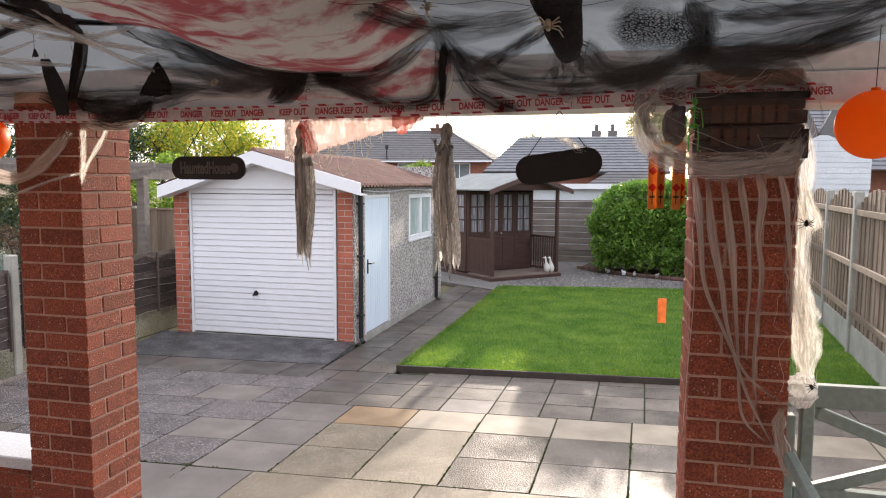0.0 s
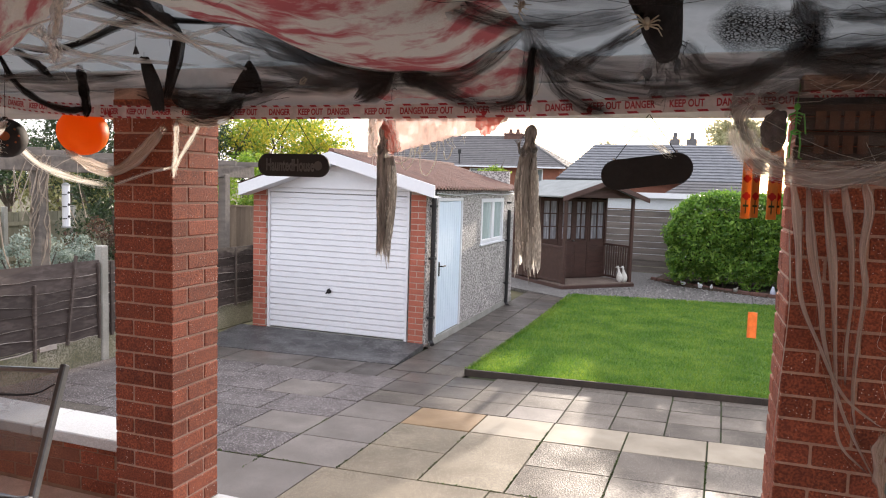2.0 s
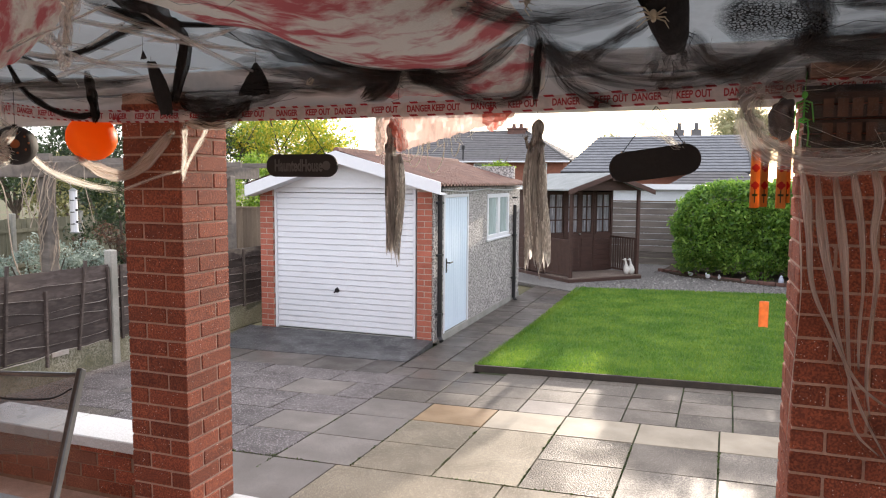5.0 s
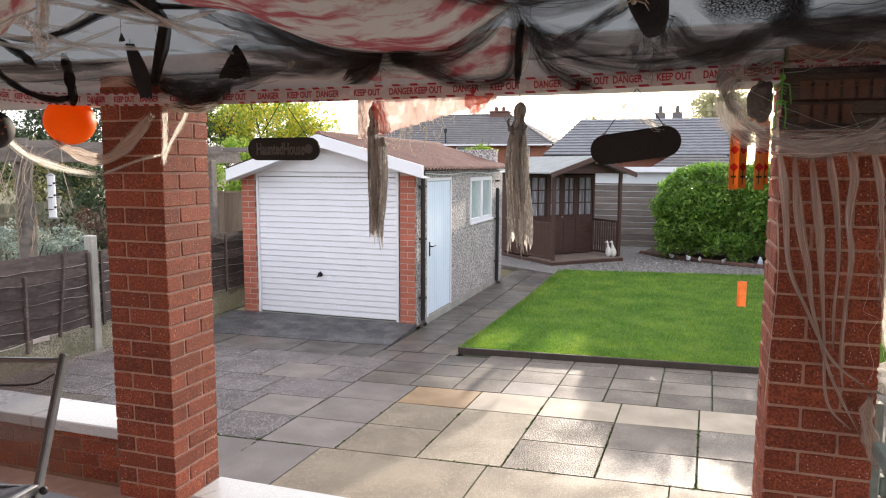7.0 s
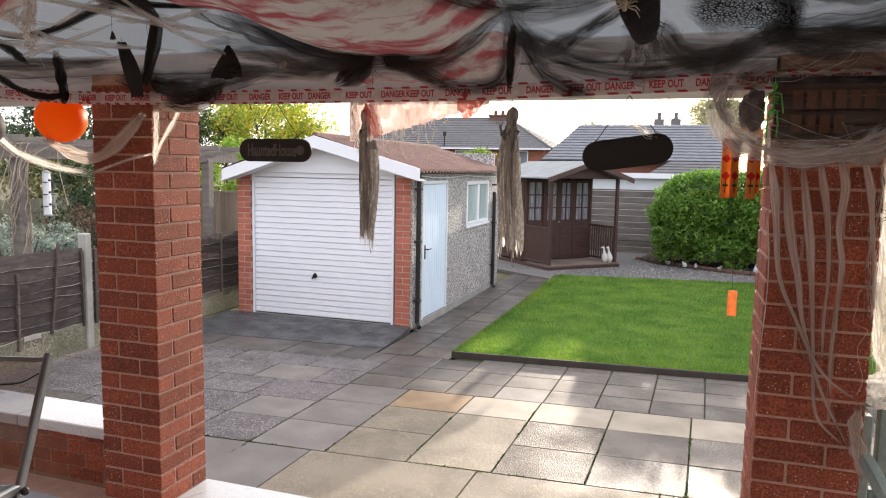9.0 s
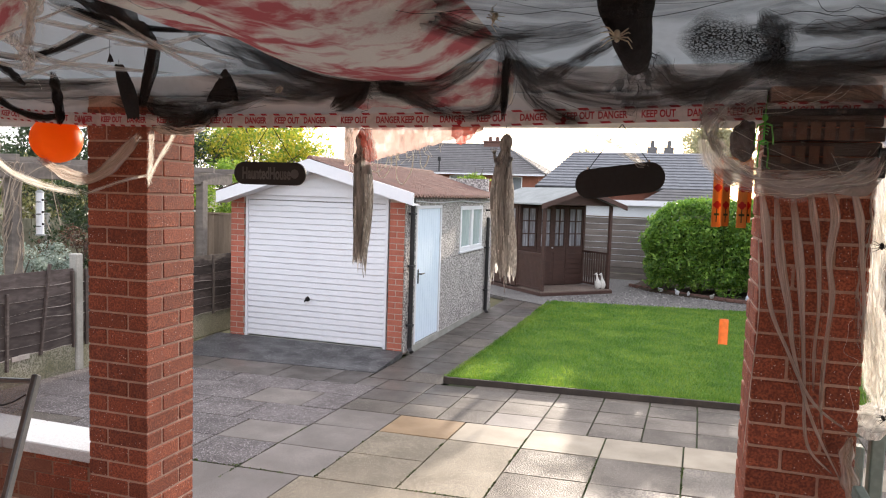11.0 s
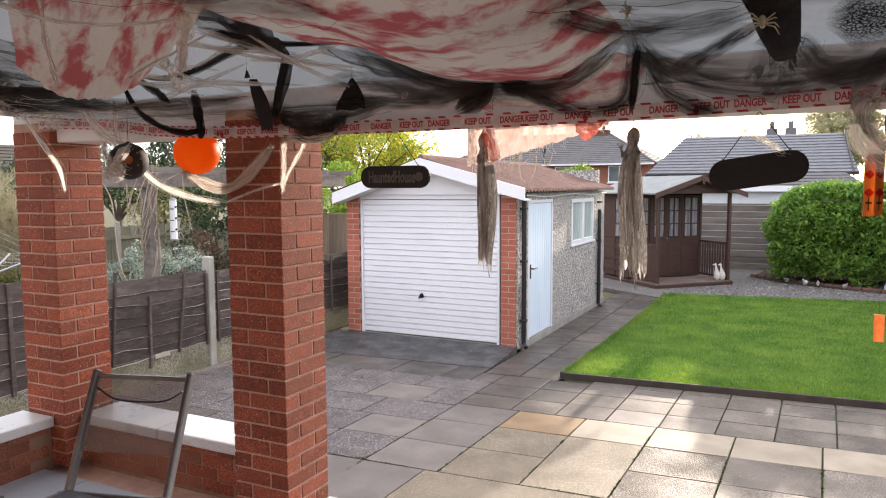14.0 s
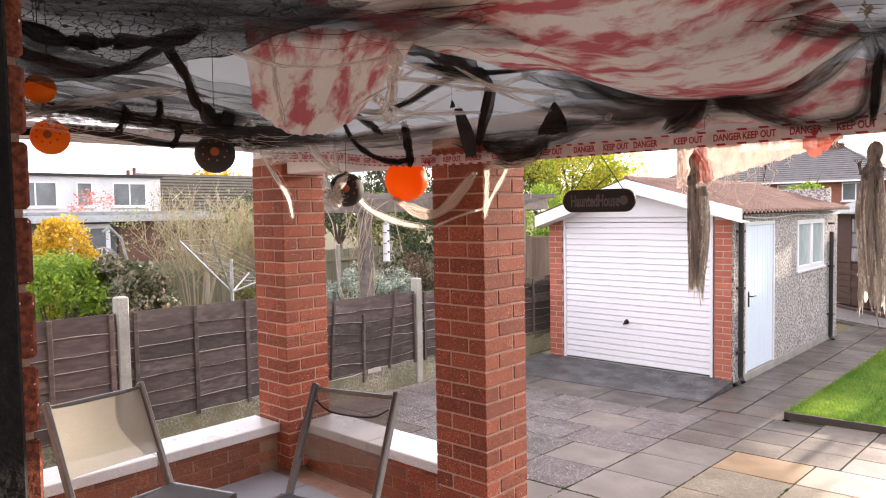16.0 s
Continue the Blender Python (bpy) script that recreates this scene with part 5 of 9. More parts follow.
# ---- decorations: materials ----
def gauze(name, colour, cover, scale=26.0, stretch=(1, 1, 1), sheer=0.3, cells=False, soft=0.12, filled=0.12):
    """Loose cloth: fibres where the pattern is dense, open air between."""
    m = bpy.data.materials.new(name)
    m.use_nodes = True
    n, l = m.node_tree.nodes, m.node_tree.links
    b = n["Principled BSDF"]
    b.inputs["Roughness"].default_value, b.inputs["Specular IOR Level"].default_value = 0.95, 0.1
    co = n.new("ShaderNodeTexCoord")
    mp = n.new("ShaderNodeMapping")
    mp.inputs["Scale"].default_value = stretch
    l.new(co.outputs["Object"], mp.inputs[0])
    if cells:
        t = n.new("ShaderNodeTexVoronoi")
        t.feature = "DISTANCE_TO_EDGE"
        t.inputs["Scale"].default_value = scale
        tug, pull = n.new("ShaderNodeTexNoise"), n.new("ShaderNodeVectorMath")
        tug.inputs["Scale"].default_value, tug.inputs["Detail"].default_value = scale * 0.3, 3
        l.new(mp.outputs[0], tug.inputs[0])
        pull.operation = "MULTIPLY_ADD"
        pull.inputs[1].default_value = (2.2 / scale,) * 3
        l.new(tug.outputs["Color"], pull.inputs[0])
        l.new(mp.outputs[0], pull.inputs[2])
        l.new(pull.outputs[0], t.inputs["Vector"])
        r = n.new("ShaderNodeMapRange")
        r.inputs[1].default_value, r.inputs[2].default_value, r.inputs[3].default_value, r.inputs[4].default_value = cover * 0.6, cover, 1.0, filled
        l.new(t.outputs["Distance"], r.inputs[0])
    else:
        t = n.new("ShaderNodeTexNoise")
        t.inputs["Scale"].default_value, t.inputs["Detail"].default_value, t.inputs["Roughness"].default_value = scale, 6, 0.65
        l.new(mp.outputs[0], t.inputs[0])
        r = n.new("ShaderNodeMapRange")
        r.inputs[1].default_value, r.inputs[2].default_value = 0.5 - (cover - 0.5) * 0.6 - soft, 0.5 - (cover - 0.5) * 0.6 + soft
        # the weave thins out into single fibres
        at, thin = n.new("ShaderNodeAttribute"), n.new("ShaderNodeMath")
        at.attribute_name = "weave"
        thin.operation = "MULTIPLY_ADD"
        thin.inputs[1].default_value = 0.5 + soft
        l.new(at.outputs["Fac"], thin.inputs[0])
        l.new(t.outputs[0], thin.inputs[2])
        back = n.new("ShaderNodeMath")
        back.operation = "SUBTRACT"
        back.inputs[1].default_value = 0.5 + soft
        l.new(thin.outputs[0], back.inputs[0])
        l.new(back.outputs[0], r.inputs[0])
    tone = n.new("ShaderNodeMix")
    tone.data_type = "RGBA"
    tone.inputs[6].default_value, tone.inputs[7].default_value = (*(v * 0.7 for v in colour), 1), (*(min(1, v * 1.25) for v in colour), 1)
    l.new(t.outputs[0], tone.inputs[0])
    l.new(tone.outputs[2], b.inputs["Base Color"])
    tl = n.new("ShaderNodeBsdfTranslucent")
    l.new(tone.outputs[2], tl.inputs[0])
    mx = n.new("ShaderNodeMixShader")
    mx.inputs[0].default_value = sheer
    l.new(b.outputs[0], mx.inputs[1])
    l.new(tl.outputs[0], mx.inputs[2])
    air = n.new("ShaderNodeBsdfTransparent")
    out = n.new("ShaderNodeMixShader")
    if cells:
        at, mul = n.new("ShaderNodeAttribute"), n.new("ShaderNodeMath")
        at.attribute_name = "weave"
        mul.operation = "MULTIPLY"
        l.new(at.outputs["Fac"], mul.inputs[0])
        l.new(r.outputs[0], mul.inputs[1])
        l.new(mul.outputs[0], out.inputs[0])
    else:
        l.new(r.outputs[0], out.inputs[0])
    l.new(air.outputs[0], out.inputs[1])
    l.new(mx.outputs[0], out.inputs[2])
    l.new(out.outputs[0], n["Material Output"].inputs[0])
    return m


def stained_cloth(name, dry=0.478, shift=0.0, scale=(1.2, 2.9, 2.4)):
    """Cream muslin with blotches of red dye."""
    m = surface(name, (0.95, 0.86, 0.76), (0.90, 0.80, 0.69), 3, 0.9, 0.3, 160, c3=(0.88, 0.79, 0.68), sheer=0.78)
    n, l = m.node_tree.nodes, m.node_tree.links
    b = n["Principled BSDF"]
    src = b.inputs["Base Color"].links[0].from_socket
    co = n.new("ShaderNodeTexCoord")
    mp = n.new("ShaderNodeMapping")
    mp.inputs["Scale"].default_value, mp.inputs["Rotation"].default_value = scale, (0, 0, 0.75)
    mp.inputs["Location"].default_value = (shift, shift * 0.7, 0)
    l.new(co.outputs["Object"], mp.inputs[0])
    t = n.new("ShaderNodeTexNoise")
    t.inputs["Scale"].default_value, t.inputs["Detail"].default_value, t.inputs["Roughness"].default_value, t.inputs["Distortion"].default_value = 2.9, 6, 0.6, 0.35
    l.new(mp.outputs[0], t.inputs[0])
    r = n.new("ShaderNodeMapRange")
    r.inputs[1].default_value, r.inputs[2].default_value, r.inputs[4].default_value = dry - 0.03, dry + 0.10, 0.92
    l.new(t.outputs[0], r.inputs[0])
    mx = n.new("ShaderNodeMix")
    mx.data_type = "RGBA"
    l.new(r.outputs[0], mx.inputs[0])
    l.new(src, mx.inputs[6])
    mx.inputs[7].default_value = (0.60, 0.11, 0.12, 1)
    l.new(mx.outputs[2], b.inputs["Base Color"])
    for q in n:
        if q.bl_idname == "ShaderNodeBsdfTranslucent":
            l.new(mx.outputs[2], q.inputs[0])
    return m




def drape(name, colour, cover, thin, sheer=0.3, streak=5.0):
    """Sheer cloth drawn into lengthwise folds: closer where the folds gather, a fine even weave between."""
    m = bpy.data.materials.new(name)
    m.use_nodes = True
    n, l = m.node_tree.nodes, m.node_tree.links
    b = n["Principled BSDF"]
    b.inputs["Roughness"].default_value, b.inputs["Specular IOR Level"].default_value = 0.9, 0.12
    across, along, weave = (n.new("ShaderNodeAttribute") for _ in range(3))
    across.attribute_name, along.attribute_name, weave.attribute_name = "across", "along", "weave"
    xyz = n.new("ShaderNodeCombineXYZ")
    l.new(across.outputs["Fac"], xyz.inputs[0])
    l.new(along.outputs["Fac"], xyz.inputs[1])
    info, off = n.new("ShaderNodeObjectInfo"), n.new("ShaderNodeVectorMath")
    off.operation = "MULTIPLY_ADD"
    l.new(info.outputs["Random"], off.inputs[0])
    off.inputs[1].default_value = (13.0, 29.0, 7.0)
    l.new(xyz.outputs[0], off.inputs[2])
    folds = n.new("ShaderNodeTexNoise")
    folds.inputs["Scale"].default_value, folds.inputs["Detail"].default_value, folds.inputs["Roughness"].default_value, folds.inputs["Distortion"].default_value = streak, 4, 0.6, 0.25
    l.new(off.outputs[0], folds.inputs[0])
    r = n.new("ShaderNodeMapRange")
    r.inputs[1].default_value, r.inputs[2].default_value, r.inputs[3].default_value, r.inputs[4].default_value = 0.36, 0.62, thin, cover
    l.new(folds.outputs[0], r.inputs[0])
    co, mesh = n.new("ShaderNodeTexCoord"), n.new("ShaderNodeTexNoise")
    mesh.inputs["Scale"].default_value, mesh.inputs["Detail"].default_value = 420, 2
    l.new(co.outputs["Object"], mesh.inputs[0])
    grain = n.new("ShaderNodeMapRange")
    grain.inputs[1].default_value, grain.inputs[2].default_value, grain.inputs[3].default_value, grain.inputs[4].default_value = 0.35, 0.6, 0.88, 1.06
    l.new(mesh.outputs[0], grain.inputs[0])
    m1, m2 = n.new("ShaderNodeMath"), n.new("ShaderNodeMath")
    m1.operation = m2.operation = "MULTIPLY"
    m2.use_clamp = True
    l.new(r.outputs[0], m1.inputs[0])
    l.new(grain.outputs[0], m1.inputs[1])
    l.new(m1.outputs[0], m2.inputs[0])
    l.new(weave.outputs["Fac"], m2.inputs[1])
    tone = n.new("ShaderNodeMix")
    tone.data_type = "RGBA"
    tone.inputs[6].default_value, tone.inputs[7].default_value = (*(v * 1.35 for v in colour), 1), (*(v * 0.7 for v in colour), 1)
    l.new(folds.outputs[0], tone.inputs[0])
    l.new(tone.outputs[2], b.inputs["Base Color"])
    tl = n.new("ShaderNodeBsdfTranslucent")
    l.new(tone.outputs[2], tl.inputs[0])
    mx = n.new("ShaderNodeMixShader")
    mx.inputs[0].default_value = sheer
    l.new(b.outputs[0], mx.inputs[1])
    l.new(tl.outputs[0], mx.inputs[2])
    air, out = n.new("ShaderNodeBsdfTransparent"), n.new("ShaderNodeMixShader")
    l.new(m2.outputs[0], out.inputs[0])
    l.new(air.outputs[0], out.inputs[1])
    l.new(mx.outputs[0], out.inputs[2])
    l.new(out.outputs[0], n["Material Output"].inputs[0])
    return m


GAUZE = drape("black_gauze_loose", (0.040, 0.034, 0.032), 0.96, 0.52)
GAUZE_DENSE = drape("black_gauze_dense", (0.024, 0.021, 0.020), 1.12, 0.95)
GAUZE_THIN = drape("black_gauze_thin", (0.045, 0.040, 0.038), 0.66, 0.22)
NET = gauze("black_net", (0.02, 0.02, 0.02), 0.05, 40, cells=True, filled=0.62)
LACE = gauze("black_lace", (0.028, 0.026, 0.026), 0.16, 150, (0.55, 0.55, 1.0), cells=True, filled=0.55)
STRANDS = surface("black_thread", (0.016, 0.015, 0.015), (0.03, 0.027, 0.025), 30, 0.95, 0.0)
COTTON = gauze("white_cotton_web", (0.86, 0.83, 0.78), 0.50, 40, sheer=0.5)
COTTON_DENSE = drape("white_cotton_web_dense", (0.86, 0.83, 0.78), 1.0, 0.30, 0.6, 9.0)
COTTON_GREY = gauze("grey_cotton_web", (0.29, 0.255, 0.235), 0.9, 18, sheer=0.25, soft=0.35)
WEB_THREAD = surface("white_web_thread", (0.88, 0.85, 0.78), (0.78, 0.74, 0.66), 30, 0.9, 0.0, sheer=0.4)
TAN_THREAD = surface("tan_web_thread", (0.52, 0.42, 0.30), (0.40, 0.32, 0.22), 30, 0.9, 0.0, sheer=0.3)
TAN_GAUZE = drape("tan_gauze_strip", (0.80, 0.71, 0.64), 1.0, 0.62, 0.35, 4.0)
CLOTH = stained_cloth("red_stained_muslin")
CLOTH_BAG = stained_cloth("streaky_red_stained_muslin", 0.505, 1.3, (4.2, 4.2, 1.5))
PINK = gauze("pale_pink_gauze", (0.84, 0.60, 0.54), 1.0, 30, (1, 1, 0.4), 0.35, soft=0.35)
RED_GAUZE = gauze("red_gauze", (0.66, 0.17, 0.13), 0.95, 30, (1, 1, 0.5), 0.35, soft=0.35)
ROBE = surface("tattered_grey_beige_cloth", (0.66, 0.62, 0.58), (0.045, 0.041, 0.039), 15, 0.95, 0.8, 70, c3=(0.28, 0.262, 0.245), stretch=(4, 4, 0.42), sheer=0.32, depth=0.01)


# painted backlight: cream for rims and ridges, against the darker shaded robe
RIM_LIT = surface("painted_sunlit_rag", (0.92, 0.89, 0.85), (0.46, 0.43, 0.40), 20, 0.95, 0.8, 70, c3=(0.40, 0.375, 0.345), stretch=(3, 3, 0.8), sheer=0.6)


RED_INK = surface("red_ink", (0.46, 0.03, 0.04), (0.36, 0.02, 0.03), 20, 0.5, 0.0)


def ceil_z(y):
    return 2.715 + 0.16 * (2.14 - y)


def woven(ob, across=None, power=4.0):
    """How close the weave is at each point: full in the body, thinning to the edges of a band; and the cloth's own coordinates."""
    n = len(ob.data.vertices)
    cols = across or max(1, int(round(n ** 0.5)) - 1)
    rows = max(1, n // (cols + 1) - 1)
    i = np.arange(n)
    u, v = (i % (cols + 1)) / cols, (i // (cols + 1)) / rows
    full = np.ones(n)
    if across is not None:
        end = np.minimum(v, 1 - v) * rows
        full = (1 - np.abs(u * 2 - 1) ** power) * np.minimum(1, 0.1 + 9 * end / rows)
    for name, values in (("weave", full), ("across", u), ("along", v * rows * 0.02)):
        ob.data.attributes.new(name, "FLOAT", "POINT").data.foreach_set("value", values.astype(np.float32))
    return ob


def ribbon(bm, pts, width, folds, n=44, across=16, seed=0.0, uneven=0.35, taper=0.0):
    """A band of cloth along pts, gathered into soft lengthwise pleats."""
    line = curve_through(pts, n)
    rows = []
    for i, p in enumerate(line):
        d = (line[min(i + 1, n)] - line[max(i - 1, 0)]).normalized()
        side = d.cross(Vector((0, 1, 0.1)))
        side = side.normalized() if side.length > 0.05 else Vector((1, 0, 0))
        out = d.cross(side)
        w = width * (1 + uneven * noise.noise((i * 0.15 + seed, seed * 3.1, 0.3))) * (0.35 + 0.65 * min(1, 6 * min(i, n - i) / n)) * (1 - taper * min(1, 1.6 * i / n))
        row = []
        for j in range(across + 1):
            s = j / across - 0.5
            pleat = 0.55 * math.sin(j * 1.9 + seed + 1.4 * noise.noise((i * 0.07, j * 0.2, seed))) + noise.noise((i * 0.10 + seed, j * 0.45, seed * 1.7))
            row.append(bm.verts.new(p + side * (s * 2 * w + 0.12 * w * noise.noise((i * 0.22, j * 0.6, seed))) + out * (folds * pleat)))
        rows.append(row)
    for a, b in zip(rows, rows[1:]):
        for j in range(across):
            bm.faces.new((a[j], a[j + 1], b[j + 1], b[j]))
    return line


def strands(bm, pts, count, spread, r, rng, n=26, seed=0.0, sides=3):
    line = curve_through(pts, n)
    for k in range(count):
        o = Vector((rng.normal(0, spread), rng.normal(0, spread), rng.normal(0, spread)))
        q = []
        for i, p in enumerate(line):
            q.append(p + o + Vector((noise.noise((i * 0.25, k * 3.3, seed)), noise.noise((i * 0.25, k * 3.3 + 9, seed)), noise.noise((i * 0.25, k * 3.3 + 17, seed)))) * spread * 1.3)
        i0, i1 = (0, n) if k % 3 else (int(rng.integers(0, n // 3)), int(rng.integers(2 * n // 3, n)))
        tube(bm, q[i0:i1 + 1], r * rng.uniform(0.5, 1.2), sides, False)


def swag(name, label, pts, width, folds=0.03, material=None, count=14, seed=1, thread=None, r=0.0016, category="gauze drape", uneven=0.35, taper=0.0):
    """A hanging length of loose cloth: creased band and stray threads."""
    rng = np.random.default_rng(seed)
    pts = [(x, y, min(z, ceil_z(y) - 0.012)) for x, y, z in pts]
    t = thing(name, label, category, None, "gauze drapes" if category == "gauze drape" else "")
    bm = fresh()
    ribbon(bm, pts, width * 1.5, min(folds, width * 0.7), seed=seed * 1.37, uneven=uneven, taper=taper)
    woven(part("cloth", bm, material or GAUZE, t, "", True), 16, 6.0 if material in (GAUZE_DENSE, TAN_GAUZE) else 3.0)
    few = int(count * (0.22 if category == "gauze drape" else 0.8))
    if few:
        bm = fresh()
        strands(bm, pts, few, width * 0.7, r * 0.5, rng, seed=seed * 0.7)
        tagged(part("threads", bm, thread or STRANDS, t), kind="stuff")
    return t


BG = "creepy black gauze swag draped under the porch ceiling"
swag("gauze_swag", BG, [(-1.474, 1.69, 2.76), (-1.318, 1.73, 2.709), (-1.136, 1.75, 2.621), (-0.931, 1.76, 2.578), (-0.776, 1.76, 2.572), (-0.607, 1.76, 2.578), (-0.491, 1.74, 2.636), (-0.39, 1.72, 2.705)], 0.026, 0.02, GAUZE, 16, 2)
swag("gauze_swag", "thin black gauze fanned out below the stained cloth", [(-1.46, 1.71, 2.77), (-1.33, 1.76, 2.68), (-1.18, 1.80, 2.605), (-1.02, 1.83, 2.575), (-0.88, 1.82, 2.575)], 0.055, 0.03, GAUZE_THIN, 10, 60)
swag("gauze_swag", BG, [(-0.90, 1.92, 2.62), (-0.84, 1.93, 2.60), (-0.75, 1.95, 2.55), (-0.65, 1.97, 2.51), (-0.54, 1.97, 2.50), (-0.44, 1.95, 2.53), (-0.405, 1.9, 2.66), (-0.40, 1.8, 2.73)], 0.024, 0.02, GAUZE, 20, 3)
swag("gauze_swag", BG, [(-1.70, 1.94, 2.58), (-1.45, 1.93, 2.57), (-1.25, 1.95, 2.57), (-1.08, 1.93, 2.59), (-0.95, 1.9, 2.62)], 0.026, 0.02, GAUZE, 22, 4)
swag("gauze_swag", BG, [(-1.55, 1.9, 2.66), (-1.42, 1.92, 2.63), (-1.30, 1.93, 2.60), (-1.20, 1.95, 2.575)], 0.02, 0.02, GAUZE_THIN, 12, 5)
swag("gauze_knot", "knotted black gauze hanging against the stained cloth", [(-0.95, 1.78, 2.74), (-0.955, 1.86, 2.67), (-0.97, 1.90, 2.61), (-1.02, 1.93, 2.57), (-1.12, 1.97, 2.52)], 0.036, 0.03, GAUZE_DENSE, 22, 6)
swag("gauze_swag", BG, [(-0.90, 1.9, 2.66), (-0.87, 1.9, 2.63), (-0.85, 1.92, 2.60), (-0.78, 1.9, 2.60)], 0.03, 0.02, GAUZE_DENSE, 10, 66)
swag("gauze_swag", BG, [(-0.80, 1.34, 2.79), (-0.591, 1.38, 2.75), (-0.456, 1.4, 2.69), (-0.342, 1.42, 2.66), (-0.226, 1.42, 2.65), (-0.097, 1.4, 2.65), (0.02, 1.38, 2.67)], 0.028, 0.02, GAUZE, 16, 7)
swag("gauze_swag", BG, [(-0.95, 1.25, 2.85), (-0.5, 1.32, 2.77), (-0.2, 1.32, 2.72), (0.1, 1.3, 2.71), (0.45, 1.3, 2.73), (0.9, 1.35, 2.8)], 0.045, 0.04, GAUZE_THIN, 26, 8)
swag("gauze_swag", BG, [(-0.376, 1.74, 2.709), (-0.31, 1.85, 2.628), (-0.203, 1.92, 2.576), (-0.033, 1.95, 2.54), (0.15, 1.95, 2.546), (0.27, 1.9, 2.566), (0.41, 1.85, 2.60)], 0.030, 0.03, GAUZE, 10, 9)
swag("gauze_swag", BG, [(-0.36, 1.78, 2.66), (-0.329, 1.82, 2.624), (-0.307, 1.95, 2.558), (-0.241, 2.03, 2.508), (-0.123, 2.06, 2.47)], 0.026, 0.02, GAUZE, 10, 10)
swag("gauze_strip_tie", "narrow black gauze tie hanging to the tape", [(-0.356, 1.76, 2.68), (-0.38, 1.82, 2.62), (-0.40, 1.9, 2.565), (-0.44, 2.05, 2.485)], 0.010, 0.008, GAUZE_DENSE, 4, 61)
swag("gauze_swag", BG, [(0.02, 1.58, 2.675), (-0.05, 1.64, 2.655), (-0.119, 1.7, 2.633), (-0.20, 1.76, 2.605), (-0.28, 1.82, 2.585)], 0.020, 0.02, GAUZE, 8, 11)
bm = fresh()
tube(bm, curve_through([(0.045, 1.40, 2.80), (0.050, 1.42, 2.72), (0.060, 1.43, 2.66), (0.072, 1.45, 2.60), (0.082, 1.48, 2.565)], 40), [0.088 - 0.060 * (k / 40) ** 0.9 for k in range(41)], 40)
for v in bm.verts:
    v.co += Vector((v.co.x - 0.06, v.co.y - 1.44, 0)).normalized() * (0.009 * noise.noise((v.co.x * 22, v.co.y * 22, v.co.z * 9)) + 0.005 * noise.noise((v.co.x * 70, v.co.y * 70, v.co.z * 18)))
t = thing("gauze_knot", "thick solid knot of black gauze with a spider on it", "gauze drape", None, "gauze drapes")
part("cloth", bm, M["cloth_black"], t, "", True)
swag("gauze_swag", BG, [(0.10, 1.54, 2.62), (0.12, 1.6, 2.60), (0.167, 1.75, 2.565), (0.268, 1.85, 2.555), (0.364, 1.85, 2.593), (0.42, 1.8, 2.62)], 0.028, 0.02, GAUZE, 12, 13)
swag("gauze_swag", "thin black gauze hanging between two swags", [(0.07, 1.66, 2.62), (0.05, 1.8, 2.60), (0.04, 1.92, 2.56), (0.0, 1.96, 2.53)], 0.05, 0.03, GAUZE_THIN, 10, 14)
swag("lace_swag", "crumpled black lace swag beside the pillar", [(0.18, 1.60, 2.672), (0.298, 1.62, 2.667), (0.38, 1.62, 2.658), (0.45, 1.62, 2.645), (0.50, 1.62, 2.635)], 0.050, 0.05, LACE, 0, 15)
swag("gauze_swag", BG, [(0.40, 1.58, 2.74), (0.43, 1.59, 2.69), (0.447, 1.6, 2.648), (0.435, 1.63, 2.60), (0.40, 1.7, 2.58)], 0.026, 0.03, GAUZE, 8, 16)
swag("gauze_swag", BG, [(0.36, 1.8, 2.61), (0.50, 1.75, 2.62), (0.66, 1.7, 2.62), (0.85, 1.6, 2.66), (1.05, 1.5, 2.72)], 0.030, 0.03, GAUZE, 20, 17)
swag("gauze_swag", BG, [(0.40, 1.58, 2.72), (0.55, 1.58, 2.69), (0.75, 1.55, 2.69), (1.0, 1.4, 2.75)], 0.045, 0.03, GAUZE_THIN, 20, 18)
swag("gauze_swag", BG, [(0.45, 1.9, 2.63), (0.62, 1.92, 2.60), (0.78, 1.9, 2.63), (0.95, 1.8, 2.70)], 0.035, 0.03, GAUZE, 16, 19)
swag("gauze_swag", "dark brown gauze gathered under the ceiling by the pillar", [(0.493, 1.6, 2.684), (0.581, 1.6, 2.683), (0.684, 1.6, 2.687), (0.799, 1.6, 2.692), (0.95, 1.58, 2.70)], 0.018, 0.02, GAUZE, 12, 70)
swag("gauze_swag", "dark brown gauze gathered under the ceiling by the pillar", [(0.559, 1.75, 2.633), (0.656, 1.75, 2.612), (0.751, 1.75, 2.602), (0.841, 1.75, 2.626), (0.99, 1.73, 2.665)], 0.016, 0.02, GAUZE, 12, 71)
# over the first opening and round the left pillars
swag("gauze_swag", BG, [(-1.95, 1.42, 2.84), (-1.84, 1.52, 2.82), (-1.78, 1.6, 2.79), (-1.76, 1.69, 2.755), (-1.84, 1.79, 2.70), (-1.98, 1.93, 2.63), (-2.07, 2.0, 2.54)], 0.024, 0.025, GAUZE_DENSE, 18, 20)
swag("gauze_swag", BG, [(-2.68, 1.75, 2.74), (-2.50, 1.75, 2.72), (-2.25, 1.7, 2.73), (-1.98, 1.63, 2.775), (-1.80, 1.6, 2.79), (-1.70, 1.64, 2.79), (-1.47, 1.7, 2.79)], 0.010, 0.01, GAUZE_DENSE, 8, 21)
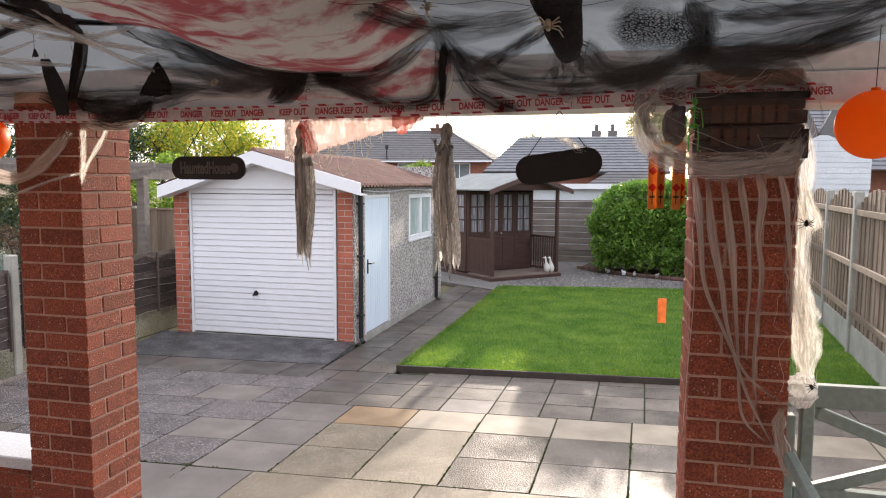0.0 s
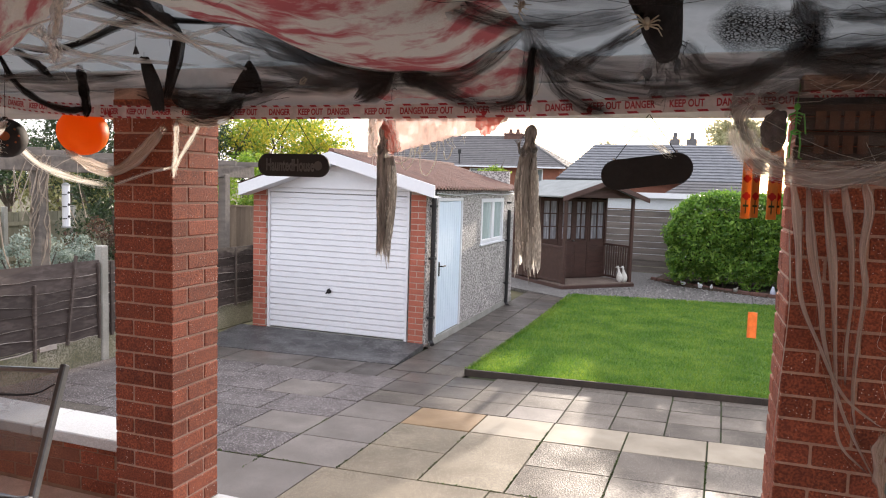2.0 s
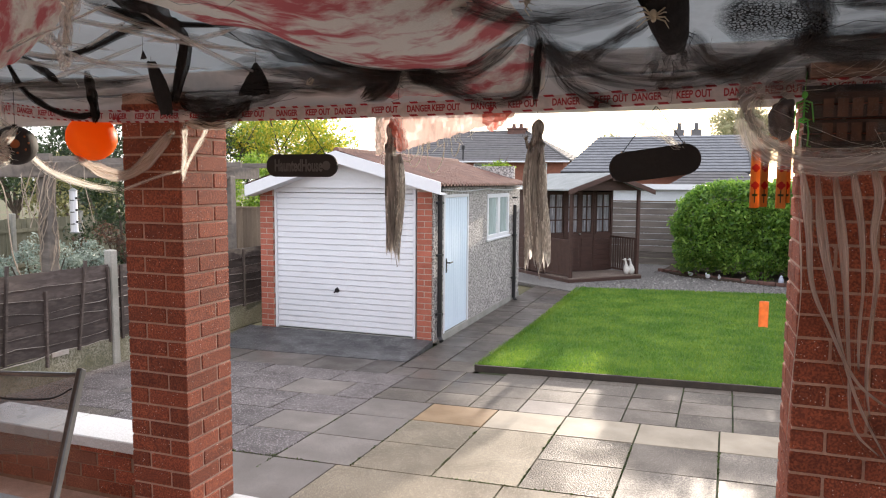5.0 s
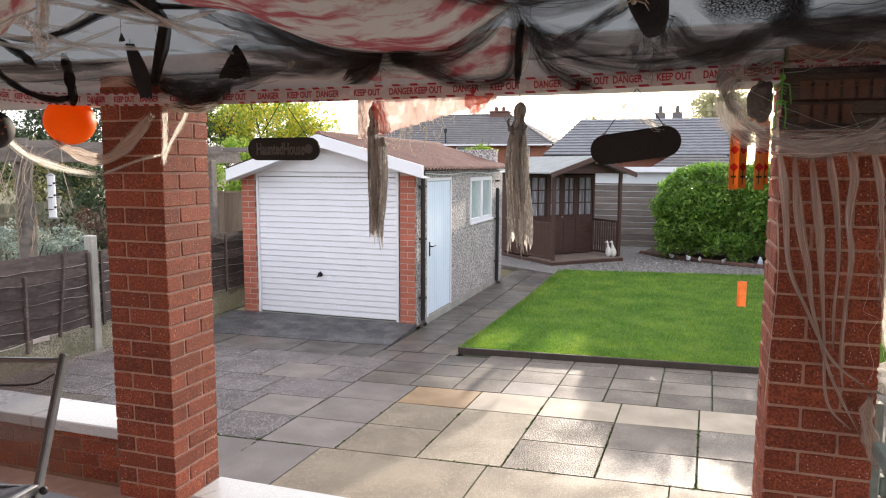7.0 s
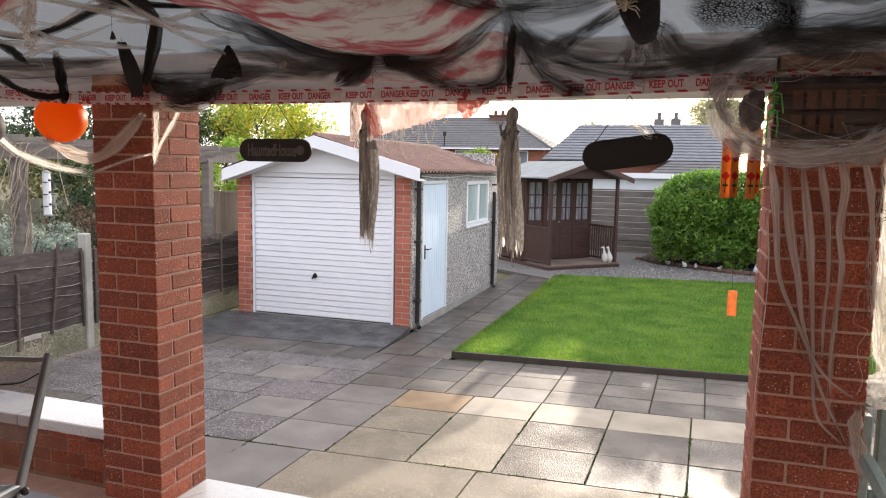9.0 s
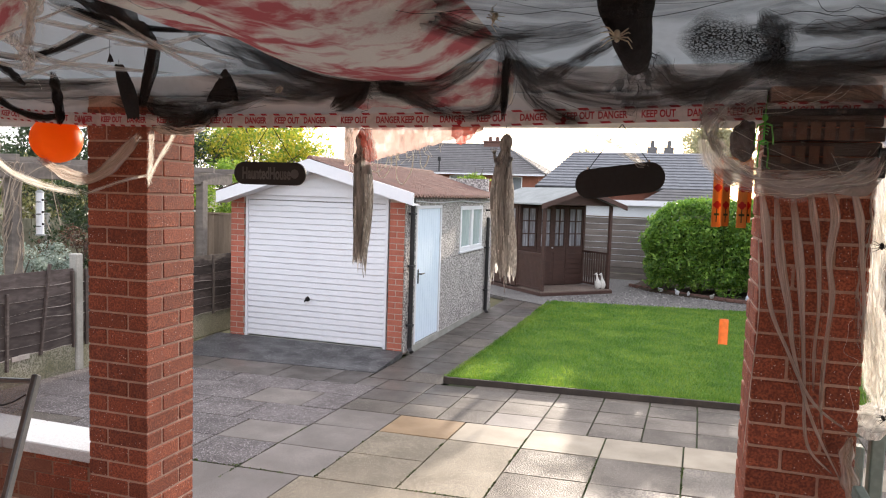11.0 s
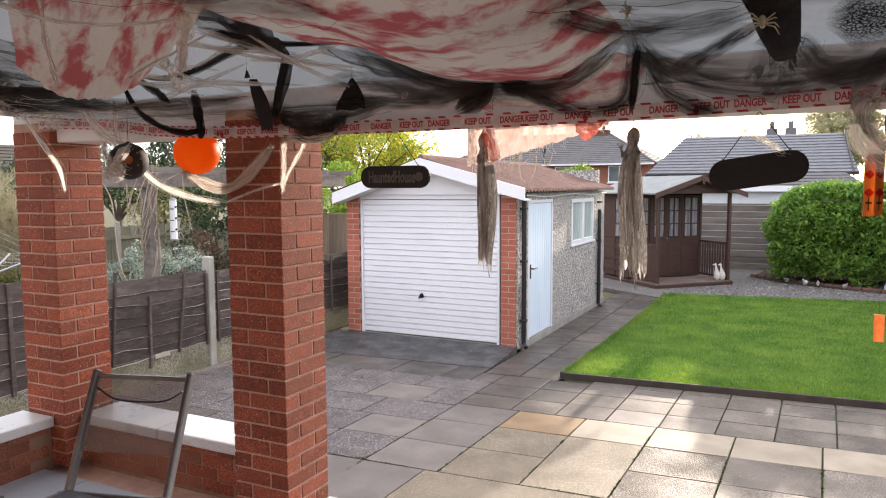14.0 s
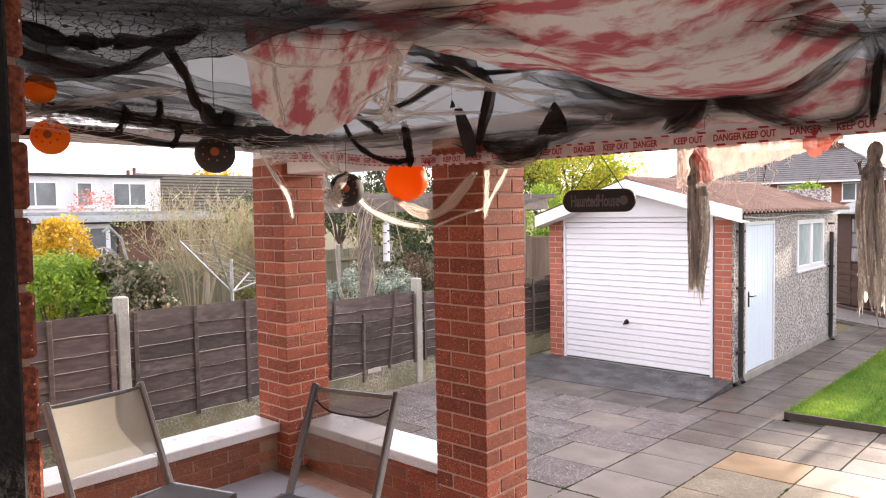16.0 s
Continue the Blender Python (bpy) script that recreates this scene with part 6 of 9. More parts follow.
swag("gauze_swag", BG, [(-2.68, 1.75, 2.735), (-2.62, 1.8, 2.68), (-2.57, 1.85, 2.62)], 0.014, 0.01, GAUZE_DENSE, 8, 22)
swag("gauze_swag", BG, [(-2.84, 1.8, 2.73), (-2.87, 1.9, 2.63), (-2.85, 2.0, 2.55), (-2.71, 2.05, 2.50), (-2.56, 2.05, 2.51)], 0.013, 0.01, GAUZE_DENSE, 8, 23)
swag("gauze_swag", "dark gauze bunched over the brick pillar's head", [(-2.24, 2.0, 2.58), (-2.12, 2.02, 2.56), (-1.98, 2.03, 2.545), (-1.8, 2.03, 2.543), (-1.645, 2.02, 2.56), (-1.45, 2.0, 2.585)], 0.042, 0.03, GAUZE, 14, 24)
swag("gauze_swag", "dark gauze bunched over the brick pillar's head", [(-2.06, 2.03, 2.56), (-2.0, 2.035, 2.53), (-1.9, 2.04, 2.51), (-1.82, 2.04, 2.50), (-1.74, 2.04, 2.52)], 0.030, 0.03, GAUZE, 14, 25)
swag("gauze_swag", "frayed dark gauze ends hanging from the beam", [(-2.0, 2.04, 2.47), (-1.88, 2.05, 2.46), (-1.78, 2.05, 2.49), (-1.70, 2.04, 2.55)], 0.028, 0.03, GAUZE, 40, 26)
swag("gauze_swag", "tan gauze fringe under the beam", [(-2.06, 2.05, 2.455), (-1.96, 2.05, 2.44), (-1.86, 2.05, 2.44), (-1.76, 2.05, 2.46)], 0.014, 0.02, TAN_GAUZE, 30, 27, TAN_THREAD)
# low veils of thin gauze that dull the ceiling
swag("gauze_veil", "thin black gauze veil under the ceiling", [(-1.75, 1.9, 2.66), (-1.5, 1.88, 2.66), (-1.2, 1.92, 2.62), (-0.9, 1.95, 2.58), (-0.6, 1.95, 2.57)], 0.035, 0.03, GAUZE_THIN, 6, 28)
swag("gauze_veil", "thin black gauze veil under the ceiling", [(-0.45, 1.82, 2.70), (-0.2, 1.92, 2.62), (0.1, 1.95, 2.61), (0.35, 1.95, 2.62)], 0.03, 0.03, GAUZE_THIN, 6, 29)
swag("gauze_veil", "thin black gauze veil under the ceiling", [(-3.1, 1.9, 2.62), (-2.8, 1.95, 2.60), (-2.5, 1.98, 2.59), (-2.2, 1.98, 2.60)], 0.03, 0.03, GAUZE_THIN, 6, 30)
# the side over the low wall
swag("gauze_swag", BG, [(-1.65, -0.12, 2.66), (-1.70, 0.0, 2.65), (-1.70, 0.12, 2.66), (-1.70, 0.29, 2.69), (-1.66, 0.36, 2.73)], 0.022, 0.02, GAUZE_DENSE, 14, 31)
swag("gauze_swag", BG, [(-1.80, 0.33, 2.71), (-1.88, 0.42, 2.65), (-1.98, 0.52, 2.58), (-2.06, 0.62, 2.56), (-2.02, 0.72, 2.55)], 0.026, 0.03, GAUZE_DENSE, 20, 32)
swag("gauze_swag", BG, [(-1.80, 0.33, 2.71), (-1.80, 0.23, 2.64), (-1.80, 0.13, 2.60), (-1.80, 0.02, 2.62), (-1.78, -0.1, 2.64)], 0.024, 0.03, GAUZE, 16, 33)
swag("gauze_swag", BG, [(-1.60, -0.15, 2.69), (-1.50, 0.12, 2.70), (-1.40, 0.35, 2.70), (-1.20, 0.55, 2.70), (-1.0, 0.8, 2.74)], 0.035, 0.03, GAUZE, 20, 34)
swag("gauze_swag", BG, [(-1.55, 0.45, 2.76), (-1.40, 0.75, 2.78), (-1.25, 1.05, 2.79), (-1.15, 1.2, 2.80)], 0.06, 0.04, GAUZE_THIN, 20, 35)
swag("gauze_swag", BG, [(-1.75, 1.15, 2.86), (-1.72, 1.35, 2.81), (-1.72, 1.5, 2.80), (-1.74, 1.64, 2.775)], 0.05, 0.04, GAUZE, 20, 36)
swag("gauze_rag", "ragged black gauze fringe over the side opening", [(-2.15, 0.05, 2.54), (-2.2, 0.3, 2.56), (-2.25, 0.5, 2.55), (-2.3, 0.8, 2.55), (-2.3, 1.1, 2.56)], 0.030, 0.03, GAUZE, 40, 37)
swag("gauze_veil", "thin black gauze veil over the side opening", [(-2.25, -0.1, 2.60), (-2.35, 0.4, 2.59), (-2.5, 0.9, 2.60), (-2.7, 1.4, 2.60), (-2.9, 1.8, 2.60)], 0.055, 0.04, GAUZE_THIN, 16, 45)
swag("gauze_veil", "thin black gauze veil over the side opening", [(-2.1, 0.0, 2.68), (-2.2, 0.5, 2.66), (-2.35, 1.0, 2.66), (-2.6, 1.6, 2.66)], 0.06, 0.05, GAUZE_THIN, 16, 46)
swag("gauze_swag", BG, [(-2.9, 1.1, 2.60), (-2.6, 1.3, 2.57), (-2.4, 1.5, 2.57), (-2.25, 1.75, 2.60), (-2.15, 1.95, 2.64)], 0.018, 0.02, GAUZE, 14, 47)
swag("gauze_rag", "ragged black gauze fringe over the side opening", [(-2.7, 0.15, 2.55), (-2.7, 0.237, 2.545), (-2.7, 0.389, 2.56), (-2.7, 0.552, 2.545), (-2.7, 0.755, 2.522), (-2.7, 0.957, 2.53), (-2.7, 1.15, 2.54), (-2.75, 1.5, 2.56)], 0.026, 0.02, GAUZE, 40, 62, uneven=0.7)
swag("gauze_veil", "thin black gauze veil over the side opening", [(-2.6, 0.12, 2.60), (-2.6, 0.413, 2.61), (-2.6, 0.642, 2.605), (-2.6, 0.877, 2.58), (-2.6, 1.117, 2.575), (-2.7, 1.5, 2.59)], 0.045, 0.03, GAUZE, 30, 63, uneven=0.6)
for k, (y, z) in enumerate(((0.38, 2.50), (0.56, 2.46), (0.50, 2.53))):
    swag("gauze_rag", "ragged black gauze tail over the side opening", [(-2.2, y, z + 0.09), (-2.22, y + 0.01, z + 0.05), (-2.23, y - 0.01, z)], 0.014, 0.02, GAUZE_DENSE, 8, 38 + k)


def sheet(name, label, corners, sag, material, n=26, ripple=0.012, seed=1, category="cloth", hem=0.0, lip=0.0, pleat=0.0):
    """A cloth between four corners, sagging and softly creased."""
    a, b, c, d = (Vector(p) for p in corners)
    bm = fresh()
    rows = []
    for i in range(n + 1):
        u = i / n
        row = []
        for j in range(n + 1):
            v = j / n
            p = a.lerp(b, u).lerp(d.lerp(c, u), v)
            p.z -= sag * 16 * u * (1 - u) * v * (1 - v) * 0.6 + sag * 0.4 * 4 * u * (1 - u)
            p.z -= lip * 4 * u * (1 - u) * (1 - v) ** 1.5
            p.z += ripple * noise.fractal((u * 5, v * 2.2, seed), 0.7, 2.0, 3)
            p.y += ripple * noise.noise((u * 6, v * 3, seed + 5))
            if pleat:
                w = u * 11 + (v - 0.5) * (u - 0.5) * 5
                p.z += pleat * (abs(noise.noise((w, v * 0.9, seed + 9))) * 1.6 + abs(noise.noise((w * 2.3, v * 1.6, seed + 3))) * 0.7)
            if hem and j == 0:
                p.z -= hem * (0.4 + abs(noise.noise((i * 0.9, seed, 0))) * 1.5)
            p.z = min(p.z, ceil_z(p.y) - 0.006)
            row.append(bm.verts.new(p))
        rows.append(row)
    for r0, r1 in zip(rows, rows[1:]):
        for j in range(n):
            bm.faces.new((r0[j], r0[j + 1], r1[j + 1], r1[j]))
    ob = woven(link(name, bm, material, None, True))
    return tagged(ob, label, category)


# stained cloths: front lip first, then back under the ceiling
def hammock(name, label, lip, back, material, n=70, seed=3, pleat=0.014):
    """A cloth hung from its back edge, its front lip slack, drawn into soft pleats between."""
    lo, hi = curve_through(lip, n), curve_through(back, n)
    bm = fresh()
    rows = []
    for i in range(n + 1):
        u = i / n
        row = []
        for j in range(n + 1):
            v = j / n
            p = lo[i].lerp(hi[i], v)
            p.z = lo[i].z + (hi[i].z - lo[i].z) * (0.35 * v + 0.65 * v * v) - 0.01 * math.sin(math.pi * v)
            w = u * 9 + (v - 0.5) * (u - 0.5) * 4
            p.z += pleat * (abs(noise.noise((w, v * 0.9, seed + 9))) * 1.6 + abs(noise.noise((w * 2.3, v * 1.6, seed + 3))) * 0.6) * min(1, 0.25 + 3 * v)
            p.y += 0.012 * noise.noise((u * 6, v * 3, seed + 5))
            p.z = min(p.z, ceil_z(p.y) - 0.006)
            row.append(bm.verts.new(p))
        rows.append(row)
    for r0, r1 in zip(rows, rows[1:]):
        for j in range(n):
            bm.faces.new((r0[j], r0[j + 1], r1[j + 1], r1[j]))
    return tagged(woven(link(name, bm, material, None, True)), label, "cloth")


hammock("stained_cloth", "cream muslin cloth with red blood-like stains sagging from the ceiling", [(-1.60, 1.68, 2.78), (-1.488, 1.72, 2.77), (-1.375, 1.74, 2.745), (-1.238, 1.76, 2.679), (-1.033, 1.78, 2.611), (-0.785, 1.78, 2.589), (-0.614, 1.78, 2.594), (-0.507, 1.76, 2.648), (-0.389, 1.74, 2.713)], [(-1.80, 0.75, 2.92), (-1.4, 0.75, 2.88), (-1.0, 0.75, 2.84), (-0.7, 0.8, 2.84), (-0.42, 0.85, 2.88)], CLOTH)
sheet("stained_cloth", "red-stained cream cloth bag hanging near the side wall", [(-1.90, 0.66, 2.57), (-1.86, 1.14, 2.64), (-1.62, 1.20, 2.87), (-1.68, 0.50, 2.78)], 0.05, CLOTH_BAG, 60, 0.014, 8, lip=0.09, pleat=0.014)
sheet("stained_cloth", "red-stained cloth drawn flat along the beam", [(-1.05, 2.02, 2.535), (-0.40, 2.02, 2.535), (-0.36, 1.88, 2.68), (-1.12, 1.86, 2.68)], 0.02, CLOTH, 50, 0.02, 12, pleat=0.008)
sheet("stained_cloth", "dark red-stained cloth under the ceiling by the house", [(-1.45, 0.62, 2.80), (-1.25, 1.1, 2.80), (-0.9, 0.9, 2.86), (-1.1, 0.4, 2.86)], 0.03, CLOTH, 18, 0.02, 21)
# black net over the side
sheet("black_net", "large black net with uneven mesh slung under the ceiling", [(-2.05, -0.05, 2.58), (-1.75, 0.60, 2.74), (-1.25, 0.60, 2.76), (-1.4, -0.25, 2.74)], 0.05, NET, 22, 0.02, 31, "net")
sheet("black_net", "black net veil before the stained cloth", [(-1.62, 1.75, 2.76), (-1.05, 1.9, 2.63), (-1.0, 1.86, 2.66), (-1.60, 1.70, 2.785)], 0.05, GAUZE_THIN, 18, 0.02, 33, "net")

# pale sheet with a torn hem hanging outside the beam, and the stained end on the first ghoul
bm = fresh()
cols = 40
for i in range(cols):
    s0, s1 = i / cols, (i + 1) / cols
    def hang(s, k):
        x = -1.22 + 0.64 * s
        low = 2.31 + 0.16 * s ** 1.2 + 0.012 * noise.noise((s * 30, 0, 4))
        return Vector((x, 2.30 + 0.012 * noise.noise((s * 9, k * 2.0, 1)), 2.50 + (low - 2.50) * k))
    for k in range(5):
        q = [bm.verts.new(hang(s, kk)) for s, kk in ((s0, k / 5), (s1, k / 5), (s1, (k + 1) / 5), (s0, (k + 1) / 5))]
        bm.faces.new(q)
p = woven(link("torn_sheet", bm, PINK, None, True))
tagged(p, "pale pink torn gauze sheet hanging outside the beam", "gauze sheet")
bm = fresh()
for i in range(24):
    edge = lambda s: 2.405 + 0.16 * abs(s - 0.35) ** 1.3 + 0.022 * noise.noise((s * 9, 3.3, 0))
    s0, s1 = i / 24, (i + 1) / 24
    q = [(-0.72 + 0.14 * s0, 2.296, 2.495), (-0.72 + 0.14 * s1, 2.296, 2.495), (-0.72 + 0.14 * s1, 2.296, min(2.49, edge(s1))), (-0.72 + 0.14 * s0, 2.296, min(2.49, edge(s0)))]
    bm.faces.new([bm.verts.new(v) for v in q])
bmesh.ops.remove_doubles(bm, verts=bm.verts, dist=0.0002)
tagged(woven(link("red_stain", bm, RED_GAUZE, p)), "red-dyed end of the sheet")
bm = fresh()
rng = np.random.default_rng(71)
for k in range(46):
    s = rng.uniform(0, 1)
    x, z = -1.2 + 0.62 * s, 2.31 + 0.16 * s ** 1.2
    L = rng.uniform(0.015, 0.05) * (1.5 - s)
    tube(bm, [(x, 2.30, z + 0.01), (x + rng.normal(0, 0.008), 2.30, z - L * 0.5), (x + rng.normal(0, 0.015), 2.30, z - L)], 0.0012, 3, False)
for a, b, dz in ((-1.06, -1.00, 0.075), (-0.97, -0.90, 0.10), (-1.10, -1.02, 0.05), (-0.86, -0.83, 0.03)):
    tube(bm, curve_through([(a, 2.30, 2.34), (a + 0.005, 2.30, 2.34 - dz * 0.8), ((a + b) / 2, 2.30, 2.335 - dz), (b, 2.30, 2.34 - dz * 0.5), (b + 0.01, 2.30, 2.36)], 16), 0.0022, 4, False)
tagged(link("frayed_threads", bm, WEB_THREAD, p), kind="stuff")


# ---- hanging ghouls: one plain shape each ----
def ghoul(x, y, top, bottom, width, seed, red=False, arm=False):
    """A small hooded figure in a long torn gown: head, gathered folds, ragged hem, loose fibres."""
    rng = np.random.default_rng(seed)
    bm = fresh()
    m = 56
    body = top - bottom
    prof = [(0.0, 0.004, 0), (0.006, 0.014, 0), (0.018, 0.023, 0), (0.036, 0.027, 0.05), (0.054, 0.024, 0.1), (0.068, 0.020, 0.15), (0.08, 0.024, 0.3)]
    for k in range(1, 25):
        q = k / 24
        if red:
            r = width * (0.42 + 0.16 * min(1, q * 5) - 0.26 * max(0, q - 0.45))
        else:
            r = width * (0.40 + 0.22 * min(1, q * 3) - 0.12 * max(0, q - 0.7))
        prof.append((0.08 + (body - 0.08) * q, r, min(1, 0.35 + q * 2)))
    prev = None
    for i, (drop, r, loose) in enumerate(prof):
        v = drop / body
        ring = []
        for k in range(m):
            a = 2 * math.pi * k / m
            ca, sa = math.cos(a), math.sin(a)
            fold = 0.34 * noise.noise((ca * 2.6, sa * 2.6, v * 1.6 + seed)) + 0.20 * noise.noise((ca * 7, sa * 7, v * 2.2 + seed * 3)) + 0.10 * noise.noise((ca * 17, sa * 17, v * 4 + seed))
            f = 1 + loose * fold
            z = top - drop
            if i > len(prof) - 5:
                z += (i - len(prof) + 5) * 0.028 * (noise.noise((ca * 4, sa * 4, seed + 2)) + 0.7 * noise.noise((k * 0.9, seed, 1)))
            ring.append(bm.verts.new((x + r * f * ca + 0.008 * math.sin(v * 5 + seed), y + r * 0.72 * f * sa, z)))
        if prev:
            for k in range(m):
                bm.faces.new((prev[k], prev[(k + 1) % m], ring[(k + 1) % m], ring[k]))
        prev = ring
    gown = len(bm.faces)
    # loose fibres down both sides and a frayed hem
    for k in range(15):
        a = rng.choice([0.0, math.pi]) + rng.normal(0, 0.75)
        z0 = top - 0.10 - rng.uniform(0, 0.55) * body
        z1 = bottom - rng.uniform(-0.10, 0.035)
        r = width * rng.uniform(0.50, 0.66) * (0.8 if red else 1.0)
        last = None
        w = rng.uniform(0.0012, 0.0042)
        for n_ in range(15):
            q = n_ / 14
            p = Vector((x + r * math.cos(a) * (0.92 + 0.12 * q), y + r * 0.75 * math.sin(a), z0 + (z1 - z0) * q)) + Vector((noise.noise((q * 5, k, seed)), noise.noise((q * 5, k + 7, seed)), 0)) * 0.010
            e = Vector((math.cos(a + 1.3 + q), math.sin(a + 1.3 + q), 0)) * w * (1 - 0.7 * q)
            cur = (bm.verts.new(p - e), bm.verts.new(p + e))
            if last:
                bm.faces.new((last[0], last[1], cur[1], cur[0]))
            last = cur
    rags = len(bm.faces)
    tube(bm, [(x + 0.01, y, bottom + 0.03), (x + 0.012, y, bottom - 0.03), (x + 0.02, y, bottom - 0.075)], 0.0022, 4)
    tube(bm, [(x - width * 0.35, y - 0.01, top - 0.10), (x - width * 0.25, y - 0.035, top - 0.13), (x + 0.005, y - 0.04, top - 0.10)], [0.012, 0.010, 0.007], 6)
    tube(bm, [(x + width * 0.35, y - 0.01, top - 0.10), (x + width * 0.25, y - 0.035, top - 0.13), (x + 0.005, y - 0.042, top - 0.09)], [0.012, 0.010, 0.007], 6)
    if arm:
        tube(bm, [(x - width * 0.3, y, top - 0.10), (x - width * 0.55, y - 0.01, top - 0.115), (x - width * 0.6, y - 0.01, top - 0.085)], [0.010, 0.007, 0.006], 6)
        for k in range(4):
            tube(bm, [(x - width * 0.6, y - 0.01, top - 0.088), (x - width * 0.6 - 0.018 + 0.009 * k, y - 0.012, top - 0.062 + 0.004 * (k % 2))], [0.003, 0.0016], 4)
    tube(bm, [(x, y, top - 0.01), (x + 0.003, y - 0.02, 2.492)], 0.0015, 4)
    ob = link("hanging_ghoul", bm, ROBE, None, True)
    ob.data.materials.append(RED_GAUZE)
    ob.data.materials.append(RIM_LIT)
    for f in ob.data.polygons[gown:rags]:
        f.material_index = 2
    # rim light by material: gown sides and fold ridges pale, valleys left dark
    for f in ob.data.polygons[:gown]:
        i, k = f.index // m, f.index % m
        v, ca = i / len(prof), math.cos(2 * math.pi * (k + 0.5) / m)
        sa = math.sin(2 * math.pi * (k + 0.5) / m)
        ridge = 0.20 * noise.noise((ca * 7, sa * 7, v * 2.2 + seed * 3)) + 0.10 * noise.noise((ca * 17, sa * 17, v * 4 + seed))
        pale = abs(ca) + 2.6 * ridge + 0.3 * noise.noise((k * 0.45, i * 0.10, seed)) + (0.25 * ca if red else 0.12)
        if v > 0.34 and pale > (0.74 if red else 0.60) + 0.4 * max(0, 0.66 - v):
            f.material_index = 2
    if red:
        for f in ob.data.polygons:
            if f.center.z > top - 0.14 and f.center.x > x + 0.004:
                f.material_index = 1
    return tagged(ob, "ragged grey-beige hanging ghoul figure with " + ("a red-stained hood" if red else "raised bony hands"), "hanging figure", "hanging ghouls")


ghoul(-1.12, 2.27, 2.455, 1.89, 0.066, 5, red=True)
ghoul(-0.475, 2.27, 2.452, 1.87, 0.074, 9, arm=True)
swag("hood_veil", "red-dyed gauze veil over the ghoul's head", [(-1.115, 2.25, 2.475), (-1.09, 2.24, 2.43), (-1.075, 2.24, 2.37), (-1.07, 2.24, 2.315)], 0.026, 0.02, RED_GAUZE, 6, 190, RED_INK, 0.001, "veil")
swag("hood_veil", "pale torn gauze veil beside the ghoul's head", [(-1.17, 2.25, 2.49), (-1.18, 2.24, 2.42), (-1.175, 2.24, 2.35), (-1.165, 2.24, 2.31)], 0.022, 0.02, COTTON_DENSE, 6, 191, WEB_THREAD, 0.001, "veil")


# ---- letters ----
def letters(text, size, material, parent, m, extrude=0.0006):
    cu = bpy.data.curves.new("letters", "FONT")
    cu.offset = size * 0.028
    cu.body, cu.size, cu.extrude, cu.align_x, cu.align_y, cu.resolution_u = text, size, extrude, "CENTER", "CENTER", 3
    tmp = bpy.data.objects.new("letters", cu)
    scene.collection.objects.link(tmp)
    me = bpy.data.meshes.new_from_object(tmp.evaluated_get(bpy.context.evaluated_depsgraph_get()))
    bpy.data.objects.remove(tmp)
    me.materials.clear()
    me.materials.append(material)
    ob = new("letters", me)
    ob.parent = parent
    ob.matrix_basis = m
    return ob


TAPE = surface("white_plastic_tape", (0.74, 0.68, 0.66), (0.66, 0.56, 0.55), 6, 0.45, 0.1, 40, sheer=0.25)
tape = thing("warning_tape", "white tape with red KEEP OUT and DANGER lettering on the beam", "tape")
tp = [(-3.9, 2.085, 2.60), (-3.3, 2.08, 2.565), (-2.93, 2.078, 2.522), (-2.46, 2.075, 2.494), (-1.9, 2.08, 2.487), (-1.32, 2.085, 2.486), (-0.57, 2.085, 2.492), (0.24, 2.085, 2.512), (0.9, 2.075, 2.522)]
line = curve_through(tp, 160)
bm = fresh()
prev = None
for i, q in enumerate(line):
    w = 0.0285
    cur = [bm.verts.new(q + Vector((0, 0.006 * noise.noise((i * 0.3, j, 2)) + (0.004 if j == 1 else 0), (j - 1) * w))) for j in range(3)]
    if prev:
        for j in range(2):
            bm.faces.new((prev[j], cur[j], cur[j + 1], prev[j + 1]))
    prev = cur
part("band", bm, TAPE, tape, "", True)
dist = 0.0
words = 0
for i in range(1, len(line)):
    step = (line[i] - line[i - 1])
    dist += step.length
    p = line[i]
    ang = math.degrees(math.atan2(step.z, step.x))
    if p.x > -3.825 + 0.151 * words:
        letters("DANGER" if words % 2 else "KEEP OUT", 0.037, RED_INK, tape, pose(p.x, p.y - 0.010, p.z, 0, -ang, 0) @ pose(0, 0, 0, 90, 0, 0) @ Matrix.Diagonal((0.70, 1, 1, 1)))
        words += 1
bm = fresh()
for i in range(2, len(line) - 2):
    if i % 2 == 0 and noise.noise((i * 0.9, 5.0, 0)) > -0.35:
        a, b = line[i], line[i].lerp(line[i + 1], 0.9)
        for dz in (-0.0255, 0.0255):
            q = [bm.verts.new(a + Vector((0.004, -0.0125, dz - 0.004))), bm.verts.new(b + Vector((0.004, -0.0125, dz - 0.004))), bm.verts.new(b + Vector((-0.004, -0.0125, dz + 0.004))), bm.verts.new(a + Vector((-0.004, -0.0125, dz + 0.004)))]
            bm.faces.new(q)
tagged(part("border_dash", bm, RED_INK, tape), kind="stuff")
bm = fresh()
rng = np.random.default_rng(77)
for k in range(5):
    q = line[int(rng.integers(16, 146))]
    bmesh.ops.create_circle(bm, cap_ends=True, segments=9, radius=rng.uniform(0.008, 0.018), matrix=Matrix.Translation((q.x + 0.03, q.y - 0.0118 - 0.0003 * k, q.z - 0.012)) @ Matrix.Rotation(radians(90), 4, "X"))
tagged(part("red_splashes", bm, RED_INK, tape), kind="stuff")


# ---- hanging plaques ----
PLAQUE = surface("black_painted_board", (0.022, 0.021, 0.021), (0.016, 0.015, 0.015), 6, 0.55, 0.15, 60)
